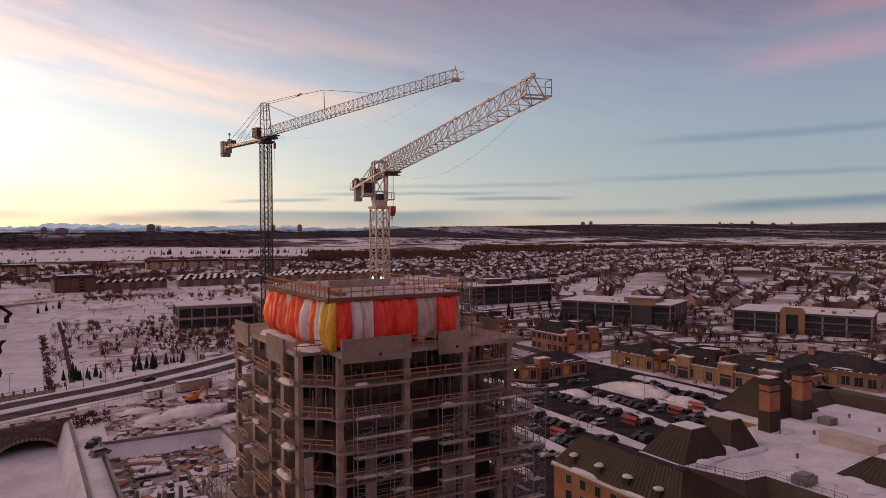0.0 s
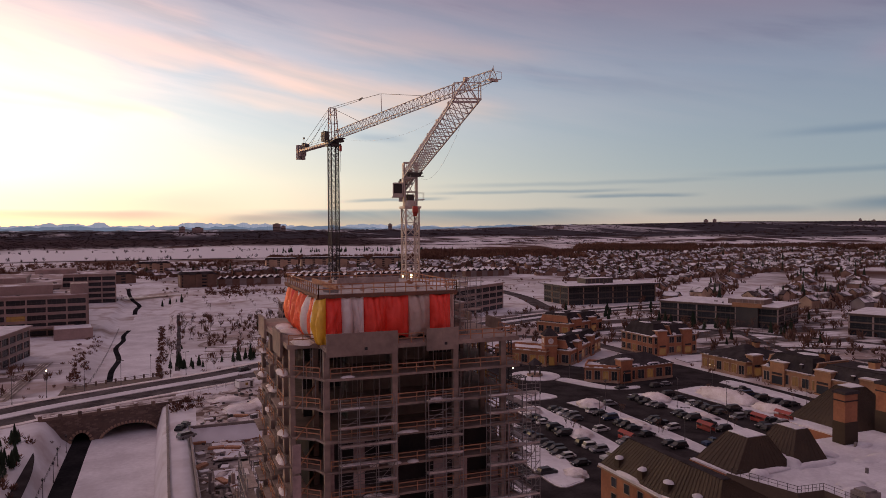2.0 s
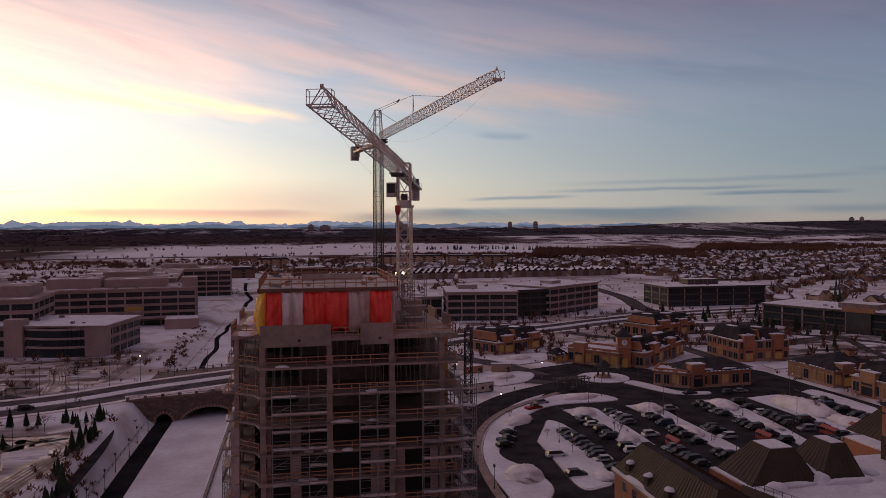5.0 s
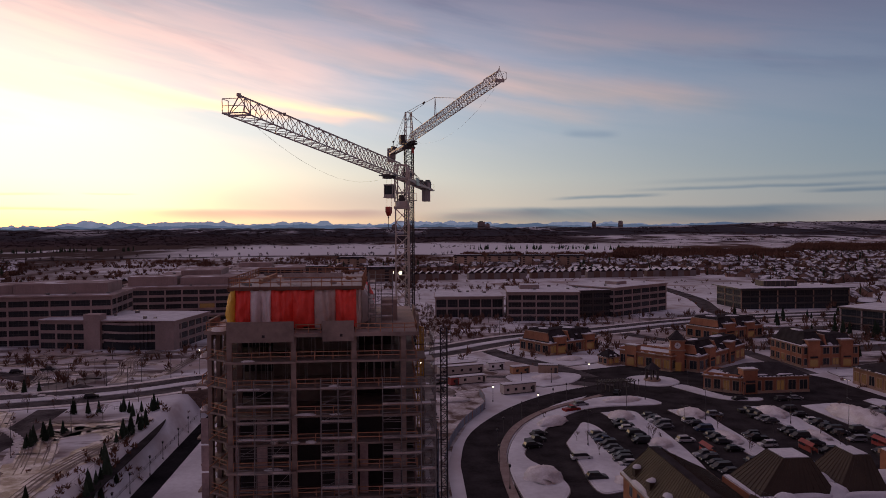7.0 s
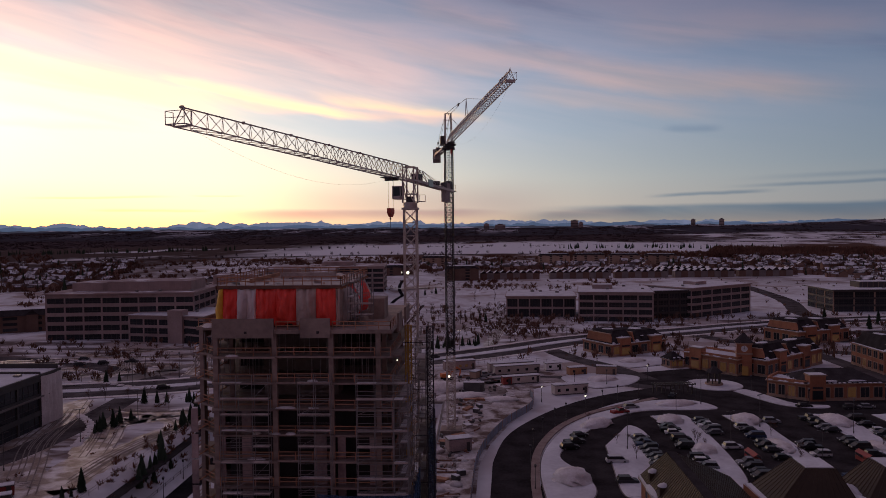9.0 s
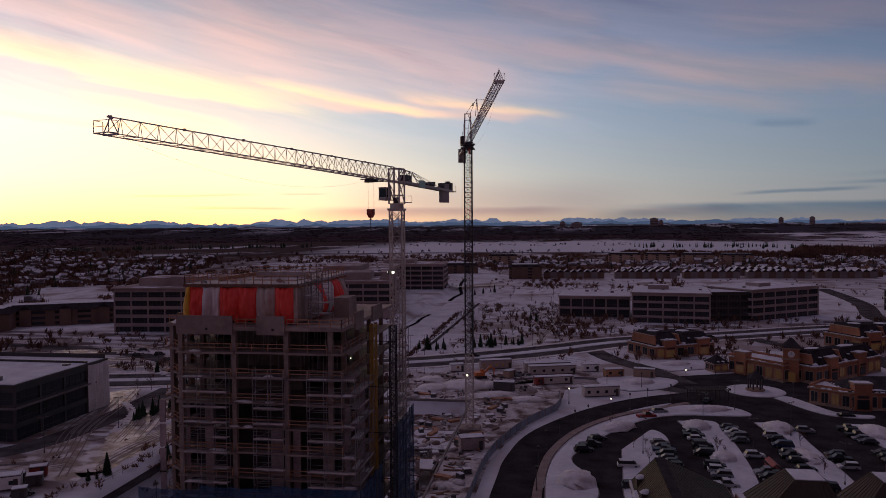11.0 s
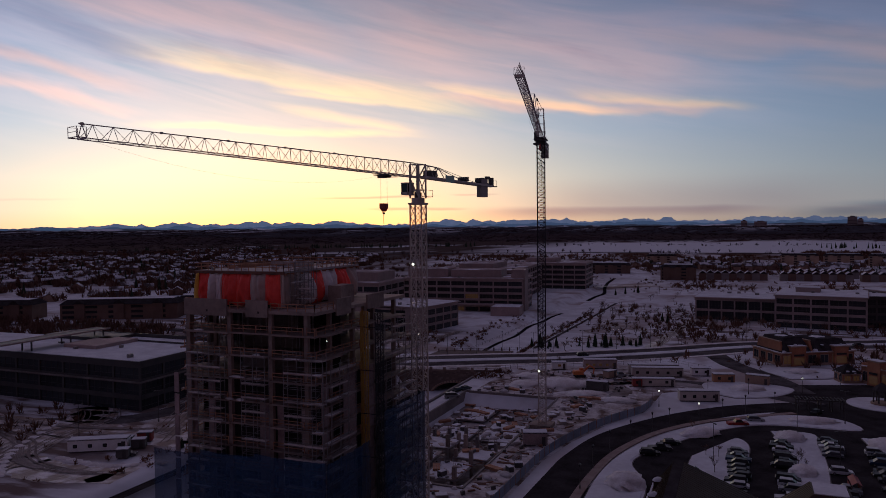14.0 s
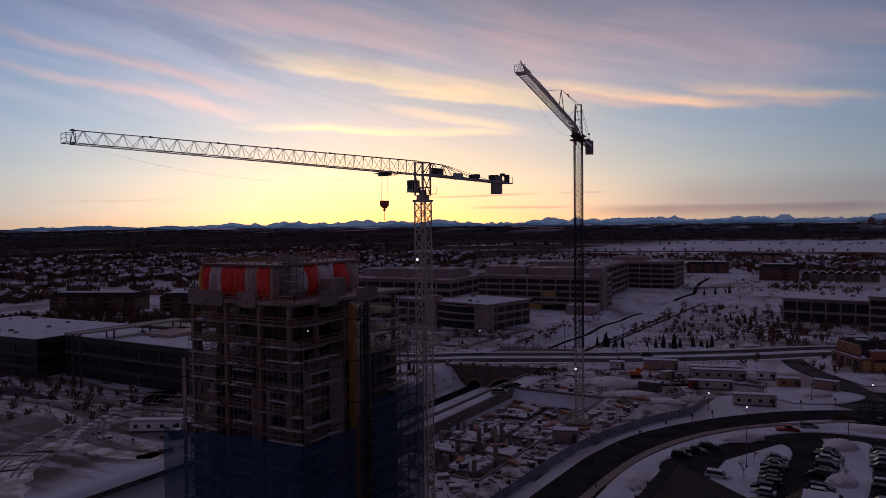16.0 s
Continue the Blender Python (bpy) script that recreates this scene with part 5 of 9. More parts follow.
    part("equipment_box", MB().box(-9.9, -7.3, 0.75, 0.95, 63.3, 64.6), SIGN_GREEN, th, "pale green sign panel", at=cabm)
    part("hoist_winch", MB().cyl((-13.5, -0.6, 64.2), (-13.5, 0.6, 64.2), 0.42, 12).box(-15.0, -12.2, -0.5, 0.5, 63.55, 63.9).box(-15.2, -14.2, -0.5, 0.6, 63.9, 64.7), BOX_DARK, th, at=cabm)
    part("counterweight", MB().box(-20.4, -18.2, -0.62, -0.08, 60.9, 64.6).box(-20.4, -18.2, 0.02, 0.62, 60.9, 64.6), WEIGHT, th, "hanging concrete counterweight blocks", at=cabm @ Matrix.Translation((-1.5, 0, 0)))
    part("end_platform", MB().box(-21.8, -20.4, -0.9, 0.9, 63.1, 63.25).beam((-21.7, -0.8, 63.2), (-21.7, -0.8, 64.4), 0.06).beam((-21.7, 0.8, 63.2), (-21.7, 0.8, 64.4), 0.06).beam((-21.7, -0.8, 64.4), (-21.7, 0.8, 64.4), 0.05).box(-21.3, -20.5, -0.5, 0.3, 63.3, 65.0).box(-19.8, -19.0, -0.4, 0.4, 64.6, 65.2), BOX_DARK, th, at=cabm @ Matrix.Translation((-3.3, 0, 0)))
    part("hoist_winch", MB().cyl((-20.6, -0.5, 64.3), (-20.6, 0.5, 64.3), 0.55, 12).box(-22.4, -19.2, -0.55, 0.55, 63.5, 63.85).box(-19.9, -18.9, -0.5, 0.5, 63.85, 64.7), BOX_DARK, th, at=cabm)
    # trolley and hook
    tr = MB().box(8.0, 10.6, -1.15, 1.15, 63.75, 63.9).box(8.4, 9.0, -1.0, 1.0, 63.4, 63.75).box(9.5, 10.2, -0.6, 0.6, 63.3, 63.75).box(7.3, 8.0, 0.4, 1.5, 63.5, 63.6)
    part("trolley", tr, BOX_DARK, th, "dark trolley with red sheaves under the jib", at=cabm)
    part("hoist_rope", MB().beam((8.8, 0.35, 58.8), (8.8, 0.35, 63.5), 0.03).beam((9.9, -0.1, 58.8), (9.9, -0.1, 63.5), 0.03), CABLE, th, at=cabm)
    part("hook_block", MB().frustum((9.1, 9.6, -0.2, 0.3), 57.6, (8.6, 10.1, -0.3, 0.4), 58.2).box(8.6, 9.25, -0.3, 0.4, 58.2, 59.0).box(9.45, 10.1, -0.3, 0.4, 58.2, 59.0), CRANE_RED, th, "red hook block", at=cabm)
    part("hook", MB().beam((9.35, 0, 55.4), (9.35, 0, 57.6), 0.06).box(9.1, 9.6, -0.06, 0.06, 57.2, 57.5), CABLE, th, at=cabm)
    part("trolley_rope", rope(MB(), P(10.5, 0.3, 63.6), P(60.2, 0.3, 65.25), 2.7, 0.007), GALV, th)
    lt = part("floodlight", MB().box(-0.7, -0.15, -1.5, -1.25, 48.0, 48.5), BOX_DARK, th)
    part("lamp_glass", MB().cyl((-0.42, -1.56, 48.25), (-0.42, -1.5, 48.25), 0.27, 12), LAMP_GLOW, lt)
    lt = part("floodlight", MB().box(-1.5, -1.25, -0.9, -0.35, 48.0, 48.5), BOX_DARK, th)
    part("lamp_glass", MB().cyl((-1.56, -0.62, 48.25), (-1.5, -0.62, 48.25), 0.24, 12), LAMP_GLOW, lt)
    return th


def crane_b():
    """Crane with a tower head, tie bars and a mid-jib post; black upper mast."""
    base = Vector((51.6, 173.5, 0))
    th = thing("tower_crane", "tower crane with black mast, pale lattice jib and tie bars", "crane", base, group="tower cranes")
    part("foundation", MB().box(-2.8, 2.8, -2.8, 2.8, -0.2, 1.0), CONCRETE, th)
    rot_ = Matrix.Rotation(radians(12), 4, "Z")
    sec_w = lattice(MB(), (0, 0, 0), 2.05, 4.0, 3, 0.22, 0.09, cross=True).mesh("mast_section", CRANE_WHITE)
    sec_d = lattice(MB(), (0, 0, 0), 2.05, 4.0, 3, 0.22, 0.09, cross=True).mesh("mast_section", CRANE_DARK)
    for i in range(19):
        m = sec_w if i < 5 else sec_d
        part("mast_section", m, None, th, "white mast section" if i < 5 else "black mast section", at=Matrix.Translation((0, 0, 1.0 + 4.02 * i)) @ rot_)
    part("ladder", MB().beam((0.3, -0.5, 21), (0.3, -0.5, 77), 0.07).beam((0.75, -0.5, 21), (0.75, -0.5, 77), 0.07), CRANE_DARK, th)
    part("slewing_ring", MB().cyl((0, 0, 77.2), (0, 0, 78.2), 1.5, 20).box(-1.7, 1.7, -1.7, 1.7, 76.9, 77.3), BOX_DARK, th)
    fwd = Vector((13.9, -67.5, 0)).normalized()
    side = Vector((-fwd.y, fwd.x, 0))
    P = lambda f, s, z: tuple(fwd * f + side * s + Vector((0, 0, z)))
    cabm = pose(0, 0, 0, 0, 0, math.degrees(math.atan2(fwd.y, fwd.x)))
    hd = MB()
    for s in (-1, 1):
        hd.beam(P(1.3, s * 0.95, 78.2), P(0.2, s * 0.75, 86.6), 0.2).beam(P(-1.1, s * 0.95, 78.2), P(-0.8, s * 0.75, 86.6), 0.2)
        for j in range(4):
            za, zb = 78.2 + 2.1 * j, 80.3 + 2.1 * j
            hd.beam(P(1.3 - 0.275 * j, s * (0.95 - 0.05 * j), za), P(-1.1 + 0.075 * (j + 1), s * (0.9 - 0.05 * j), zb), 0.09)
    for z, f0, f1 in ((80.4, 1.0, -1.0), (82.6, 0.75, -0.95), (84.8, 0.45, -0.88), (86.6, 0.2, -0.8)):
        for a, b in (((f0, -0.85), (f0, 0.85)), ((f1, -0.85), (f1, 0.85)), ((f0, -0.85), (f1, -0.85)), ((f0, 0.85), (f1, 0.85))):
            hd.beam(P(*a, z), P(*b, z), 0.1)
    part("tower_head", hd, CRANE_WHITE, th)
    part("machine_house", MB().box(-3.2, -0.9, -1.9, -0.6, 78.3, 80.7), BOX_DARK, th, "dark cab and switch house", at=cabm)
    part("platform", MB().box(-2.4, 2.6, -1.8, 1.8, 78.1, 78.25).box(1.4, 3.4, -1.5, 1.5, 77.7, 78.1), BOX_DARK, th, at=cabm)
    n, L = 8, 67.7
    for i in range(n):
        a, b = 1.2 + (L - 1.2) * i / n, 1.2 + (L - 1.2) * (i + 1) / n
        part("jib_section", truss(MB(), P(a, 0, 78.6 + 3.2 * a / L), P(b, 0, 78.6 + 3.2 * b / L), 2.0, 2.0 - 0.3 * (i > 5), 1.7, 5, 0.15, 0.066), CRANE_WHITE, th)
    e = 67.7
    tip = MB()
    for s in (-0.9, 0.9):
        tip.beam(P(e, s, 81.8), P(e + 1.2, s, 81.8), 0.12).beam(P(e + 1.2, s, 81.8), P(e + 1.2, s, 83.0), 0.06).beam(P(e - 0.6, s, 83.0), P(e + 1.2, s, 83.0), 0.05).beam(P(e, s, 81.8), P(e, 0, 83.9), 0.09)
    tip.beam(P(e, -0.9, 81.7), P(e, 0.9, 81.7), 0.5).beam(P(e + 1.2, -0.9, 83.0), P(e + 1.2, 0.9, 83.0), 0.05).beam(P(e, 0, 83.8), P(e + 0.1, 0, 84.2), 0.07)
    part("jib_tip", tip, CRANE_WHITE, th)
    k = 26.0
    zk = 78.6 + 3.2 * k / L + 2.0
    part("jib_post", MB().beam(P(k - 0.6, 0.5, zk - 1), P(k, 0.0, 86.0), 0.12).beam(P(k + 0.9, -0.4, zk), P(k, 0.0, 86.0), 0.12), CRANE_WHITE, th)
    bars = [((0.1, -0.5, 86.6), (k * 0.6, -0.2, 86.4), 0.08), ((0.1, 0.5, 86.4), (k * 0.6, 0.2, 86.2), 0.08), ((k * 0.6, 0, 86.35), (k, 0, 86.0), 0.08), ((k, 0, 86.0), (44, 0, 82.7), 0.09), ((0.1, 0, 86.4), (14.5, 0, 81.4), 0.09)]
    for sd in (-0.7, 0.7):
        bars += [((-0.6, sd, 86.6), (-19.5, sd, 78.3), 0.07), ((-0.6, sd, 86.5), (-13.0, sd, 78.2), 0.06)]
    for p, q, thick in bars:
        part("tie_bar", MB().beam(P(*p), P(*q), thick), CABLE, th)
    part("tie_joint", MB().beam(P(k * 0.58, 0, 86.3), P(k * 0.64, 0, 86.5), 0.3), BOX_DARK, th)
    cj = MB()
    for s in (-0.8, 0.8):
        cj.beam(P(-1.0, s, 77.9), P(-21.5, s, 77.6), 0.24, 0.55)
    for i in range(9):
        cj.beam(P(-2 - 2.3 * i, -0.8, 77.9), P(-2 - 2.3 * i, 0.8, 77.9), 0.1)
    part("counter_jib", cj, CRANE_WHITE, th)
    part("walkway", MB().beam(P(-1.2, 0, 78.15), P(-21.4, 0, 77.95), 1.1, 0.05), PLANK, th)
    part("counterweight", MB().box(-22.6, -21.2, -1.1, -0.05, 75.3, 79.3).box(-22.6, -21.2, 0.05, 1.1, 75.3, 79.3).box(-21.0, -20.0, -0.9, 0.9, 76.2, 79.0), WEIGHT, th, "hanging concrete counterweight blocks", at=cabm)
    part("hoist_winch", MB().cyl((-17.6, -0.7, 78.8), (-17.6, 0.7, 78.8), 0.5, 12).box(-19.4, -16.4, -0.6, 0.6, 78.0, 78.4).box(-19.6, -18.6, -0.6, 0.4, 78.4, 79.6), BOX_DARK, th, at=cabm)
    part("warning_mast", MB().beam((-19.9, 0.2, 78.2), (-19.9, 0.2, 81.0), 0.1).box(-20.15, -19.65, 0.0, 0.4, 80.8, 81.3), BOX_DARK, th, at=cabm)
    part("handrail", MB().beam((-2, 0.9, 79.1), (-19, 0.9, 79.0), 0.05).beam((-2, -0.9, 79.1), (-19, -0.9, 79.0), 0.05), CRANE_WHITE, th, at=cabm)
    part("trolley", MB().box(2.6, 5.2, -0.95, 0.95, 78.2, 78.45).box(3.0, 4.6, -0.5, 0.5, 77.8, 78.2), BOX_DARK, th, at=cabm)
    part("hoist_rope", MB().beam((4.4, 0, 70.0), (4.4, 0, 78.0), 0.06), CABLE, th, at=cabm)
    part("hook_block", MB().box(4.2, 4.6, -0.25, 0.25, 75.2, 76.6), CRANE_RED, th, "red hook block", at=cabm)
    part("trolley_rope", rope(MB(), P(5, 0.2, 78.3), P(67.2, 0.2, 81.5), 4.0, 0.008), GALV, th)
    lt = part("floodlight", MB().box(-0.7, -0.1, -1.75, -1.45, 15.3, 15.9), BOX_DARK, th)
    part("lamp_glass", MB().cyl((-0.4, -1.8, 15.6), (-0.4, -1.75, 15.6), 0.3, 12), LAMP_GLOW, lt)
    return th


crane_a()
crane_b()
ho = (49.5, 77.5, 0)
hoist = thing("material_hoist", "yellow rack hoist mast tied to the tower side", "hoist", ho)
hsec = lattice(MB(), (0, 0, 0), 0.8, 3.0, 4, 0.13, 0.06).mesh("mast_section", YELLOW)
for i in range(14):
    part("mast_section", hsec, YELLOW, hoist, at=(0, 0, 0.3 + 3.0 * i))
part("base_frame", MB().box(-1.2, 1.2, -1.2, 1.2, 0, 0.3), BOX_DARK, hoist)
part("rack_panel", MB().box(-0.15, 0.15, -0.62, -0.45, 0.3, 42.5), YELLOW, hoist)
for k in range(1, 12):
    part("wall_tie", MB().beam((-1.4, 0.3, LEVELS[k] - 0.1), (0, 0.3, LEVELS[k] - 0.1), 0.1), YELLOW, hoist)
h2 = thing("personnel_hoist", "dark lattice hoist mast beside the tower", "hoist", (52.6, 76.4, 0))
hsec2 = lattice(MB(), (0, 0, 0), 0.85, 3.0, 4, 0.12, 0.06).mesh("mast_section", CRANE_DARK)
for i in range(14):
    part("mast_section", hsec2, CRANE_DARK, h2, at=(0, 0, 0.3 + 3.0 * i))
part("base_frame", MB().box(-1.2, 1.2, -1.2, 1.2, 0, 0.3), BOX_DARK, h2)
part("hoist_car", MB().box(0.5, 2.1, -1.6, 1.6, 6.0, 8.6), BOX_DARK, h2)
part("work_light", MB().box(-3.6, -3.48, -8.9, -8.78, 39.2, 39.32), LAMP_GLOW, h2, "small lit work lamp")
for k in range(1, 12, 2):
    part("wall_tie", MB().beam((-3.8, 0.3, LEVELS[k] - 0.1), (0, 0.3, LEVELS[k] - 0.1), 0.1), CRANE_DARK, h2)

# ---- offices ----
def faces(at, turn, w, d):
    """Which sides (front, back, left, right) can be seen from the flight to the south."""
    out = []
    for nx, ny, px, py in ((0, -1, w / 2, 0), (0, 1, w / 2, d), (-1, 0, 0, d / 2), (1, 0, w, d / 2)):
        c, s_ = math.cos(radians(turn)), math.sin(radians(turn))
        n = (nx * c - ny * s_, nx * s_ + ny * c)
        p = (at[0] + px * c - py * s_, at[1] + px * s_ + py * c)
        out.append(any((x - p[0]) * n[0] + (y - p[1]) * n[1] > 0.06 * math.hypot(x - p[0], y - p[1]) for x, y in ((0, 0), (60, -21), (120, -14))))
    return out


def office(name, label, at, turn, w, d, h, floors, bays, wall=OFFICE_STONE, over=0.8, attic=None, band=0.34, tint=GLASS, warm=0.0, seed=1, piers=None, cover=SNOW_ROOF):
    """A flat-roofed office: spandrel bands, piers, single panes, a roof slab with snow. Front along x, facing -y."""
    rnd = random.Random(seed)
    th = thing(name, label, "office building", (at[0], at[1], 0), turn)
    fh = h / floors
    # unlit rooms behind the panes: a near-black box, shade put into colour
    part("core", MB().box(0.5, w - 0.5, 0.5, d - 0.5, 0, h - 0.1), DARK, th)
    nd = max(2, round(bays * d / w))
    panes = {}
    seen = faces(at, turn, w, d)
    sides = [q for q, ok in zip((("x", 0.0, w, 0.0, -1, bays), ("x", 0.0, w, d, 1, bays), ("y", 0.0, d, 0.0, -1, nd), ("y", 0.0, d, w, 1, nd)), seen) if ok]
    for ok, q in zip(seen, ((0, w, 0, 0.5), (0, w, d - 0.5, d), (0, 0.5, 0.5, d - 0.5), (w - 0.5, w, 0.5, d - 0.5))):
        if not ok:
            part("blank_wall", MB().box(*q, 0, h), wall, th)
    for ax, a, b, fix, out, n in sides:
        step = (b - a) / n
        for f in range(floors):
            z = f * fh
            lo, hi = fix - 0.05 if out < 0 else fix - 0.5, fix + 0.5 if out < 0 else fix + 0.05
            sp = MB()
            z0, z1 = z + fh * (1 - band), z + fh
            part("spandrel", sp.box(a, b, lo, hi, z0, z1) if ax == "x" else sp.box(lo, hi, a + 0.5, b - 0.5, z0, z1), wall, th)
            for i in range(n):
                key = (ax, f)
                s0 = a + i * step + 0.45
                if key not in panes:
                    pw, ph = step - 0.9, fh * (1 - band)
                    pm = MB()
                    pm.box(0, pw, -0.04, 0.04, 0, ph) if ax == "x" else pm.box(-0.04, 0.04, 0, pw, 0, ph)
                    panes[key] = (pm.mesh("window", tint), pm.mesh("window", GLASS_WARM))
                pos = (s0, fix + (0.35 if out < 0 else -0.35), z) if ax == "x" else (fix + (0.35 if out < 0 else -0.35), s0, z)
                part("window", panes[key][1 if rnd.random() < warm else 0], None, th, at=pos)
            bars, fi = MB(), fix + (0.3 if out < 0 else -0.3)
            for i in range(n * 4 + 1):
                c = a + (b - a) * i / (n * 4)
                bars.box(c - 0.06, c + 0.06, fi - 0.06, fi + 0.06, z, z0) if ax == "x" else bars.box(fi - 0.06, fi + 0.06, c - 0.06, c + 0.06, z, z0)
            zm = z + (z0 - z) * 0.36
            bars.box(a + 0.3, b - 0.3, fi - 0.07, fi + 0.07, zm - 0.05, zm + 0.05) if ax == "x" else bars.box(fi - 0.07, fi + 0.07, a + 0.3, b - 0.3, zm - 0.05, zm + 0.05)
            part("glazing_grid", bars, OFFICE_DARK, th, kind="stuff")
        for i in range(n + 1):
            c = a + i * step
            pr = MB()
            if ax == "x":
                lo, hi = (fix - 0.15, fix + 0.5) if out < 0 else (fix - 0.5, fix + 0.15)
                pr.box(c - 0.4, c + 0.4, lo + 0.12, hi - 0.12, 0, h)
            elif 0 < i < n:
                lo, hi = (fix - 0.15, fix + 0.5) if out < 0 else (fix - 0.5, fix + 0.15)
                pr.box(lo + 0.12, hi - 0.12, c - 0.4, c + 0.4, 0, h)
            if pr.v:
                part("pier", pr, piers or wall, th)
    roof = part("roof", MB().box(-over, w + over, -over, d + over, h, h + 0.55), wall, th)
    part("roof_snow", MB().box(-over + 0.5, w + over - 0.5, -over + 0.5, d + over - 0.5, h + 0.55, h + 0.68), cover, roof)
    for a in attic or ():
        x0, x1, y0, y1, ht = a
        part("plant_room", MB().box(x0, x1, y0, y1, h + 0.55, h + ht), wall, roof)
        louvres = MB()
        for k in range(max(2, int((x1 - x0) / 3.2))):
            u = x0 + (x1 - x0) * (k + 0.5) / max(2, int((x1 - x0) / 3.2))
            louvres.box(u - 0.08, u + 0.08, y0 - 0.12, y0 - 0.004, h + 0.6, h + ht - 0.1)
        part("cladding_rib", louvres, piers or wall, roof, kind="stuff")
        part("roof_snow", MB().box(x0 + 0.2, x1 - 0.2, y0 + 0.2, y1 - 0.2, h + ht, h + ht + 0.12), cover, roof)
    for i in range(int(w * d / 420)):
        x, y = rnd.uniform(2, w - 4), rnd.uniform(2, d - 4)
        part("roof_unit", MB().box(x, x + rnd.uniform(0.8, 2.4), y, y + rnd.uniform(0.8, 2), h + 0.6, h + rnd.uniform(1.1, 1.9)), GALV, roof)
    return th


office("office_block", "low precast office with tall dark glazing and snowy roof", (77, 428), -4, 42, 32, 12.4, 2, 6, band=0.22, over=1.2, seed=2)
office("office_block", "four-storey precast office with banded glazing and snowy roof", (118.5, 405), -8, 42, 44, 16.8, 4, 5, over=1.0, attic=[(8, 20, 20, 30, 3.2)], seed=3)
office("office_block", "dark glass office block under a snowy flat roof", (160, 414), 10, 28, 34, 16.2, 4, 4, wall=OFFICE_DARK, seed=4)
office("office_block", "four-storey precast office wing with ribbon glazing", (187, 416), 36, 58, 36, 17.6, 4, 6, over=1.0, attic=[(20, 30, 12, 22, 2.6)], seed=5)
office("office_block", "dark office with deep roof overhang and buff plant room", (284, 445), 0, 76, 36, 13.6, 3, 6, wall=OFFICE_DARK, over=2.6, attic=[(22, 46, 12, 24, 4.4)], band=0.26, piers=SANDSTONE, seed=6)
oB = office("office_block", "brown office with stone piers and snowy flat roof", (292, 352), -64, 68, 36, 11.4, 3, 6, wall=BROWNSTONE, piers=OFFICE_STONE, band=0.2, over=1.2, attic=[(38, 58, 8, 22, 3.4)], seed=7)
part("gold_cornice", MB().box(44, 60, -1.6, -0.9, 11.2, 13.6), STUCCO_BUFF, oB, "buff curved entrance cornice")
part("entrance_tower", MB().box(46, 58, -1.2, 2, 0, 11.3), OFFICE_DARK, oB)
oE = office("office_block", "brown office with a gilded entrance arch and snowy roof", (340, 262), -65, 66, 36, 10.8, 3, 6, wall=BROWNSTONE, piers=OFFICE_STONE, band=0.2, over=1.2, seed=8)
part("entrance_arch", MB().box(24, 27, -2.4, -0.4, 0, 13.0).box(33, 36, -2.4, -0.4, 0, 13.0).box(27, 33, -2.4, -0.4, 10.6, 13.0).box(25, 35, -2.2, -0.6, 13.0, 14.2), STUCCO_BUFF, oE, "gilded stone entrance arch")
part("arch_glass", MB().box(27, 33, -1.4, -1.3, 3, 10.6), GLASS, oE)
office("office_block", "five-storey pinkish office with ribbon windows and set-back attic", (-163, 338), 5, 75, 42, 23.4, 5, 8, over=1.3, attic=[(8, 26, 12, 34, 5.0), (27, 71, 10, 36, 5.6)], band=0.40, cover=ROOF_GRAVEL, seed=9)
oP = office("office_pavilion", "low pale stone pavilion with dark glazing and snowy flat roof", (-117, 333), -10.5, 66, 38, 13.0, 3, 8, over=1.0, seed=10)
part("stone_pylon", MB().box(23.0, 31.0, -1.6, 4.0, 0, 16.4), OFFICE_STONE, oP, "tall pale stone pylon at the entrance")
part("stone_pylon", MB().box(57.5, 66.4, -0.9, 5.0, 0, 12.9), OFFICE_STONE, oP, "solid pale stone corner block")
bow = MB()
for k in range(15):
    u = 33 + 23.5 * k / 14
    bow.box(u - 0.9, u + 0.9, -0.4 - 2.4 * math.sin(math.pi * k / 14), 0.4, 0.2, 12.6)
part("curved_bay", bow, GLASS, oP, "shallow curved glass front")
for z in (3.8, 7.6, 11.6):
    band = MB()
    for k in range(15):
        u = 33 + 23.5 * k / 14
        band.box(u - 0.95, u + 0.95, -0.55 - 2.4 * math.sin(math.pi * k / 14), 0.45, z, z + 1.0)
    part("curved_band", band, OFFICE_STONE, oP, "pale stone band round the curved front")
oF = office("office_block", "long five-storey pale office with dark ribbon windows", (-114, 419), 7, 86, 40, 20.8, 5, 9, over=0.9, attic=[(6, 34, 9, 30, 6.2), (36, 70, 10, 32, 5.4)], band=0.36, warm=0.02, cover=ROOF_GRAVEL, seed=12)
part("stair_tower", MB().box(78.5, 87.2, 2.5, 18, 0, 27.0), OFFICE_STONE, oF, "solid pale stair tower above the roof")
part("entrance_canopy", MB().box(44, 80, -7.0, -0.2, 4.4, 5.2), OFFICE_STONE, oF, "pale canopy over the lit entrance")
for k in range(5):
    part("canopy_lamp", MB().box(47 + 7 * k, 47.6 + 7 * k, -3.2, -2.6, 4.1, 4.38), LAMP_WARM, oF, "small warm lamp under the canopy")
part("annex", MB().box(70, 88, -24, -8, 0, 5.6), OFFICE_STONE, oF, "low pale annex beside the channel")
part("annex_snow", MB().box(70.4, 87.6, -23.6, -8.4, 5.6, 5.75), SNOW_ROOF, oF)
office("office_block", "pale linking office wing with glazed side", (-108, 466), 6, 62, 118, 23.5, 5, 6, over=0.8, attic=[(18, 44, 10, 60, 4.4)], band=0.36, cover=ROOF_GRAVEL, seed=15)
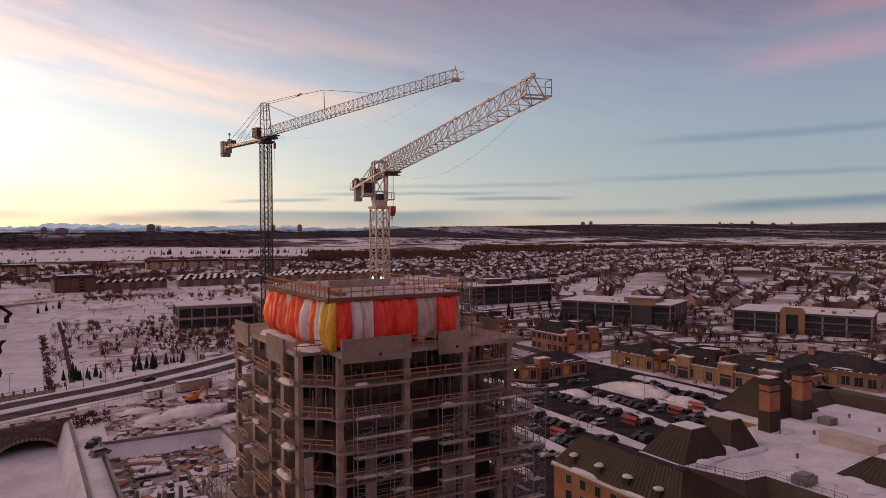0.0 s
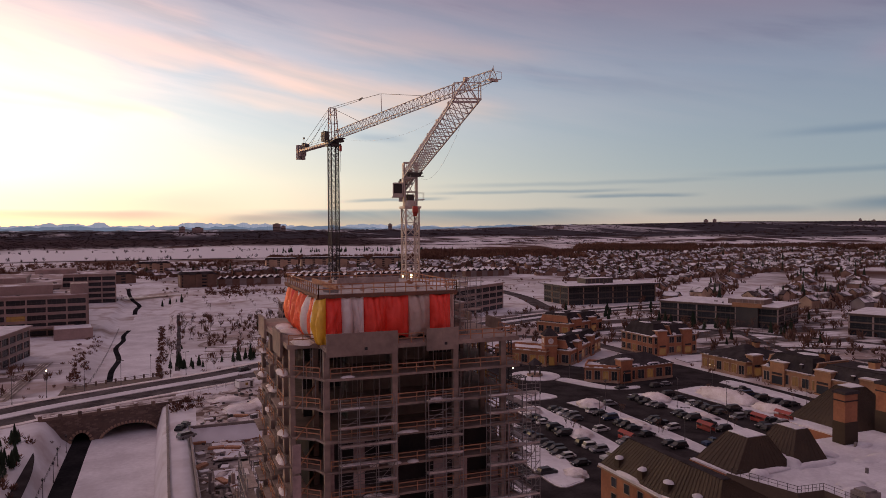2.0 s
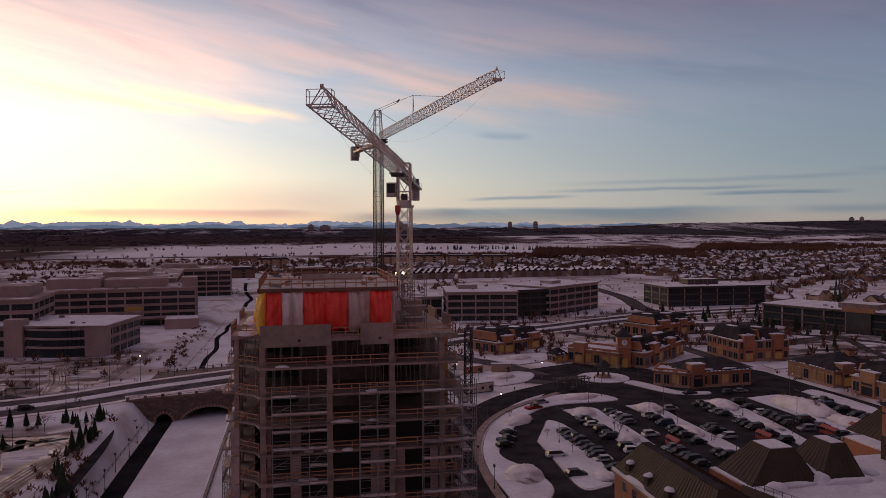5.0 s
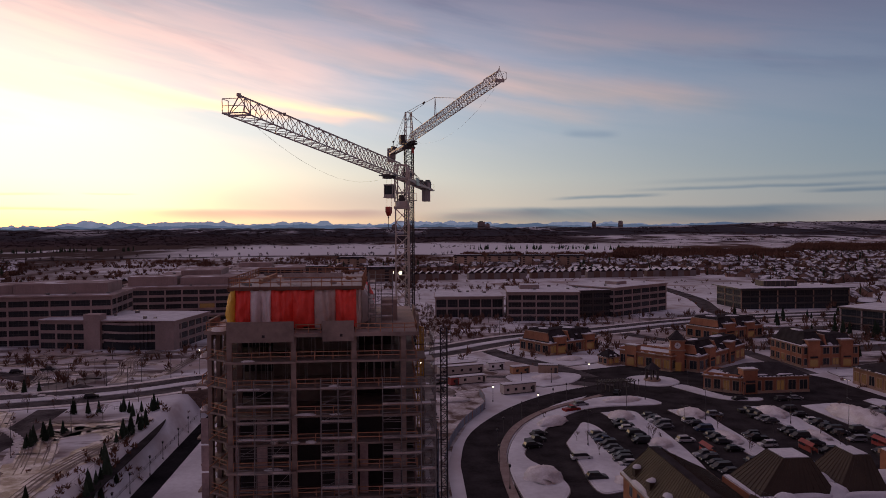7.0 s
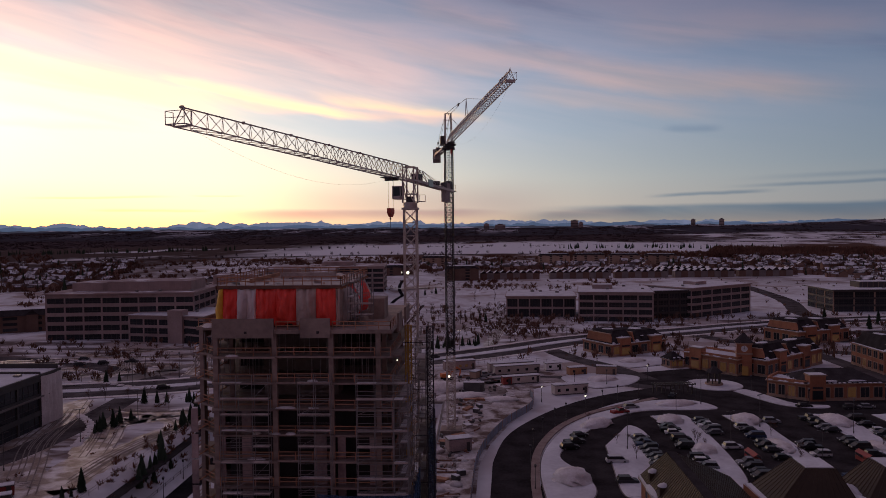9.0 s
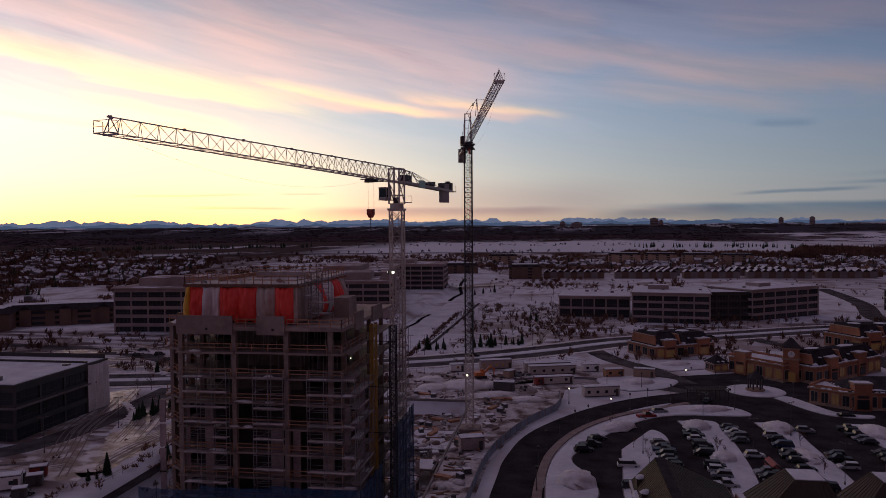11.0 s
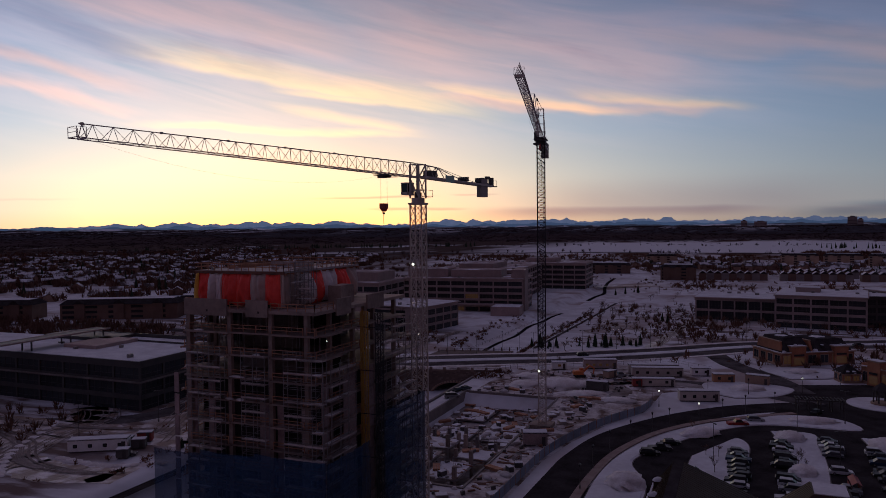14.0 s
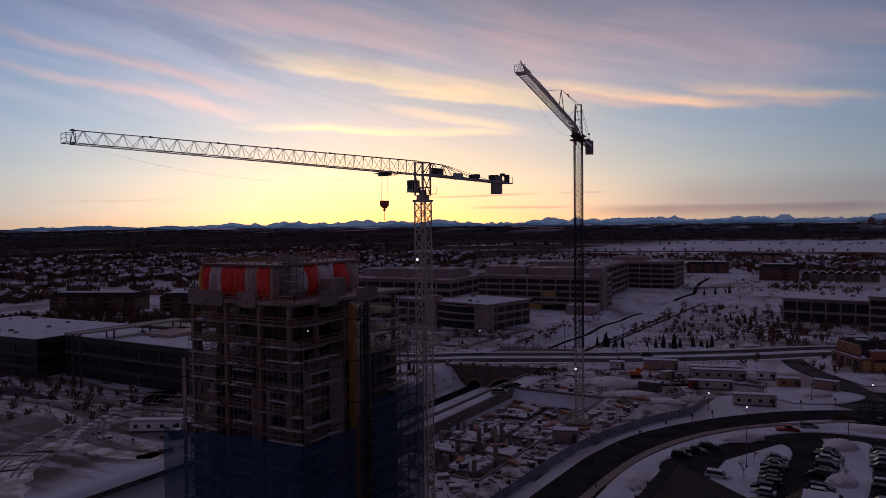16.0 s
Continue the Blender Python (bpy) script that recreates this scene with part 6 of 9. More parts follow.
office("office_block", "pale banded office wing beside the frozen channel", (-92, 605), 4, 68, 52, 22.0, 5, 7, over=0.8, attic=[(12, 40, 14, 40, 4.0)], band=0.36, cover=ROOF_GRAVEL, seed=11)
oK = office("office_block", "dark glass office with snowy roof and slatted screens", (-141, 147), 0, 75, 40, 14.6, 3, 7, wall=OFFICE_DARK, over=0.2, band=0.3, seed=13)
part("string_course", MB().box(-0.4, 75.4, -0.45, -0.2, 8.6, 9.1).box(75.2, 75.45, -0.4, 40, 8.6, 9.1), CONCRETE_OLD, oK, "pale string course round the dark facade")
part("roof_parapet", MB().box(0, 75, 38.6, 39.0, 15.2, 16.6).box(40, 75, 30, 30.4, 15.2, 15.9), OFFICE_DARK, oK)
part("wrapped_corner", cloth(MB(), lambda u: ((75.3, 30 + 10.5 * u), (1, 0), 0.3, 14.6), 20, 12, 0.5, 8), TARP_WHITE, oK, "pale sheeting over the corner", smooth=True)
office("office_block", "dark glass office wing under a long pale roof canopy", (-222, 132), 4, 78, 44, 14.0, 3, 6, wall=OFFICE_DARK, over=0.4, band=0.3, seed=14)
part("roof_canopy", MB().box(21.2, 27.0, -13, 33, 18.6, 18.95), OFFICE_DARK, oK, "long thin dark roof canopy with pale edges")
for q in ((27.0, 27.5, -13.2, 33.2), (20.7, 21.2, -13.2, 33.2)):
    part("canopy_fascia", MB().box(*q, 18.55, 19.05), OFFICE_STONE, oK, "pale metal canopy strip")
part("plant_room", MB().box(29, 44, 12, 30, 14.8, 16.4), OFFICE_STONE, oK, "low pale plant room beside the canopy")
for y in (2, 17, 31):
    for x in (22, 26.4):
        part("canopy_post", MB().box(x - 0.2, x + 0.2, y - 0.2, y + 0.2, 14.7, 18.6), OFFICE_DARK, oK)
for x in (22, 26.4):
    part("canopy_post", MB().box(x - 0.3, x + 0.3, -11.3, -10.7, 0, 18.6), OFFICE_DARK, oK)
part("upper_step", MB().box(2, 34, 26, 39, 14.6, 16.4), OFFICE_DARK, oK, "dark raised rear storey")


# ---- shops of the village ----
def shop(name, label, at, turn, w, d, h, roof="mansard", wall=STUCCO, bays=5, storeys=1, chimneys=(), gables=(), warm=0.22, seed=1, over=0.5, rise=2.6):
    """Ochre shop: plinth, walls, windows in frames, cornice, a charcoal roof with snow, parapet gables."""
    rnd = random.Random(seed)
    th = thing(name, label, "shop", (at[0], at[1], 0), turn, group="shops of the village")
    part("wall", MB().box(0, w, 0, d, 0, h), wall, th)
    part("plinth", MB().box(-0.12, w + 0.12, -0.12, d + 0.12, 0, 0.8), SANDSTONE, th, "sandstone plinth")
    part("cornice", MB().box(-0.45, w + 0.45, -0.45, d + 0.45, h - 0.35, h + 0.02), SANDSTONE, th, "projecting sandstone cornice")
    fh = h / storeys
    nd = max(2, round(bays * d / w))
    wf, seen = {}, faces(at, turn, w, d)
    for ok, (ax, a, b, fix, out, n) in zip(seen, (("x", 0, w, 0, -1, bays), ("x", 0, w, d, 1, bays), ("y", 0, d, 0, -1, nd), ("y", 0, d, w, 1, nd))):
        if not ok:
            continue
        step = (b - a) / n
        for f in range(storeys):
            for i in range(n):
                ww, wh = step * 0.66, min(fh * 0.60, 3.2)
                key = (ax, out)
                if key not in wf:
                    o1, o2 = (-0.12, 0.0) if out < 0 else (0.0, 0.12)
                    g1, g2 = (-0.06, -0.01) if out < 0 else (0.01, 0.06)

                    def bx(m_, s0, s1, q0, q1, z0, z1):
                        m_.box(s0, s1, q0, q1, z0, z1) if ax == "x" else m_.box(q0, q1, s0, s1, z0, z1)

                    made = []
                    for glass in (GLASS, GLASS_WARM):
                        fr = MB()
                        bx(fr, 0.05, ww - 0.05, g1, g2, 0.05, wh - 0.03)
                        for s0, s1, z0, z1 in ((-0.15, 0.05, -0.15, wh + 0.2), (ww - 0.05, ww + 0.15, -0.15, wh + 0.2), (0.05, ww - 0.05, wh - 0.03, wh + 0.2), (0.05, ww - 0.05, -0.15, 0.05), (ww / 2 - 0.05, ww / 2 + 0.05, 0.05, wh - 0.03)):
                            bx(fr, s0, s1, o1, o2, z0, z1)
                        me = fr.mesh("window", glass)
                        me.materials.append(SANDSTONE)
                        for p in me.polygons:
                            p.material_index = 0 if p.index < 6 else 1
                        made.append(me)
                    wf[key] = made
                s = a + i * step + step * 0.17
                z = f * fh + fh * (0.18 if storeys == 1 else 0.25)
                part("window", wf[key][1 if f == 0 and rnd.random() < warm else 0], None, th, at=(s, fix, z) if ax == "x" else (fix, s, z))
    snow_line = MB()
    for k in range(int(w / 1.6)):
        if rnd.random() < 0.72:
            snow_line.blob((1.0 + k * 1.6, -0.1, h - 0.02), (rnd.uniform(0.7, 1.1), 0.45, rnd.uniform(0.15, 0.35)), seed * 31 + k, 7, 2)
    for k in range(int(d / 1.6)):
        if rnd.random() < 0.6:
            snow_line.blob((-0.1, 1.0 + k * 1.6, h - 0.02), (0.45, rnd.uniform(0.7, 1.1), rnd.uniform(0.15, 0.3)), seed * 57 + k, 7, 2)
    part("snow_line", snow_line, SNOW_ROOF, th, "snow lying along the cornice", smooth=True, kind="stuff")
    if roof == "mansard":
        rise = max(rise + 1.2, 4.8)
        part("terrace_roof", MB().box(0.1, w - 0.1, 0.1, d - 0.1, h + 0.02, h + 0.10), SNOW_ROOF, th)
        cut = 0.42 if w > 18 else 0.8
        for k, (x0, x1, r_) in enumerate(((0.7, w * cut, rise), (w * cut + 1.2, w - 0.7, rise * 0.82))):
            if x1 - x0 < 4:
                continue
            e_ = min(2.2, (x1 - x0) * 0.3)
            q_ = min(2.8, d * 0.28)
            rf = part("roof", MB().frustum((x0, x1, 0.6, d - 0.6), h + 0.1, (x0 + e_, x1 - e_, 0.6 + q_, d - 0.6 - q_), h + r_), ROOF_DARK, th, "charcoal shingle mansard roof")
            part("roof_ridge", MB().box(x0 + e_ - 0.1, x1 - e_ + 0.1, 0.5 + q_, 0.75 + q_, h + r_, h + r_ + 0.22), ROOF_DARK, rf)
            part("roof_snow", MB().blob(((x0 + x1) / 2, d * 0.55, h + r_), ((x1 - x0) * 0.2, d * 0.14, 0.16), seed + k, 12, 3), SNOW_ROOF, rf, smooth=True)
            part("hip_snow", MB().blob((x0 + 0.9, 1.1, h + 0.1), (0.9, 1.3, rnd.uniform(0.5, 1.2)), seed + 40 + k, 9, 4), SNOW_ROOF, rf, smooth=True)
            for i in range(max(1, int((x1 - x0) / 7))):
                x = x0 + (x1 - x0) * (i + 0.5) / max(1, int((x1 - x0) / 7))
                dm = part("dormer", MB().box(x - 0.6, x + 0.6, 0.9, 2.4, h + r_ * 0.25, h + r_ * 0.55), ROOF_DARK, rf)
                part("dormer_snow", MB().blob((x, 1.4, h + r_ * 0.55), (0.7, 0.7, 0.3), seed + 9 * i, 8, 3), SNOW_ROOF, dm, smooth=True)
        for x in ((w * cut + 0.1, 0.9) if w > 24 else (w * cut + 0.1,)):
            e = part("parapet_end", MB().add([(x + u, y, z) for u in (0, 0.8) for y, z in ((1.0, h + 0.1), (d - 1.0, h + 0.1), (d - 2.6, h + rise * 0.78), (2.6, h + rise * 0.78))], [(3, 2, 1, 0), (4, 5, 6, 7), (0, 1, 5, 4), (1, 2, 6, 5), (2, 3, 7, 6), (3, 0, 4, 7)]), wall, th, "raised stucco end wall between the roofs")
            part("coping", MB().box(x - 0.12, x + 0.92, 2.5, d - 2.5, h + rise * 0.78, h + rise * 0.78 + 0.2), SANDSTONE, e)
    elif roof == "hip":
        k = min(w, d) / 2 - 0.4
        rf = part("roof", MB().frustum((-over, w + over, -over, d + over), h, (k, w - k, k, d - k), h + rise), ROOF_DARK, th, "charcoal shingle hip roof")
        for i in range(2):
            x = w * (0.3 + 0.35 * i)
            part("roof_snow", MB().blob((x, -over + 0.9, h + 0.5), (w * 0.12, 0.7, 0.4), seed + i, 9, 3), SNOW_ROOF, rf, smooth=True)
    else:
        rf = part("roof", MB().box(0.4, w - 0.4, 0.4, d - 0.4, h, h + 0.1), SNOW_ROOF, th)
        part("parapet", MB().box(0, w, 0, 0.4, h, h + 0.9).box(0, w, d - 0.4, d, h, h + 0.9).box(0, 0.4, 0.4, d - 0.4, h, h + 0.9).box(w - 0.4, w, 0.4, d - 0.4, h, h + 0.9), wall, th)
    for x, y, s, top in chimneys:
        c = part("chimney", MB().box(x, x + s, y, y + s, h, top).box(x - 0.15, x + s + 0.15, y - 0.15, y + s + 0.15, top - 0.5, top - 0.2), wall, th)
        part("chimney_cap", MB().box(x - 0.1, x + s + 0.1, y - 0.1, y + s + 0.1, top, top + 0.25), ROOF_DARK, c)
    for x0, x1, top in gables:
        g = part("gable_front", MB().box(x0, x1, -0.7, 2.6, 0, top), wall, th, "raised stucco gable front")
        part("gable_cornice", MB().box(x0 - 0.3, x1 + 0.3, -1.0, 2.9, top, top + 0.4), SANDSTONE, g)
        part("snow_cap", MB().box(x0 - 0.1, x1 + 0.1, -0.8, 2.7, top + 0.4, top + 0.52), SNOW_ROOF, g)
        part("shop_window", MB().box(x0 + 0.8, x1 - 0.8, -0.78, -0.7, 0.6, min(3.4, top - 1.5)), GLASS_WARM if rnd.random() < 0.6 else GLASS, g)
        part("sign_board", MB().box(x0 + 0.9, x1 - 0.9, -0.86, -0.7, 3.9, 4.6), ROOF_DARK, g, "plain dark sign board")
    return th


shop("restaurant", "ochre restaurant with charcoal mansard roof and lit windows", (116, 287), 31, 31, 19, 5.2, bays=6, gables=[(4, 10, 7.4), (22, 28, 7.0)], rise=4.0, seed=21)
shop("shop_building", "ochre shop wing with stone trim and parapet roof", (140, 265), -52, 23, 12, 6.2, roof="flat", bays=6, gables=[(3, 8, 8.2)], seed=22)
shop("shop_building", "ochre shop wing with charcoal mansard and gables", (164, 244.5), 40, 42, 13, 6.2, bays=9, gables=[(8, 13, 8.4), (26, 31, 8.4)], seed=23)
ct = thing("clock_tower", "ochre clock tower with pale dial and charcoal cap", "clock tower", (158, 251, 0), -15)
part("shaft", MB().box(-2.6, 2.6, -2.6, 2.6, 0, 11.6), STUCCO, ct)
part("cornice", MB().box(-3.0, 3.0, -3.0, 3.0, 7.8, 8.3).box(-3.0, 3.0, -3.0, 3.0, 11.6, 12.1), SANDSTONE, ct)
part("cap_roof", MB().frustum((-3.1, 3.1, -3.1, 3.1), 12.1, (-0.3, 0.3, -0.3, 0.3), 15.4), ROOF_DARK, ct)
for i in range(4):
    dl = part("dial", MB().cyl((0, -2.66, 9.9), (0, -2.6, 9.9), 1.15, 20), WHITE_PAINT, ct, at=pose(0, 0, 0, 0, 0, 90 * i))
    part("pointer", MB().box(-0.06, 0.06, -2.7, -2.67, 9.9, 10.8).box(-0.55, 0.06, -2.7, -2.67, 9.84, 9.96), DARK, dl)
part("entrance", MB().box(-1.4, 1.4, -2.75, -2.6, 0, 3.4), GLASS_WARM, ct)
shop("shop_building", "ochre chamfered shop front with snowy flat roof", (153, 216.5), -38, 12, 11, 5.4, roof="flat", bays=4, seed=24)
shop("shop_building", "ochre shop with charcoal hip roof and side tower", (162, 209), 3, 25, 14, 5.6, roof="hip", bays=6, gables=[(1, 6, 8.0)], rise=3.4, seed=25)
shop("shop_building", "ochre shop with charcoal mansard beside the main road", (206, 315), 26, 33, 20, 6.2, bays=7, gables=[(4, 11, 8.0), (20, 26, 7.6)], seed=26)
shop("shop_building", "two-storey ochre building with charcoal mansard roof", (208, 249), 2, 24, 22, 8.6, bays=6, storeys=2, gables=[(2, 7, 10.6), (16, 21, 10.6)], chimneys=[(9, 8, 2.2, 13.0)], seed=27)
shop("shop_building", "buff shop with lit windows and charcoal hip roof", (211, 199), 3, 24, 22, 6.0, roof="hip", wall=STUCCO_BUFF, bays=6, gables=[(3, 8, 7.8)], chimneys=[(14, 8, 2.0, 11.0)], rise=4.0, warm=0.4, seed=28)
shop("shop_building", "long buff shop row with stone columns and lit windows", (212, 192), -87, 48, 20, 6.0, wall=STUCCO_BUFF, bays=12, gables=[(4, 10, 8.0), (22, 28, 8.0), (38, 44, 8.0)], chimneys=[(16, 9, 2.4, 12.0), (34, 9, 2.4, 12.0)], warm=0.4, rise=3.6, seed=29)
shop("shop_building", "buff shop with charcoal roof behind the shop row", (244, 168), -80, 34, 18, 6.0, roof="hip", wall=STUCCO_BUFF, bays=8, chimneys=[(8, 6, 2.2, 11.5)], rise=4.4, seed=30)
shop("shop_building", "small ochre pavilion with charcoal hip roof", (134, 262), 20, 6, 6, 3.4, roof="hip", bays=2, rise=2.6, seed=31)
gz = thing("gazebo", "dark timber gazebo on the roundabout island", "gazebo", (141, 232, 0.4))
for a in range(6):
    x, y = 2.2 * math.cos(a * math.pi / 3), 2.2 * math.sin(a * math.pi / 3)
    part("post", MB().box(x - 0.2, x + 0.2, y - 0.2, y + 0.2, 0, 4.2), OFFICE_DARK, gz)
part("roof", MB().cyl((0, 0, 4.2), (0, 0, 6.4), 3.0, 6, 0.3), ROOF_DARK, gz)
part("base", MB().cyl((0, 0, 0), (0, 0, 0.5), 3.0, 12), SANDSTONE, gz)


# ---- hotel with brown metal roofs, beside the car park ----
HO = (88.0, 62.0, 0.0)
hotel = thing("hotel", "ochre hotel with brown standing-seam roofs and snowy flat roof", "hotel", HO)


def seams(parent, a, b, c, d_, n):
    """Standing seams as ribs on a roof slope: from the edge a-b up to the edge d-c."""
    a, b, c, d_ = (Vector(v) for v in (a, b, c, d_))
    nrm = (b - a).cross(d_ - a).normalized() * 0.03
    for i in range(n + 1):
        t = i / n
        part("seam", MB(HO).beam(a.lerp(b, t) + nrm, d_.lerp(c, t) + nrm, 0.07, 0.07), ROOF_SEAM, parent)


def slope_block(base, z0, top, z1, label, snow=True, step=1.15):
    rf = part("roof", MB(HO).frustum(base, z0, top, z1), ROOF_SEAM, hotel, label)
    x0, x1, y0, y1 = base
    u0, u1, v0, v1 = top
    seams(rf, (x0, y1, z0), (x0, y0, z0), (u0, v0, z1), (u0, v1, z1), max(2, int((y1 - y0) / step)))
    seams(rf, (x0, y0, z0), (x1, y0, z0), (u1, v0, z1), (u0, v0, z1), max(2, int((x1 - x0) / step)))
    seams(rf, (x1, y1, z0), (x0, y1, z0), (u0, v1, z1), (u1, v1, z1), max(2, int((x1 - x0) / step)))
    if snow and u1 - u0 > 1.5:
        part("roof_snow", MB(HO).box(u0 + 0.2, u1 - 0.2, v0 + 0.2, v1 - 0.2, z1, z1 + 0.12), SNOW_ROOF, rf)
    return rf


part("west_wing_wall", MB(HO).box(88.4, 104.0, 77.6, 108.6, 0, 10.0), STUCCO, hotel)
part("eave_band", MB(HO).box(87.9, 104.5, 77.3, 109.1, 10.0, 10.3), SANDSTONE, hotel)
wing = part("roof", MB(HO).frustum((88.0, 104.4, 77.4, 109.0), 10.3, (91.9, 93.3, 80.2, 104.6), 16.2), ROOF_SEAM, hotel, "brown standing-seam roof with a narrow ridge")
part("ridge_cap", MB(HO).box(91.8, 93.4, 80.1, 104.7, 16.2, 16.32), ROOF_DARK, wing)
seams(wing, (88.0, 109.0, 10.3), (88.0, 77.4, 10.3), (91.9, 80.2, 16.2), (91.9, 104.6, 16.2), 34)
seams(wing, (104.4, 109.0, 10.3), (88.0, 109.0, 10.3), (91.9, 104.6, 16.2), (93.3, 104.6, 16.2), 16)
seams(wing, (88.0, 77.4, 10.3), (104.4, 77.4, 10.3), (93.3, 80.2, 16.2), (91.9, 80.2, 16.2), 14)
seams(wing, (104.4, 77.4, 10.3), (104.4, 109.0, 10.3), (93.3, 104.6, 16.2), (93.3, 80.2, 16.2), 30)
low = part("low_roof", MB(HO).prism([(89.0, 62.0), (111.0, 62.0), (111.0, 79.0), (104.2, 79.0), (104.2, 77.2), (89.0, 77.2)], 0, 7.4), STUCCO, hotel, "lower wing under a snowy terrace")
part("low_roof_snow", MB(HO).prism([(89.3, 62.3), (107.0, 62.3), (107.0, 75.0), (100.0, 75.0), (99.0, 77.0), (89.3, 77.0)], 7.4, 7.55), SNOW_ROOF, low)
part("mansard_south", MB(HO).add([(104.7, 93.2, 11.6), (108.3, 81.0, 11.6), (113.5, 80.5, 11.6), (113.5, 62.0, 11.6), (101.0, 91.6, 7.4), (104.6, 77.0, 7.4), (109.6, 76.4, 7.4), (109.6, 62.0, 7.4), (113.5, 62.0, 7.4)],
                                 [(4, 5, 1, 0), (5, 6, 2, 1), (6, 7, 3, 2), (7, 8, 3)]), ROOF_SEAM, hotel, "brown metal slope below the snowy flat roof")
part("eave_snow", MB(HO).box(87.95, 88.75, 77.6, 108.9, 10.3, 10.75).blob((88.6, 100, 10.4), (0.9, 5, 0.9), 3, 9, 3).blob((88.6, 86, 10.4), (0.8, 6, 0.7), 4, 9, 3).box(88.8, 103.4, 108.2, 109.0, 10.3, 10.7), SNOW_ROOF, wing, "thick snow along the eaves")
for y in (104.0, 97.0, 90.0, 83.0):
    dm = part("roof_vent", MB(HO).box(88.7, 90.2, y - 0.75, y + 0.75, 10.9, 12.9), ROOF_SEAM, wing)
    part("vent_snow", MB(HO).blob((89.4, y, 12.9), (0.95, 0.95, 0.5), int(y), 9, 3), SNOW_ROOF, dm, smooth=True)
hwin = MB().box(-0.05, 0.0, 0, 1.5, 0, 1.7).mesh("window", GLASS)
hfr = MB().box(-0.1, 0.0, -0.14, 0.0, -0.14, 1.84).box(-0.1, 0.0, 1.5, 1.64, -0.14, 1.84).box(-0.1, 0, 0, 1.5, 1.7, 1.84).box(-0.14, 0, 0, 1.5, -0.14, 0).mesh("window_frame", SANDSTONE)
for i in range(7):
    for z in (1.4, 4.6, 7.6):
        wd = part("window", hwin, None, hotel, at=(88.4 - HO[0], 79.6 + 4.0 * i - HO[1], z))
        part("window_frame", hfr, None, wd)
part("main_wall", MB(HO).prism([(184.0, 62.0), (184.0, 115.0), (143.0, 115.0), (143.0, 103.0), (104.5, 103.0), (104.7, 93.0), (108.2, 80.9), (113.4, 80.4), (113.4, 62.0)], 0, 11.2), STUCCO, hotel)
part("north_cornice", MB(HO).box(142.8, 184.3, 114.8, 115.4, 10.4, 11.2), SANDSTONE, hotel)
flat_roof = part("flat_roof", MB(HO).prism([(183.8, 62.2), (183.8, 114.8), (143.2, 114.8), (143.2, 102.8), (104.6, 102.8), (104.9, 93.1), (108.4, 81.1), (113.6, 80.6), (113.6, 62.2)], 11.2, 11.5), SNOW_ROOF, hotel, "wide flat roof under clean snow")
slope_block((105.6, 118.8, 92.0, 102.7), 11.4, (111.4, 116.2, 95.2, 100.6), 16.6, "brown standing-seam hip roof with snowy top")
slope_block((119.4, 128.2, 92.4, 102.8), 11.4, (124.6, 127.6, 96.4, 101.4), 16.4, "brown standing-seam hip roof")
slope_block((147.5, 166.0, 103.2, 119.5), 11.4, (154.6, 159.0, 109.0, 113.0), 19.4, "steep brown standing-seam hip roof")
slope_block((125.5, 141.0, 63.5, 75.0), 11.4, (130.0, 136.5, 67.0, 71.0), 15.0, "brown standing-seam hip roof")
part("mansard_north", MB(HO).frustum((168.0, 184.0, 104.5, 115.5), 10.8, (168.5, 184.0, 109.0, 113.5), 14.2), ROOF_SEAM, hotel, "brown mansard along the car park side")
part("mansard_east", MB(HO).frustum((176.0, 185.0, 70.0, 115.0), 10.8, (178.5, 182.5, 72.0, 113.0), 14.2), ROOF_SEAM, hotel)
for x, y in ((138.9, 97.6), (154.4, 100.2)):
    c = part("chimney", MB(HO).box(x, x + 3.5, y, y + 2.7, 16.0, 21.7), STUCCO, hotel, "ochre chimney with dark banded cap")
    part("chimney_base", MB(HO).box(x - 0.1, x + 3.6, y - 0.1, y + 2.8, 11.4, 16.0), ROOF_SEAM, c)
    part("chimney_band", MB(HO).box(x - 0.12, x + 3.62, y - 0.12, y + 2.82, 20.2, 20.45), ROOF_DARK, c)
    part("chimney_cap", MB(HO).box(x - 0.25, x + 3.75, y - 0.25, y + 2.95, 21.7, 22.3), ROOF_DARK, c)
for k, (x, y, rx, ry, h) in enumerate(((119.2, 93, 1.6, 3.0, 1.4), (119.6, 97, 1.2, 3.4, 1.7), (109.0, 90, 2.2, 1.6, 1.3), (130.5, 95, 1.8, 2.6, 0.8), (118, 78, 3.4, 1.4, 0.9), (142, 96, 2.4, 1.2, 0.7), (123, 90.6, 5, 1.2, 0.8), (113, 91, 5, 1.0, 0.7))):
    part("snow_drift", MB(HO).blob((x, y, 11.45), (rx, ry, h), 60 + k, 12, 4), SNOW_ROOF, flat_roof, smooth=True)
part("long_unit", MB(HO).box(141.2, 145.0, 76.0, 88.0, 11.5, 13.8).box(141.0, 145.2, 75.8, 88.2, 13.8, 13.95), SITE_BOX, hotel, "long pale roof plant unit")
part("roof_unit", MB(HO).box(114.4, 117.8, 73.4, 76.2, 11.5, 13.0).box(114.8, 117.2, 73.7, 75.9, 13.0, 13.35), GALV, hotel)
part("roof_unit", MB(HO).box(155.0, 158.0, 94.0, 97.0, 11.5, 13.0), GALV, hotel)
for x, y in ((140, 96), (146, 92), (160, 86), (166, 96), (172, 90), (168, 80), (128, 84)):
    part("roof_vent", MB(HO).cyl((x, y, 11.5), (x, y, 12.4), 0.3, 8), GALV, hotel)
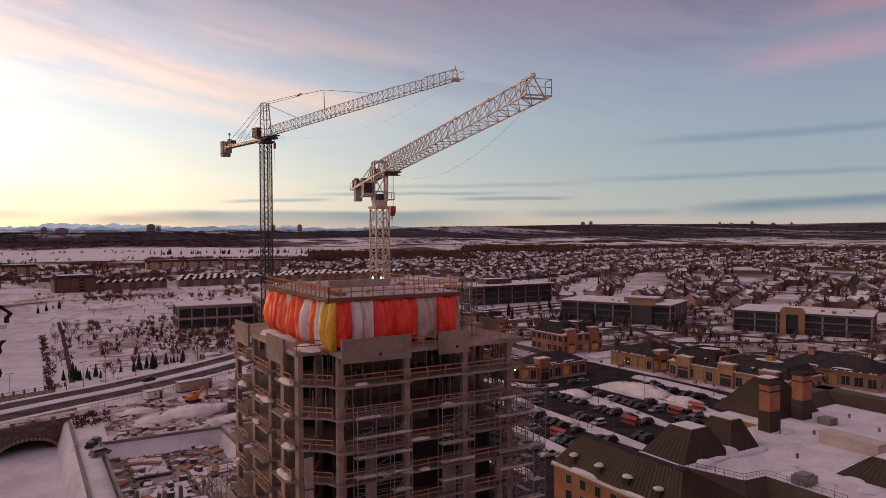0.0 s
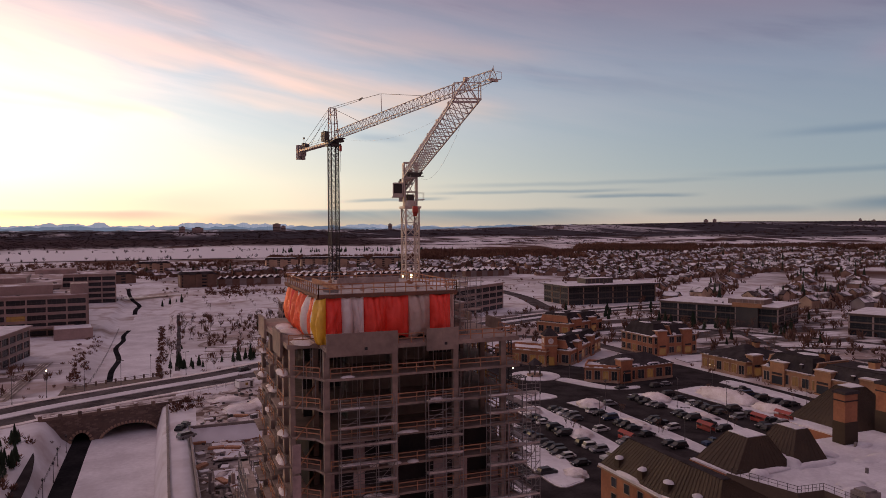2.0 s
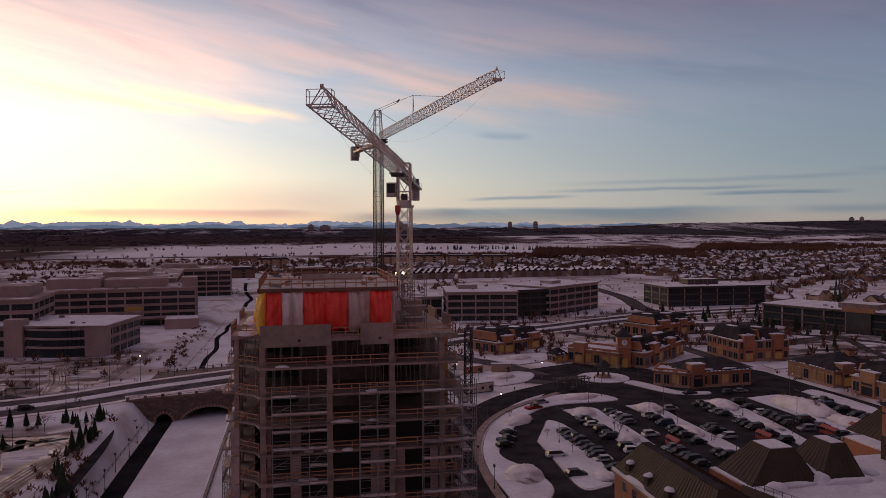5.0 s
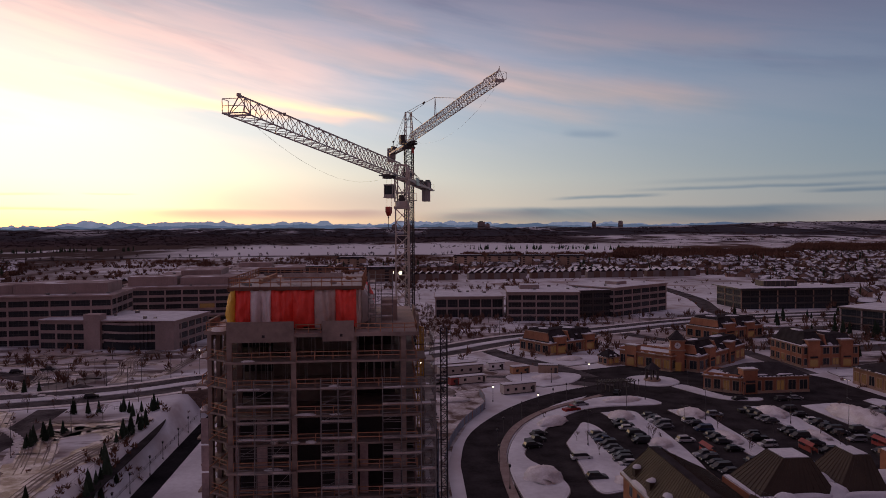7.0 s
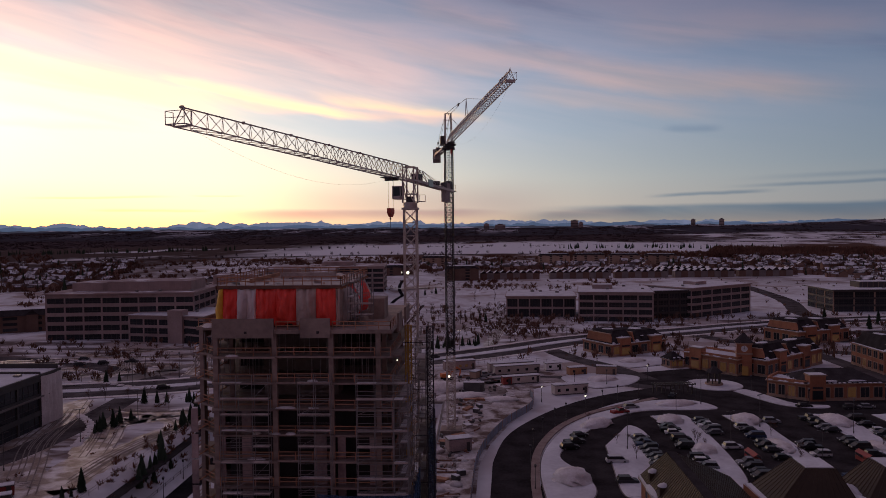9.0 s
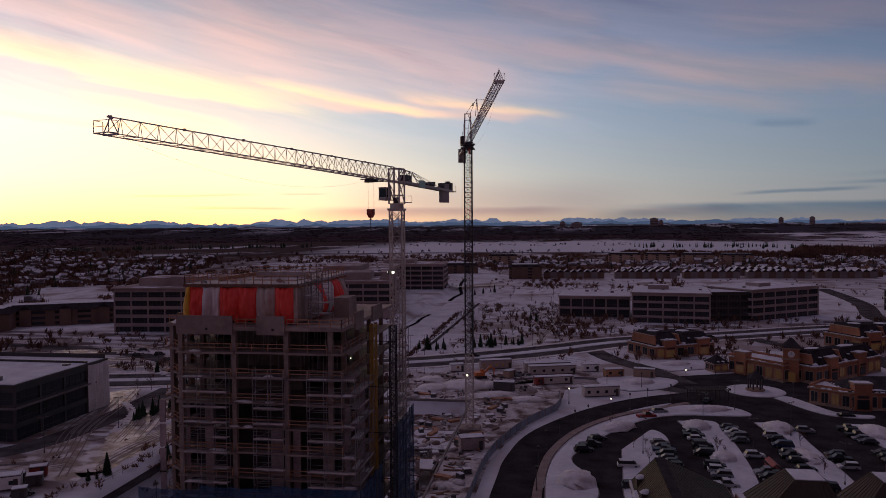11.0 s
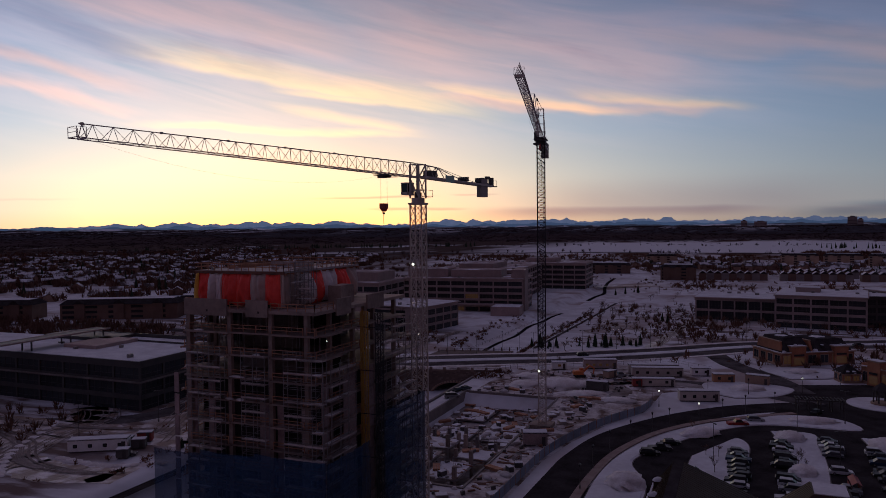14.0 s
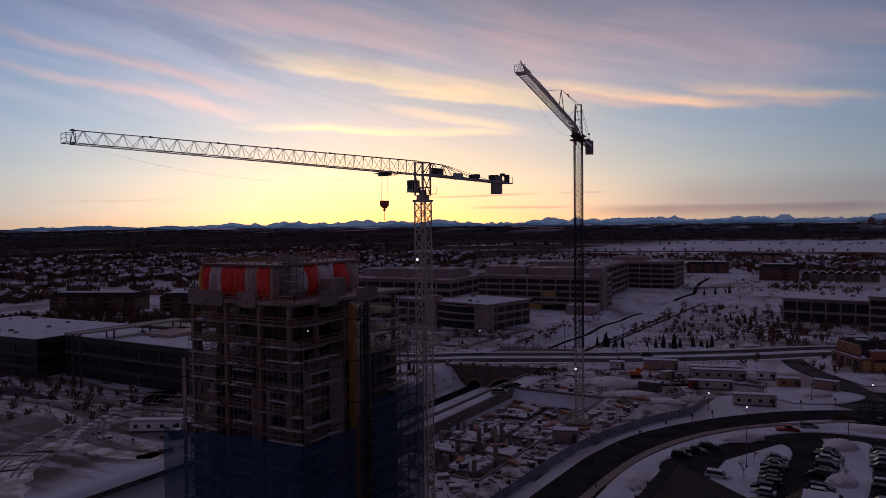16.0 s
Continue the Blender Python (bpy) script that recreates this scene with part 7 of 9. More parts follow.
for p, q in (((105.2, 92.6), (108.6, 81.3)), ((108.6, 81.3), (113.8, 80.8)), ((113.8, 80.8), (113.9, 66))):
    m = MB(HO)
    for i in range(8):
        x, y = p[0] + (q[0] - p[0]) * i / 7, p[1] + (q[1] - p[1]) * i / 7
        m.box(x - 0.03, x + 0.03, y - 0.03, y + 0.03, 11.4, 12.6)
    m.beam((*p, 12.6), (*q, 12.6), 0.06).beam((*p, 12.05), (*q, 12.05), 0.05)
    part("roof_rail", m, BOX_DARK, hotel)
for i in range(12):
    x, y = random.Random(i).uniform(114, 140), random.Random(i + 50).uniform(66, 90)
    part("snow_drift", MB(HO).blob((x, y, 11.45), (3.0, 2.0, 0.35), i, 10, 3), SNOW_ROOF, flat_roof, smooth=True)

# ---- stone bridge over the channel ----
bridge = thing("stone_bridge", "brown stone road bridge with two arches and snowy parapet", "bridge", (-22.0, 230.5, 0), 14.7)


def arch_low(u):
    """Height of the underside of the bridge at the distance u along it."""
    for c, hw, crown in ((23.2, 8.2, -4.4), (9.2, 2.8, -5.2)):
        if abs(u - c) < hw:
            return -8.4 + (crown + 8.4) * math.sqrt(1 - ((u - c) / hw) ** 2) ** 1.15
    return -8.6


bw = MB()
cut = [(-2 + 0.46 * i, min(arch_low(-2 + 0.46 * i), -0.5)) for i in range(101)]
bw.add([(u, y, z) for u, zb in cut for y, z in ((0, zb), (0, -0.12), (48, -0.12), (48, zb))],
       [tuple(4 * i + k for k in q) for i in range(100) for q in ((0, 4, 5, 1), (1, 5, 6, 2), (2, 6, 7, 3), (3, 7, 4, 0))] + [(0, 1, 2, 3), (403, 402, 401, 400)])
part("bridge_body", bw, BROWNSTONE, bridge)
vous = MB().box(-0.32, 0.32, -0.22, 0.4, 0, 0.85).mesh("arch_stone", SANDSTONE)
for c, hw, crown, n in ((23.2, 8.2, -4.4, 24), (9.2, 2.8, -5.2, 10)):
    for i in range(n + 1):
        u = c + hw * 0.995 * math.cos(math.pi * i / n)
        z = arch_low(min(max(u, c - hw * 0.99), c + hw * 0.99))
        part("arch_stone", vous, None, bridge, at=pose(u, 0, z, 0, 90 - 180 * (i / n) * 1.0 if 0 < i < n else 0, 0))
st = MB().box(0, 1.15, -0.06, 0.0, 0, 0.42).mesh("face_stone", BROWNSTONE)
rs = random.Random(4)
for j in range(17):
    for i in range(38):
        u = -2 + 1.2 * i + (0.6 if j % 2 else 0)
        z = -8.0 + 0.46 * j
        if z > max(arch_low(u), arch_low(u + 1.15)) + 0.9 and rs.random() < 0.5 and u < 42:
            part("face_stone", st, None, bridge, at=(u, 0, z))
for i in range(9):
    u = -1.5 + 5.3 * i
    pr = part("parapet_pier", MB().box(u - 0.5, u + 0.5, -0.25, 0.75, -0.12, 1.5), BROWNSTONE, bridge)
    part("snow_cap", MB().blob((u, 0.25, 1.5), (0.55, 0.55, 0.35), i, 8, 3), SNOW_PILE, pr, smooth=True)
    if i < 8:
        part("parapet_panel", MB().box(u + 0.5, u + 4.8, 0.0, 0.4, -0.12, 0.55), BROWNSTONE, bridge)
        part("parapet_rail", MB().box(u + 0.5, u + 4.8, 0.15, 0.25, 0.95, 1.05), BOX_DARK, bridge)
part("deck_snow", MB().box(-2, 44, 0.5, 9.0, -0.12, 0.12), SNOW_DIRTY, bridge)
part("wing_wall", MB().box(-16, -2, 0.2, 0.8, -8.4, 0.2), BROWNSTONE, bridge)
rp = thing("railing", "dark railing with stone posts along the far side of the bridge", "railing", (-22, 275, 0), 25)
for i in range(12):
    part("post", MB().box(3.5 * i - 0.25, 3.5 * i + 0.25, -0.25, 0.25, -0.2, 1.3), BROWNSTONE, rp)
    if i < 11:
        part("rail", MB().box(3.5 * i + 0.25, 3.5 * i + 3.25, -0.04, 0.04, 0.95, 1.05), BOX_DARK, rp)
        part("rail", MB().box(3.5 * i + 0.25, 3.5 * i + 3.25, -0.04, 0.04, 0.35, 0.43), BOX_DARK, rp)

# ---- construction site ----
site = MB()
site.prism([(48, 112), (58, 112), (59, 145), (62, 162), (68, 182), (76, 200), (78, 226), (92, 238), (98, 256), (72, 272), (48, 262), (32, 252), (20, 240), (19, 207), (48, 207), (48.5, 170)], 0.0, 0.03)
sheet_of("site_ground", site, SNOW_DIRTY, "trodden dirty snow on the building site", "ground")
pitf = MB()
pitf.box(17.2, 47.8, 122.2, 205.8, -4.0, -3.95)
sheet_of("pit_floor", pitf, MUD, "frozen mud and snow on the pit floor", "ground")
tracks = MB()
for ln_, w in (([(60, 205), (66, 222), (62, 236), (80, 242), (96, 236)], 3.0), ([(40, 232), (58, 234), (70, 240)], 2.2)):
    ribbon(tracks, smooth_line(ln_), -w, w, 0.03, 0.045)
sheet_of("site_track", tracks, MUD, "churned muddy track across the site", "track")
wroad = MB()
ribbon(wroad, smooth_line([(-240, 96), (-150, 118), (-90, 126), (-62, 140), (-56, 170), (-58, 212)]), -4.5, 4.5, 0.01, 0.04)
ribbon(wroad, smooth_line([(-60, 240), (-100, 268), (-150, 285), (-230, 292), (-320, 270)]), -4.5, 4.5, 0.01, 0.04)
sheet_of("side_road", wroad, ROAD, "salt-stained side road past the dark offices", "road")
for nm, b in (("retaining_wall_canal", (11.0, 11.6, 60, 236, -8.6, 0.5)), ("retaining_wall_west", (16.8, 17.3, 122, 206.5, -4.2, 0.6)), ("retaining_wall_north", (17.3, 48.2, 205.8, 206.4, -4.2, 0.5)), ("retaining_wall_east", (47.7, 48.2, 122, 205.8, -4.2, 0.3)), ("retaining_wall_south", (17.3, 48.2, 121.6, 122.2, -4.2, 0.3))):
    sheet_of(nm, MB().box(*b), CONCRETE_OLD, "raw concrete retaining wall of the excavation", "retaining wall")
rc = random.Random(21)
SLABS = [(24, 34, 138, 146, -0.6), (36, 44.5, 127, 139, -0.4), (38, 47, 141, 149, -0.2), (24, 34, 149, 158, -1.0), (20, 30, 124, 134, -0.8), (21, 33, 164, 176, -3.2), (34, 47, 166, 184, -3.3), (22, 31, 184, 200, -3.2)]
for i, (x0, x1, y0, y1, z) in enumerate(SLABS):
    o = ((x0 + x1) / 2, (y0 + y1) / 2, -3.95)
    th = thing("basement_slab", "new concrete basement slab with columns and snow", "concrete slab", o, group="basement slabs")
    part("slab", MB(o).box(x0, x1, y0, y1, z - 0.35, z), CONCRETE_OLD, th)
    part("snow", MB(o).box(x0 + 0.6, x1 - 0.5, y0 + 0.5, y1 - 0.7, z, z + 0.08), SNOW_ROOF, th)
    for cx in (x0 + 0.7, x1 - 0.7):
        for cy in (y0 + 0.7, y1 - 0.7):
            part("column", MB(o).box(cx - 0.3, cx + 0.3, cy - 0.3, cy + 0.3, -3.95, z - 0.35), CONCRETE, th)
            if rc.random() < 0.7 and z > -2:
                h = rc.uniform(1.5, 3.6)
                c = part("column", MB(o).box(cx - 0.4, cx + 0.4, cy - 0.5, cy + 0.5, z, z + h), CONCRETE, th)
                part("rebar", MB(o).beam((cx - 0.2, cy - 0.2, z + h), (cx - 0.2, cy - 0.2, z + h + 0.9), 0.05).beam((cx + 0.2, cy + 0.3, z + h), (cx + 0.2, cy + 0.3, z + h + 0.8), 0.05).beam((cx - 0.2, cy + 0.3, z + h), (cx - 0.2, cy + 0.3, z + h + 1.0), 0.05), RUST, c)


rpc = random.Random(52)
for i in range(46):
    x, y = 20 + 4.6 * (i % 6) + rpc.uniform(-0.5, 0.5), 126 + 5.2 * (i // 6) + rpc.uniform(-0.6, 0.6)
    if any(x0 - 0.8 < x < x1 + 0.8 and y0 - 0.8 < y < y1 + 0.8 for x0, x1, y0, y1, _ in SLABS):
        continue
    h = rpc.uniform(2.4, 5.2)
    th = thing("concrete_column", "bare new concrete column with starter bars", "column", (x, y, -3.95), group="basement columns")
    part("shaft", MB().box(-0.35, 0.35, -0.55, 0.55, 0, h), CONCRETE_OLD, th)
    part("starter_bar", MB().beam((-0.2, -0.3, h), (-0.2, -0.3, h + 0.9), 0.05).beam((0.2, 0.3, h), (0.2, 0.3, h + 1.0), 0.05), RUST, th)


def site_z(x, y):
    if PIT[0] < x < PIT[1] and PIT[2] < y < PIT[3]:
        for x0, x1, y0, y1, z in SLABS:
            if x0 < x < x1 and y0 < y < y1:
                return z
        return -3.95
    return 0.03


def stack(kind, x, y, turn):
    z = site_z(x, y)
    if kind == "timber":
        th = thing("timber_stack", "stack of formwork timber with some snow", "timber stack", (x, y, z), turn, group="site materials")
        for j in range(1, 2):
            for i in range(3):
                part("board", MB().box(-2.0, 2.0 + 0.15 * ((i * j) % 3), -0.8 + 0.55 * i, -0.3 + 0.55 * i, 0.0, 0.62), TIMBER, th)
    elif kind == "rebar":
        th = thing("rebar_bundle", "bundle of rusty reinforcing bars", "steel bars", (x, y, z), turn, group="site materials")
        for i in range(4):
            part("bar", MB().box(-3.0, 3.0, -0.4 + 0.24 * i, -0.24 + 0.24 * i, 0.03, 0.15 + 0.06 * (i % 2)), RUST, th)
    elif kind == "form":
        th = thing("formwork_panel", "stack of formwork panels under snow", "formwork", (x, y, z), turn, group="site materials")
        for j in range(4):
            part("panel", MB().box(-1.3, 1.3, -1.0, 1.0, 0.2 * j, 0.2 * j + 0.14), PLANK, th)
        part("snow", MB().box(-1.2, 1.2, -0.9, 0.9, 0.75, 0.85), SNOW_ROOF, th)
    elif kind == "crate":
        th = thing("site_crate", "dark steel site box with a snowy lid", "crate", (x, y, z), turn, group="site materials")
        part("body", MB().box(-0.9, 0.9, -0.6, 0.6, 0, 1.1), BOX_DARK, th)
        part("snow", MB().box(-0.85, 0.85, -0.55, 0.55, 1.1, 1.22), SNOW_ROOF, th)
    elif kind == "frame":
        th = thing("scaffold_rack", "rack of stacked scaffold frames", "scaffold rack", (x, y, z), turn, group="site materials")
        for i in range(5):
            part("frame", MB().box(-1.0, 1.0, -0.6 + 0.28 * i, -0.54 + 0.28 * i, 0, 0.08).box(-1.0, -0.92, -0.6 + 0.28 * i, -0.54 + 0.28 * i, 0.08, 1.7).box(0.92, 1.0, -0.6 + 0.28 * i, -0.54 + 0.28 * i, 0.08, 1.7).box(-0.92, 0.92, -0.6 + 0.28 * i, -0.54 + 0.28 * i, 1.62, 1.7), GALV, th)
    else:
        th = thing("debris_pile", "low heap of snowy rubble and soil", "rubble", (x, y, z), turn, group="site materials")
        part("mound", MB().blob((0, 0, 0), (rc.uniform(1, 2.4), rc.uniform(0.8, 1.6), rc.uniform(0.4, 1.0)), int(x * 7), 10, 4), SNOW_DIRTY, th, smooth=True)


placed = []
while len(placed) < 112:
    x, y = rc.uniform(18.5, 60), rc.uniform(112, 214)
    if math.hypot(x - 51.6, y - 173.5) < 4.5 or math.hypot(x - 47.8, y - 101.3) < 5 or any(math.hypot(x - a, y - b) < 2.9 for a, b in placed):
        continue
    if x > 56 + max(0, (y - 160) * 0.3):
        continue
    if abs(x - 48) < 1.6 or abs(y - 206) < 1.6 or abs(x - 17) < 1.5 or abs(y - 122) < 1.6:
        continue
    if any(min(abs(x - x0), abs(x - x1)) < 1.4 and y0 - 1.4 < y < y1 + 1.4 or min(abs(y - y0), abs(y - y1)) < 1.4 and x0 - 1.4 < x < x1 + 1.4 for x0, x1, y0, y1, _ in SLABS):
        continue
    placed.append((x, y))
    stack(rc.choice(("timber", "timber", "rebar", "form", "form", "crate", "frame", "debris", "debris")), x, y, rc.uniform(0, 180))
for x, y, rx, ry, h in ((44, 226, 9, 6, 2.6), (56, 214, 7, 4, 1.6), (33, 222, 6, 5, 1.6), (66, 210, 6, 3, 1.2), (30, 236, 5, 4, 1.4), (52, 228, 5, 4, 1.8)):
    th = thing("spoil_heap", "snow-dusted heap of excavated soil", "soil heap", (x, y, 0), group="spoil heaps")
    part("mound", MB().blob((0, 0, 0), (rx, ry, h), int(x), 18, 6), SNOW_PILE, th, smooth=True)


def cabin(name, label, x, y, turn, L, W=3.0, H=2.8, m=SITE_BOX, windows=3, lit=False):
    th = thing(name, label, "site cabin", (x, y, 0.03), turn, group="site cabins")
    part("body", MB().box(-L / 2, L / 2, -W / 2, W / 2, 0.35, H), m, th)
    part("skid", MB().box(-L / 2 + 0.3, L / 2 - 0.3, -W / 2 + 0.2, W / 2 - 0.2, 0, 0.35), BOX_DARK, th)
    part("roof_edge", MB().box(-L / 2 - 0.08, L / 2 + 0.08, -W / 2 - 0.08, W / 2 + 0.08, H, H + 0.15), BOX_DARK, th)
    part("roof_snow", MB().box(-L / 2, L / 2, -W / 2, W / 2, H + 0.15, H + 0.32), SNOW_ROOF, th)
    for i in range(windows):
        u = -L / 2 + L * (i + 0.5) / windows
        part("window", MB().box(u - 0.5, u + 0.5, -W / 2 - 0.04, -W / 2, 1.2, 2.1), GLASS_WARM if lit else GLASS, th)
    part("door", MB().box(L / 2 - 1.4, L / 2 - 0.5, -W / 2 - 0.05, -W / 2, 0.4, 2.4), OFFICE_DARK, th)
    return th


CABINS = [("site_cabin", "long pale site office cabin with snowy roof", 73.5, 252.5, 17, 18.0, 3.2, 3.2, SITE_BOX, 5), ("site_cabin", "long pale site office cabin with snowy roof", 71.5, 258.0, 17, 18.0, 3.2, 3.2, SITE_BOX, 5),
          ("site_cabin", "small pale site cabin with snowy roof", 88, 259, 17, 6.5, 3.0, 2.8, WHITE_PAINT, 2), ("site_cabin", "buff site cabin with snowy roof beside the road", 89.5, 219, 17, 12.0, 3.0, 3.2, SITE_BOX, 4),
          ("site_cabin", "low buff site cabin with snowy roof", 75.5, 236, 17, 11, 2.8, 2.6, SITE_BOX, 2), ("site_cabin", "small rust-red site cabin", 69, 233, 17, 3.2, 2.6, 2.8, BOX_RED, 1),
          ("site_cabin", "long dark site office with lamps under the roof", 51.5, 260.5, 19, 12.5, 3.2, 3.4, OFFICE_STONE, 5), ("site_cabin", "buff site cabin with snowy roof", 96, 250, 17, 7.0, 3.0, 2.9, STUCCO_BUFF, 2),
          ("shipping_container", "brown steel storage container", 107, 250, -12, 7.5, 2.6, 3.2, SANDSTONE, 0), ("shipping_container", "dark steel storage container", 57.5, 223, -3, 7.0, 2.6, 2.9, BOX_DARK, 0),
          ("shipping_container", "brown storage box on the site", 58, 244, 60, 4.5, 2.6, 2.6, SANDSTONE, 0), ("site_cabin", "pale site cabin in a snowy yard", -46, 114, 30, 14, 3.0, 3.0, WHITE_PAINT, 4),
          ("shipping_container", "red steel skip box", -41, 124, 30, 3.6, 2.2, 2.4, BOX_RED, 0), ("shipping_container", "dark steel skip box", -38, 119, 30, 3.2, 2.2, 2.3, BOX_DARK, 0), ("shipping_container", "dark steel skip box", -35.5, 111.5, 30, 2.8, 2.2, 2.2, BOX_DARK, 0),
          ("shipping_container", "dark steel skip box", -42.5, 119.5, 30, 2.8, 2.0, 2.2, BOX_DARK, 0), ("shipping_container", "buff steel box in the pit", 54, 157, 20, 6.0, 3.2, 3.2, SHEATHING, 0), ("site_cabin", "white tent-like site shelter", 37, 254, 20, 5.5, 3.6, 2.6, WHITE_PAINT, 1)]
for nm, lb, x, y, tn, L, W, H, m, n in CABINS:
    cabin(nm, lb, x, y, tn, L, W, H, m, n, lit=(nm == "site_cabin" and x < 55 and y > 250))
# excavator
ex = thing("excavator", "orange tracked excavator with folded boom", "excavator", (47.5, 242, 0.03), 25)
for s in (-1.2, 1.2):
    part("track", MB().box(-2.0, 2.0, s - 0.3, s + 0.3, 0.1, 0.9).box(-1.7, 1.7, s - 0.3, s + 0.3, 0, 0.1), RUBBER, ex)
ORANGE = mat("orange_machine_paint", (0.55, 0.16, 0.03), (0.38, 0.10, 0.03), rough=0.5)
part("house", MB().box(-2.2, 1.2, -1.3, 1.3, 0.95, 2.3).box(-2.4, -1.4, -1.2, 1.2, 1.0, 2.0), ORANGE, ex)
part("cab", MB().box(0.1, 1.5, 0.2, 1.3, 2.3, 3.1).box(0.1, 1.5, 0.2, 1.3, 0.95, 1.4), ORANGE, ex)
part("cab_glass", MB().box(0.15, 1.48, 0.22, 1.28, 1.4, 2.3), GLASS, ex)
part("boom", MB().beam((1.0, -0.3, 1.6), (3.6, -0.3, 4.2), 0.45, 0.6).beam((3.6, -0.3, 4.2), (5.4, -0.3, 3.0), 0.4, 0.5), ORANGE, ex)
part("stick", MB().beam((5.3, -0.3, 3.2), (4.9, -0.3, 0.9), 0.35, 0.4), ORANGE, ex)
part("bucket", MB().frustum((4.4, 5.4, -0.8, 0.2), 0.0, (4.2, 5.6, -0.9, 0.3), 0.9), BOX_DARK, ex)
# hoarding between site and curved road
FENCE = smooth_line([(56.5, 96), (57.0, 112), (57.6, 128), (58.4, 145), (61, 161), (67, 181), (74.6, 197), (76.5, 208), (76, 216)], 5)
hoard = thing("site_hoarding", "pale blue-grey site hoarding along the curved road", "fence", (60, 150, 0))
for a, b in zip(FENCE, FENCE[1:]):
    n = max(1, round(math.hypot(b[0] - a[0], b[1] - a[1]) / 3.2))
    for i in range(n):
        p = [a[k] + (b[k] - a[k]) * i / n for k in (0, 1)]
        q = [a[k] + (b[k] - a[k]) * (i + 0.96) / n for k in (0, 1)]
        part("panel", MB((60, 150, 0)).beam((p[0], p[1], 1.15), (q[0], q[1], 1.15), 0.06, 2.2), HOARDING, hoard)
        part("post", MB((60, 150, 0)).box(p[0] - 0.06, p[0] + 0.06, p[1] - 0.06, p[1] + 0.06, 0, 2.4), TIMBER, hoard)


def fence_line(label, line, h=1.2, m=BOX_DARK, step=2.6, zf=None):
    o = (line[0][0], line[0][1], 0)
    th = thing("fence", label, "fence", o)
    for a, b in zip(line, line[1:]):
        n = max(1, round(math.hypot(b[0] - a[0], b[1] - a[1]) / step))
        for i in range(n):
            p = [a[k] + (b[k] - a[k]) * i / n for k in (0, 1)]
            q = [a[k] + (b[k] - a[k]) * (i + 1) / n for k in (0, 1)]
            zp, zq = (zf(*p), zf(*q)) if zf else (0, 0)
            part("post", MB(o).box(p[0] - 0.05, p[0] + 0.05, p[1] - 0.05, p[1] + 0.05, zp - 0.3, zp + h), m, th)
            part("rail", MB(o).beam((*p, zp + h - 0.05), (*q, zq + h - 0.05), 0.06).beam((*p, zp + h * 0.45), (*q, zq + h * 0.45), 0.05), m, th)


fence_line("dark railing along the channel path", smooth_line([(-23.4, 120), (-23.4, 165), (-24.5, 186), (-29, 203), (-40, 210)]), 1.2, GALV, 4.0)
fence_line("dark railing at the channel edge", [(-17.5, 100), (-17.5, 225)], 1.1, BOX_DARK, 4.5, lambda x, y: ground_z(x, y))
fence_line("dark railing along the frozen channel north of the bridge", [(-16.5, 286), (-15.6, 320), (-15.0, 340), (-14.4, 400), (-14.2, 462)], 1.2, BOX_DARK, 5.0, lambda x, y: ground_z(x, y))
fence_line("site fence along the main road", smooth_line([(18, 246), (34, 258), (56, 268), (72, 280), (92, 268)]), 1.8, GALV, 4.5)

# loose boards, blocks and lumps of snow all over the site
rl = random.Random(44)
for nm, m, n, lab in (("loose_boards", RUST, 330, "loose formwork boards scattered over the snowy site"), ("snow_lumps", SNOW_PILE, 260, "lumps of snow between the site materials"), ("dark_offcuts", BOX_DARK, 240, "dark pipes, boxes and offcuts on the site"), ("pale_panels", PLANK, 200, "pale panels and planks lying about the site")):
    mb = MB()
    for _ in range(n):
        x, y = (rl.uniform(17.8, 60), rl.uniform(95, 212)) if rl.random() < 0.8 else (rl.uniform(22, 72), rl.uniform(212, 250))
        if (abs(x - 48) < 0.9 or abs(y - 206) < 0.9 or x < 18.4 or abs(y - 122) < 0.9 or 26 < x < 52 and y < 99 or math.hypot(x - 47.8, y - 101.3) < 4 or math.hypot(x - 51.6, y - 173.5) < 3.5 or x > 56 + max(0, (y - 160) * 0.3)):
            continue
        if y < 112 and x < 48:
            z = 0.0
        else:
            z = site_z(x, y)
        if nm == "snow_lumps":
            mb.blob((x, y, z), (rl.uniform(0.3, 1.2), rl.uniform(0.3, 1.0), rl.uniform(0.15, 0.6)), rl.randrange(9999), 7, 3)
        else:
            a, L = rl.uniform(0, 3.14), rl.uniform(0.6, 3.2 if nm != "dark_offcuts" else 1.6)
            w, h = rl.uniform(0.12, 0.5 if nm != "pale_panels" else 1.2), rl.uniform(0.06, 0.3 if nm != "dark_offcuts" else 0.9)
            mb.beam((x - L / 2 * math.cos(a), y - L / 2 * math.sin(a), z + h / 2), (x + L / 2 * math.cos(a), y + L / 2 * math.sin(a), z + h / 2 + rl.uniform(0, 0.15)), w, h)
    tagged(part(nm, mb, m, kind="stuff", label=lab), category="site litter")

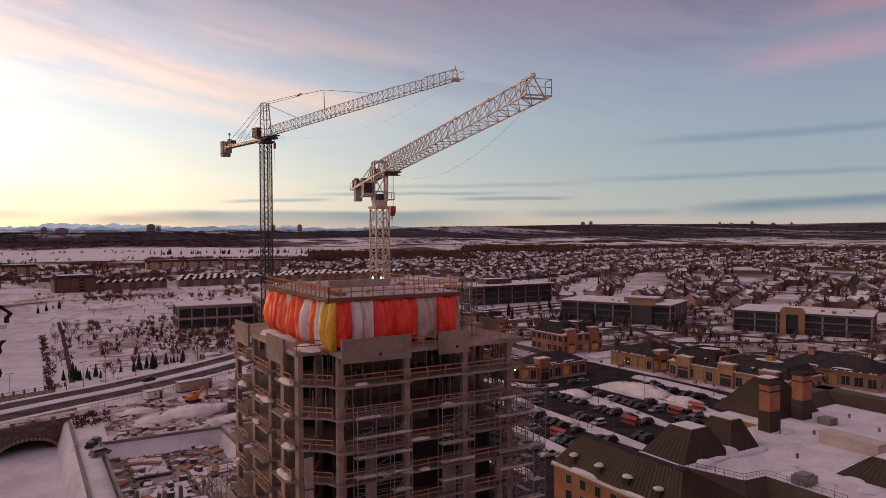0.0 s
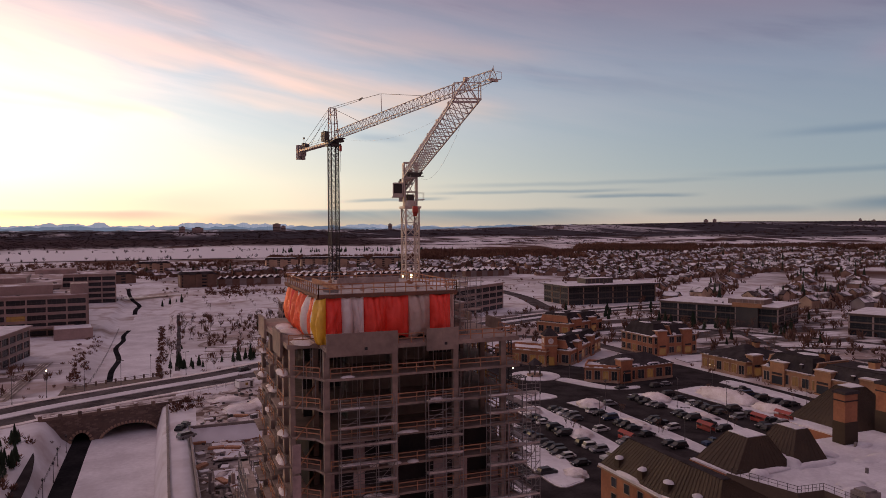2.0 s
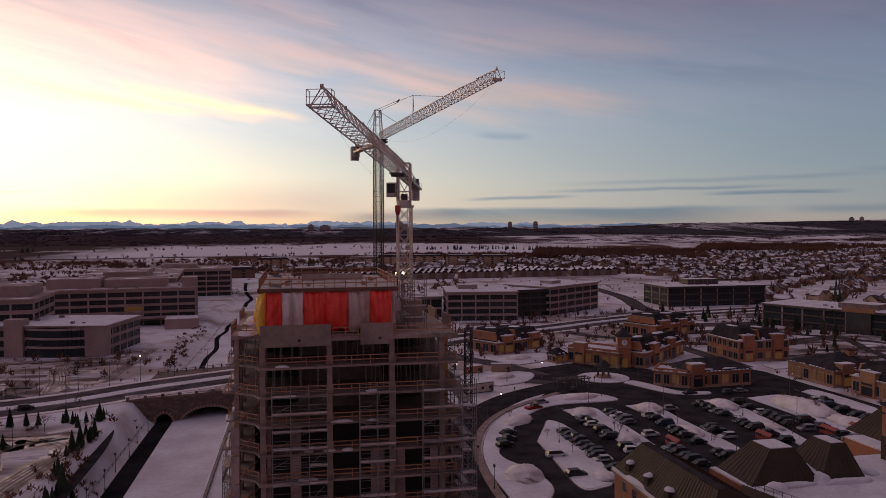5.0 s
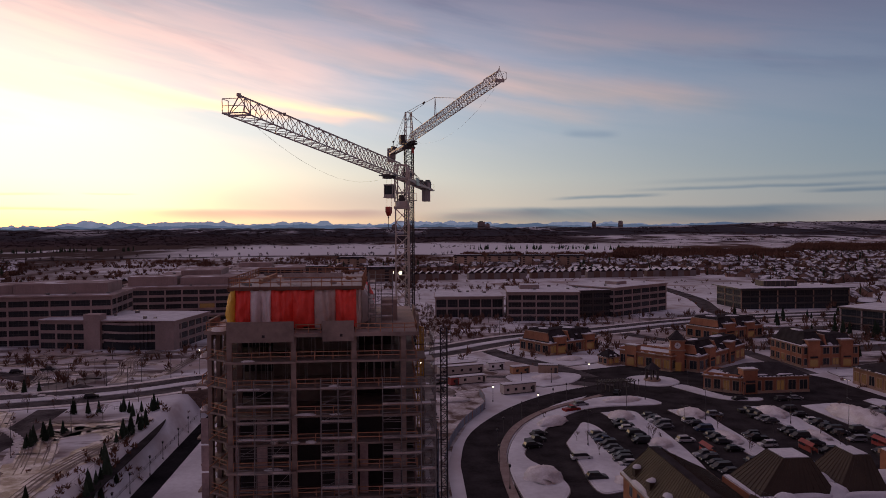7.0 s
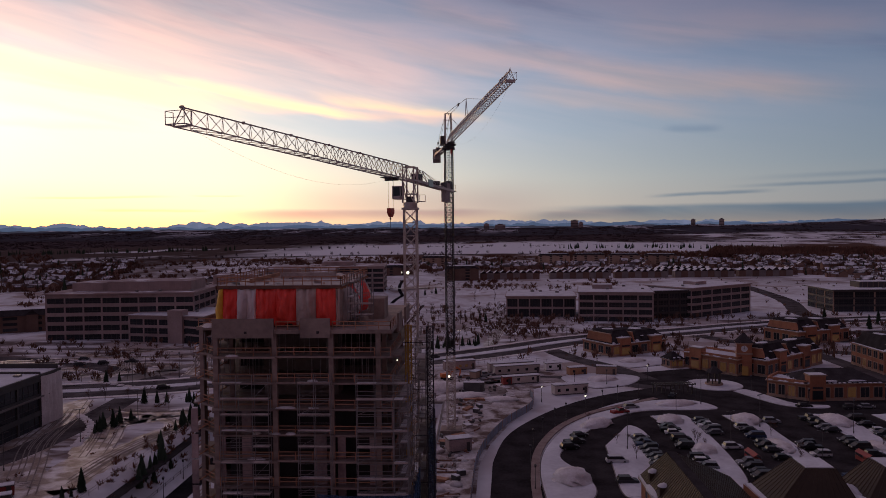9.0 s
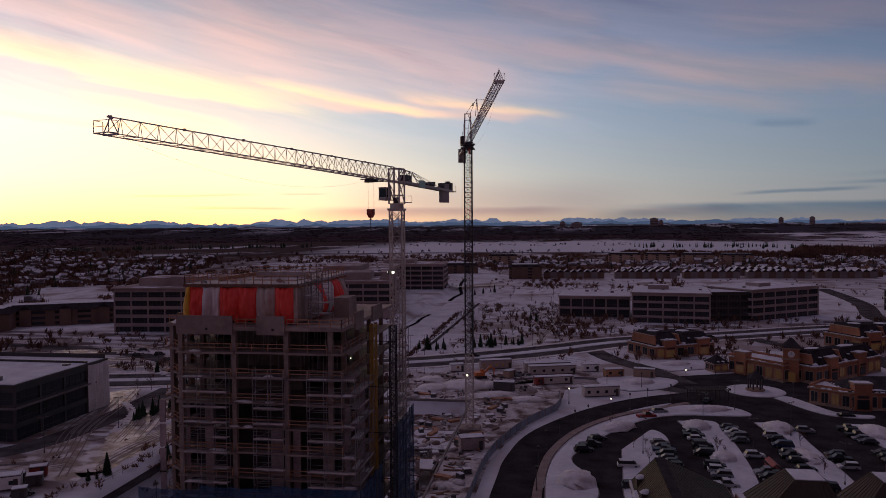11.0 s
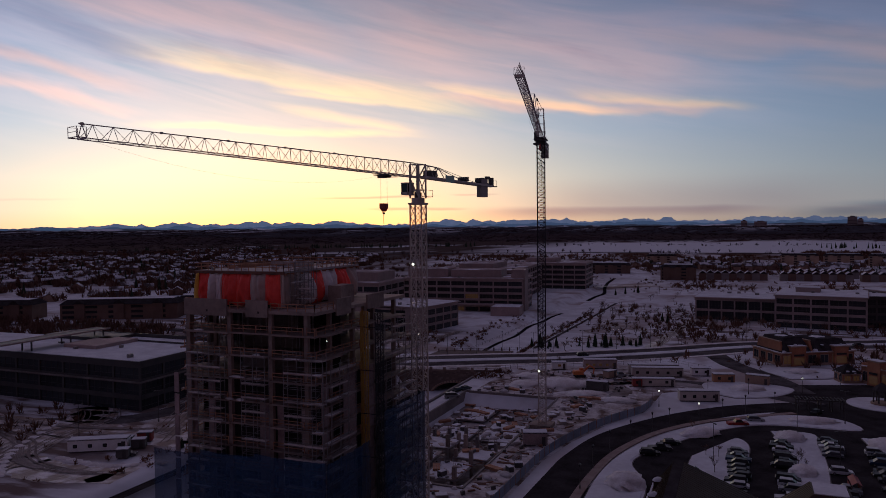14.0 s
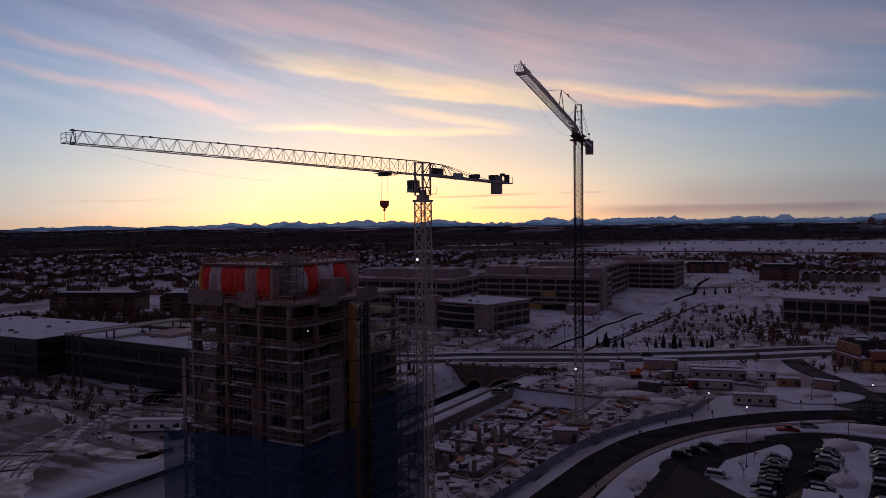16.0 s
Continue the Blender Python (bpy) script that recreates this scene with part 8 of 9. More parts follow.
# ---- cars ----
def car(kind, paint, at, turn):
    L, W, H, cab0, cab1 = {"sedan": (4.7, 1.84, 1.45, -1.75, 1.15), "suv": (4.75, 1.92, 1.72, -2.2, 1.05), "van": (5.1, 2.0, 1.8, -2.4, 1.5), "pickup": (5.6, 2.0, 1.85, -0.9, 1.2)}[kind]
    th = thing("car", "", "car", (at[0], at[1], at[2]), turn, group="parked cars")
    belt = H * 0.56
    side = [(-L / 2, 0.35), (L / 2 - 0.05, 0.35), (L / 2, 0.62), (L / 2 - 0.15, belt * 0.92), (cab1 + 0.5, belt + 0.02), (cab0, belt + 0.05), (-L / 2 + 0.05, belt - 0.02)]
    b = MB()
    n = len(side)
    b.add([(x, y, z) for y in (-W / 2, W / 2) for x, z in side], [(i, (i + 1) % n, n + (i + 1) % n, n + i) for i in range(n)] + [tuple(range(n - 1, -1, -1)), tuple(range(n, 2 * n))])
    part("body", b, paint, th)
    top = (cab0 + 0.35, cab1 - 0.55, -W / 2 + 0.22, W / 2 - 0.22)
    part("glasshouse", MB().frustum((cab0, cab1 + 0.35, -W / 2 + 0.05, W / 2 - 0.05), belt, top, H - 0.08), GLASS, th)
    part("roof", MB().box(top[0] - 0.05, top[1] + 0.05, top[2] - 0.03, top[3] + 0.03, H - 0.09, H), paint, th)
    tyre = MB().cyl((0, -0.11, 0), (0, 0.11, 0), 0.34, 14).cyl((0, -0.125, 0), (0, 0.125, 0), 0.19, 10).mesh("wheel", RUBBER)
    tyre.materials.append(GALV)
    for p in tyre.polygons:
        p.material_index = 0 if p.index < 16 else 1
    for x in (-L * 0.31, L * 0.31):
        for y in (-W / 2 + 0.1, W / 2 - 0.1):
            part("wheel", tyre, None, th, at=(x, y, 0.34))
    for y in (-W / 2 + 0.3, W / 2 - 0.3):
        part("headlight", MB().box(L / 2 - 0.12, L / 2 - 0.0, y - 0.18, y + 0.18, 0.66, 0.82), WHITE_PAINT, th)
    return th


NAMES = ["black", "dark grey", "silver", "white", "red", "dark blue", "charcoal"]
protos = {}
rk = random.Random(8)


def park(x, y, turn, kind=None, k=None, z=0.035):
    kind = kind or rk.choice(("sedan", "sedan", "suv", "suv", "van", "pickup"))
    k = rk.choice((0, 0, 0, 0, 1, 2, 3, 5, 6, 6, 6, 6)) if k is None else k
    if (kind, k) not in protos:
        protos[(kind, k)] = tagged(car(kind, CAR_PAINTS[k], (x, y, z), turn), label="%s %s parked on the asphalt" % (NAMES[k], {"suv": "sport utility car", "van": "family van", "sedan": "saloon car", "pickup": "pickup truck"}[kind]))
        return protos[(kind, k)]
    return copy_thing(protos[(kind, k)], pose(x, y, z, 0, 0, turn))


for x, y, tn, kd, k in ((81.8, 158.5, 12, "suv", 0), (83.6, 163.2, 16, "pickup", 6), (85.6, 169.0, 20, "sedan", 0), (91.6, 148.2, 2, "van", 3), (91.2, 134.4, 2, "suv", 6), (101, 193.2, 20, "pickup", 4), (105.5, 199, 15, "suv", 2),
                       (158, 201, 0, "sedan", 0), (171, 199, 4, "suv", 6), (176, 200, 0, "sedan", 2), (122, 214, 60, "sedan", 0), (61, 247, 40, "pickup", 2), (16, 208, 70, "sedan", 6), (14.6, 205, 70, "sedan", 0), (16.0, 196, 30, "van", 2)):
    park(x, y, tn, kd, k, 0.035 if y < 240 and x > 70 else 0.06)
for (x, y0, y1, prob, face) in ((101.3, 137, 168, 0.9, 180), (111.0, 138, 178, 0.72, 0), (121.8, 135, 186, 0.66, 180), (131.2, 136, 178, 0.6, 0), (141.2, 135, 187, 0.55, 180), (153.2, 138, 190, 0.6, 0), (165.8, 140, 188, 0.7, 180),
                               (172.0, 142, 170, 0.7, 0), (190.2, 140, 188, 0.5, 180), (193.4, 142, 190, 0.4, 0)):
    y = y0
    while y < y1:
        if rk.random() < prob * 0.82:
            park(x + rk.uniform(-0.4, 0.4), y, face + rk.uniform(-5, 5) + (180 if rk.random() < 0.4 else 0))
        y += rk.uniform(2.8, 3.3)
for x, y, tn in ((-106, 268, 20), (-98, 272, 20), (-88, 276, 10), (-112, 282, 15), (-36, 113, 30), (-52, 226, 20), (40, 284, 31), (150, 350, 25), (120, 345, 207), (240, 392, 20)):
    park(x, y, tn, z=0.06)
for i, (x, y) in enumerate(((123.5, 149.5), (149, 149), (169, 150), (178, 150))):
    th = thing("trolley_shelter", "red-roofed trolley shelter in the car park", "shelter", (x, y, 0.035), 92, group="trolley shelters")
    part("roof", MB().add([(-2.8, -1.0, 1.9), (2.8, -1.0, 1.9), (2.8, 0, 2.6), (-2.8, 0, 2.6), (-2.8, 1.0, 1.9), (2.8, 1.0, 1.9), (-2.8, 0, 2.5), (2.8, 0, 2.5)], [(0, 1, 2, 3), (3, 2, 5, 4), (0, 3, 6), (1, 7, 2)]), BOX_RED, th)
    for u in (-2.6, 2.6):
        for v in (-0.9, 0.9):
            part("post", MB().box(u - 0.05, u + 0.05, v - 0.05, v + 0.05, 0, 1.92), GALV, th)
    part("side_panel", MB().box(-2.6, 2.6, -0.95, -0.9, 0.3, 1.2), BOX_RED, th)
    part("side_panel", MB().box(-2.6, 2.6, 0.9, 0.95, 0.3, 1.2), BOX_RED, th)
for i, (x, y, rx, ry, h, tn) in enumerate(((79.5, 136, 4.2, 4.6, 2.6, 0), (92, 180, 5.5, 3.0, 1.9, 40), (113.5, 184, 3.6, 4.2, 1.9, 0), (114.5, 157, 3.0, 4.0, 1.7, 0), (134.5, 184, 4.0, 5.0, 2.2, 0), (158.5, 183, 4.2, 5.4, 2.3, 0), (181, 176, 5.5, 13, 2.9, 4), (182, 158, 4, 7, 1.9, 0),
                                           (134.5, 161, 2.6, 6.0, 1.2, 0), (97, 131.5, 2.6, 3.2, 1.3, 0), (120, 203, 6.5, 2.6, 1.6, 10), (104, 240, 6, 4, 1.5, 20), (170, 298, 9, 4, 1.8, 15), (122, 276, 6, 4, 1.4, 20), (180, 234, 7, 3, 1.2, 5), (158.5, 160, 2.4, 5, 1.1, 0))):
    th = thing("snow_pile", "ploughed heap of dirty snow on a kerbed island", "snow pile", (x, y, 0.2), tn, group="ploughed snow piles")
    m = MB().blob((0, 0, 0), (rx, ry, h), i + 30, 20, 7)
    part("mound", m, SNOW_PILE, th, smooth=True)

# ---- lamps ----
def lamp(at, h, lit, arm, label, turn=0.0):
    th = thing("street_lamp", label, "street lamp", at, turn, group="street lamps")
    part("post", MB().cyl((0, 0, 0), (0, 0, h), 0.09, 8, 0.06).cyl((0, 0, 0), (0, 0, 0.7), 0.16, 8), BOX_DARK, th)
    if arm:
        part("arm", MB().beam((0, 0, h - 0.1), (arm, 0, h), 0.08).beam((0, 0, h - 0.1), (-arm, 0, h), 0.08), BOX_DARK, th)
        for s in (-1, 1):
            hd = part("lamp_head", MB().box(s * arm - 0.3, s * arm + 0.3, -0.16, 0.16, h - 0.12, h + 0.06), BOX_DARK, th)
            part("lamp_glass", MB().box(s * arm - 0.22, s * arm + 0.22, -0.12, 0.12, h - 0.16, h - 0.13), LAMP_GLOW if lit else GLASS, hd)
    else:
        hd = part("lantern", MB().frustum((-0.12, 0.12, -0.12, 0.12), h, (-0.24, 0.24, -0.24, 0.24), h + 0.5), LAMP_GLOW if lit else GLASS, th)
        part("lantern_cap", MB().frustum((-0.3, 0.3, -0.3, 0.3), h + 0.5, (-0.05, 0.05, -0.05, 0.05), h + 0.8), BOX_DARK, hd)
    return th


lp = {}


def put_lamp(x, y, z=0.0, h=4.6, lit=False, arm=0.0, turn=0.0):
    key = (h, lit, arm)
    if key not in lp:
        lp[key] = lamp((x, y, z), h, lit, arm, ("lit " if lit else "unlit ") + ("tall double-headed car park lamp" if arm else "black lantern post beside the path"), turn)
    else:
        copy_thing(lp[key], pose(x, y, z, 0, 0, turn))


for i, (x, y) in enumerate(((71, 130), (71, 144), (72.6, 157), (76, 168), (80.2, 178), (84, 184), (91, 194), (97, 200), (103, 207), (111, 214), (79, 206), (92, 226), (104, 232), (120, 240), (132, 250), (150, 222), (160, 202), (128, 210))):
    put_lamp(x, y, 0.25, 4.6, i in (6, 10, 13))
for i, (x, y) in enumerate(((115, 184), (122, 160), (136, 178), (158, 172), (169, 163), (184, 186), (96, 158), (136, 142), (198, 160), (128, 204))):
    put_lamp(x, y, 0.3, 9.0, i == 5, 0.9, 20 * i)
for i in range(9):
    put_lamp(-15.8 - (0.6 if i % 2 else 0), 118 + 13 * i, ground_z(-16.4, 150), 4.6, False)
for i in range(26):
    x, y = MAIN_ROAD[6 + 2 * i] if 6 + 2 * i < len(MAIN_ROAD) else (300 + i * 5, 420)
    put_lamp(x - 6.0, y + 12.5, 0.1, 9.0, i in (9, 17), 0.0 if i % 3 == 0 else 0.9, 25)
for x, y in ((-46, 162), (-41, 184), (-64, 228), (-42, 231), (-60, 250), (-82, 262), (-100, 254), (-72, 300), (-55, 290), (-52, 140), (-60, 120)):
    put_lamp(x, y, 0.05, 9.0, False, 0.9, 40)


# ---- churned ground west of the channel, park and paths north of the road ----
def track(name, label, lines, material, z=0.03, zf=None):
    """Ragged ribbons of churned ground, each (line, width)."""
    mb = MB()
    rnd = random.Random(len(lines) * 7 + len(name))
    for i, (line, w) in enumerate(lines):
        zi = z + 0.003 * i
        pts = smooth_line(line, 8)
        pts = [(x + rnd.uniform(-0.12, 0.12) * w, y + rnd.uniform(-0.12, 0.12) * w) for x, y in pts]
        ribbon(mb, pts, -w / 2, w / 2, zi - 0.015, zi, zf)
    return sheet_of(name, mb, material, label, "track")


def ruts(lines, gap, n, seed):
    """Wheel ruts beside each line."""
    rnd = random.Random(seed)
    out = []
    for line, w in lines:
        for _ in range(n):
            o = rnd.uniform(-w / 2, w / 2)
            a, b = sorted((rnd.uniform(0, 0.5), rnd.uniform(0.55, 1.0)))
            k = smooth_line(line, 4)
            k = k[int(a * len(k)):int(b * len(k)) + 1]
            if len(k) > 2:
                for s in (0, gap):
                    out.append(([(x + (o + s) * 0.8, y + (o + s) * 0.5) for x, y in k], 0.32))
    return out


WEST = [([(-35, 122), (-36.5, 146), (-42, 165), (-46, 178), (-40, 187), (-32, 188)], 10), ([(-34, 189), (-27, 180), (-29.5, 165), (-32, 150), (-32, 132)], 8), ([(-40, 122), (-50, 142), (-59, 160), (-66, 184), (-74, 206)], 12), ([(-58, 196), (-44, 194), (-30, 194)], 5),
        ([(-24, 60), (-45, 72), (-57, 85), (-63, 100), (-70, 118), (-72, 134), (-82, 144)], 13), ([(-26, 103), (-40, 98), (-58, 100), (-76, 112), (-100, 116), (-126, 112)], 11), ([(-30, 128), (-46, 132), (-66, 128), (-90, 126), (-124, 128)], 8)]
track("muddy_track", "brown churned mud and snow where vehicles turn", WEST, TRACKS)
track("icy_ruts", "wet icy wheel ruts in the mud", ruts(WEST, 1.7, 6, 3), RUT, 0.06)
YARD = [([(-130, 262), (-104, 262), (-84, 272), (-62, 268), (-40, 262)], 8), ([(-128, 300), (-100, 288), (-74, 292), (-44, 286)], 7), ([(-84, 236), (-84, 262), (-98, 288)], 5), ([(-52, 250), (-56, 270), (-64, 300), (-58, 330)], 6), ([(-40, 262), (-38, 300), (-36, 335)], 4), ([(-150, 276), (-120, 284), (-100, 300), (-84, 318)], 8), ([(-130, 250), (-110, 246), (-90, 250), (-66, 262)], 7), ([(-120, 312), (-90, 308), (-60, 312), (-36, 316)], 6)]
track("forecourt_lane", "trampled grey lane across the office forecourt", YARD, TRACKS)
track("forecourt_ruts", "dark wheel ruts across the forecourt", ruts(YARD, 1.6, 6, 5), RUT, 0.06)
track("ramp", "cleared pale concrete ramp in the forecourt", [([(-74, 240), (-66, 256), (-63, 268)], 9)], CONCRETE_OLD, 0.05)
PARK = [([(28, 340), (46, 334), (60, 350), (54, 368), (34, 372), (27, 356), (40, 348), (50, 356)], 2.4), ([(30, 384), (48, 380), (64, 392), (60, 412), (40, 414), (30, 400), (44, 394)], 2.4), ([(34, 428), (54, 424), (68, 440), (52, 456)], 2.2), ([(24, 322), (40, 320), (58, 322)], 2.4), ([(26, 376), (46, 376), (66, 374)], 2.0)]
track("park_paths", "trodden looping paths in the snowy park", PARK, RUT, 0.04)
track("park_road", "snowy park road beside a dark hedge", [([(64, 306), (67, 340), (74, 400), (80, 425)], 6.5), ([(-20, 640), (20, 660), (60, 655)], 5)], TRACKS, 0.035)
track("park_ruts", "dark wheel ruts on the park road", ruts([([(64, 306), (67, 340), (74, 400), (80, 425)], 4)], 1.6, 5, 8), RUT, 0.05)
track("bank_path", "cleared footpath along the edge of the frozen channel", [([(15.5, 296), (16.5, 330), (17.6, 380), (18.6, 430), (19.6, 500)], 2.0)], ROAD, 0.05)
EAST = [([(232, 222), (262, 214), (300, 200), (340, 176)], 6), ([(236, 252), (270, 248), (305, 230), (360, 200)], 5), ([(250, 190), (262, 214), (282, 262), (300, 300)], 5), ([(225, 330), (262, 326), (292, 300), (330, 230), (352, 170)], 6)]
track("east_lanes", "dark slushy lanes between snowy plots", EAST, ROAD, 0.035)
LOTS = [([(x, 160 + 2 * (i % 3)), (x + 6, 190), (x + 10, 214)], 3.0) for i, x in enumerate(range(244, 340, 13))]
track("parking_rows", "slushy parking rows between strips of snow", LOTS, TRACKS, 0.03)
# low snow ridges thrown up by the plough
for i, (line, h) in enumerate(((((-60, 226), (-80, 236), (-100, 236)), 0.7), (((-24, 112), (-34, 106), (-50, 106)), 0.6), (((-52, 92), (-66, 106), (-78, 128)), 0.7), (((-92, 108), (-112, 106), (-130, 104)), 0.6), (((-46, 160), (-52, 178), (-62, 190)), 0.6), (((-120, 276), (-96, 278), (-80, 284)), 0.7), (((-36, 196), (-28, 200), (-24, 196)), 0.5))):
    rd = MB()
    pts = smooth_line(line, 7)
    for k, (x, y) in enumerate(pts):
        rd.blob((x, y, 0), (1.5, 1.3, h * (0.6 + 0.5 * abs(noise.noise(Vector((k * 0.7, i, 0)))))), 300 + 20 * i + k, 8, 3)
    tagged(part("snow_ridge", rd, SNOW_PILE, kind="stuff", label="ridge of ploughed snow beside a muddy track", smooth=True), category="snow bank")

# pergola on the island before the shops
pg = thing("pergola", "dark timber pergola on a snowy island", "pergola", (123, 218, 0.3), 8)
for i in range(5):
    for v in (-1.6, 1.6):
        part("post", MB().box(-6 + 3 * i - 0.15, -6 + 3 * i + 0.15, v - 0.15, v + 0.15, 0, 3.0), OFFICE_DARK, pg)
for v in (-1.6, 1.6):
    part("beam", MB().box(-6.6, 6.6, v - 0.1, v + 0.1, 3.0, 3.3), OFFICE_DARK, pg)
for i in range(14):
    part("rafter", MB().box(-6.4 + 0.98 * i, -6.28 + 0.98 * i, -2.2, 2.2, 3.3, 3.5), OFFICE_DARK, pg)

# ---- trees ----
def bare_tree(seed, h):
    """Trunk and limbs as one mesh, the fine twigs as another."""
    rnd = random.Random(seed)
    limbs, twigs = MB(), MB()

    def grow(p, d, length, r, depth):
        q = p + d * length
        limbs.cyl(p, q, r, 5 if depth < 2 else 4, r * 0.62)
        if depth == 3:
            for _ in range(9):
                e = (d + Vector((rnd.uniform(-1, 1), rnd.uniform(-1, 1), rnd.uniform(-0.3, 0.8)))).normalized()
                s = q - d * length * rnd.uniform(0, 0.7)
                k = e.cross(Vector((rnd.uniform(-1, 1), rnd.uniform(-1, 1), 0.3))).normalized() * 0.016
                tip = s + e * length * rnd.uniform(0.6, 1.2)
                twigs.add([tuple(s - k), tuple(s + k), tuple(tip)], [(0, 1, 2)])
            return
        for _ in range(rnd.choice((3, 3, 4))):
            e = (d * 0.9 + Vector((rnd.uniform(-1, 1), rnd.uniform(-1, 1), rnd.uniform(-0.1, 0.7))) * 0.75).normalized()
            grow(p + d * length * rnd.uniform(0.6, 1.0), e, length * rnd.uniform(0.55, 0.8), r * 0.58, depth + 1)

    grow(Vector((0, 0, -0.1)), Vector((rnd.uniform(-0.06, 0.06), rnd.uniform(-0.06, 0.06), 1)).normalized(), h * 0.36, h * 0.017, 0)
    return limbs, twigs


def conifer(seed, h):
    rnd = random.Random(seed)
    trunk = MB().cyl((0, 0, -0.2), (0, 0, h * 0.96), h * 0.02, 6, 0.02)
    crown = MB()
    n = int(h * 34)
    for i in range(n):
        t = (i / n) ** 0.85
        z = h * (0.06 + 0.92 * t)
        reach = h * 0.225 * (1 - t) ** 0.85 * rnd.uniform(0.65, 1.15) + 0.1
        a = i * 2.399 + rnd.uniform(-0.3, 0.3)
        e = Vector((math.cos(a), math.sin(a), 0))
        s = Vector((-e.y, e.x, 0))
        w = reach * rnd.uniform(0.28, 0.45) + 0.08
        b = Vector((0, 0, z))
        tip = b + e * reach + Vector((0, 0, -reach * rnd.uniform(0.2, 0.5)))
        m = b + e * reach * 0.55
        crown.add([tuple(b), tuple(m + s * w), tuple(tip), tuple(m - s * w), tuple(m + Vector((0, 0, 0.22 * reach)))], [(0, 1, 4), (1, 2, 4), (2, 3, 4), (3, 0, 4)])
    return trunk, crown


bare = []
for k, h in enumerate((6.0, 7.5, 9.0)):
    a, b = bare_tree(50 + k, h)
    bare.append((a.mesh("trunk", BARK), b.mesh("crown", TWIG)))
pine = []
for k, h in enumerate((7.0, 9.0, 5.0)):
    a, b = conifer(70 + k, h)
    pine.append((a.mesh("trunk", BARK), b.mesh("crown", NEEDLE)))
rtree = random.Random(5)


def plant(kind, x, y, z=0.0, size=1.0):
    k = rtree.randrange(3)
    tr, cr = (bare if kind == "bare" else pine)[k]
    th = thing("bare_tree" if kind == "bare" else "spruce_tree", "leafless young tree standing in the snow" if kind == "bare" else "dark green spruce standing in the snow", "tree",
               Matrix.Translation((x, y, z)) @ Matrix.Rotation(rtree.uniform(0, 6.28), 4, "Z") @ Matrix.Scale(size * rtree.uniform(0.85, 1.15), 4), group="bare trees" if kind == "bare" else "spruces")
    part("trunk", tr, None, th)
    part("crown", cr, None, th)


for x, y in ((-47, 171), (-48, 174), (-47.5, 177.5), (-47, 181), (-46.5, 184), (-19.5, 139.5), (-20.5, 143), (-19, 146), (-20.5, 150), (-21, 155), (-22.5, 158), (-25.5, 174), (-25, 177), (-26, 180.5), (-25, 184), (-24, 187.5), (-25.5, 191),
             (-49, 205), (-45, 205.5), (-42, 206), (-35, 207), (-32.5, 207), (-26, 207), (-30, 200), (-26, 127), (-28, 123), (-78, 236), (-74, 238)):
    plant("pine", x, y, ground_z(x, y) if x > -24 else 0.0, 0.58)
    if int(x + y) % 2:
        plant("pine", x + rtree.uniform(-1.8, 1.8), y + rtree.uniform(1.2, 2.4), ground_z(x, y) if x > -24 else 0.0, 0.45)
for x, y in ((14, 300), (17, 299), (19.5, 298), (22, 300), (24.5, 299), (16, 304), (34, 307), (37, 308), (40, 309.5), (44, 311), (47, 313), (51, 316), (54, 318), (57, 319), (9, 560), (14, 575), (20, 590), (24, 585), (60, 405), (64, 402), (18, 352), (28, 470)):
    plant("pine", x + rtree.uniform(-1.5, 1.5), y + rtree.uniform(-2.5, 2.5), 0, rtree.uniform(0.42, 0.75))
for i in range(30):
    plant("pine", rtree.choice((rtree.uniform(238, 330), rtree.uniform(270, 380))), rtree.choice((rtree.uniform(240, 330), rtree.uniform(300, 420))), 0, 0.8)
for i in range(30):
    u = rtree.uniform(0, 1)
    plant("bare" if i % 3 else "pine", 285 + 40 * u + rtree.uniform(-14, -6), 345 - 60 * u + rtree.uniform(-10, 0), 0, 1.0)
for i in range(50):
    x, y = rtree.uniform(20, 76), rtree.uniform(322, 470)
    plant("bare", x, y, 0, rtree.uniform(0.6, 1.1))
for x in range(6):
    for y in range(4):
        plant("bare", 40 + 16 * x + rtree.uniform(-1, 1), 520 + 22 * y + rtree.uniform(-1, 1), 0, 0.7)
for i in range(34):
    k = rtree.randrange(8, len(MAIN_ROAD) - 14)
    x, y = MAIN_ROAD[k]
    s = rtree.choice((-17.5, 17.5))
    if -24 < x < 20:
        continue
    plant("bare", x - s * 0.45, y + s * 0.9, 0, 0.75)
for pts in ISLANDS[:8]:
    cx, cy = sum(p[0] for p in pts) / len(pts), sum(p[1] for p in pts) / len(pts)
    for i in range(3):
        x, y = cx + rtree.uniform(-2, 2), cy + rtree.uniform(-18, 18)
        if inside(x, y, pts):
            plant("bare", x, y, 0.3, 0.55)
for i in range(26):
    plant("bare", rtree.uniform(-110, -28), rtree.uniform(140, 330), 0, 0.75) if i % 2 else plant("bare", rtree.uniform(225, 330), rtree.uniform(150, 300), 0, 0.85)
for i in range(26):
    plant("bare", 78 + i * 5.6 + rtree.uniform(-1, 1), 396 - 0.2 * i + rtree.uniform(-3, 3), 0, 0.8)
for i in range(14):
    x, y = rtree.uniform(11.5, 16), rtree.uniform(325, 470)
    plant("bare", x, y, ground_z(x, y), 0.8)
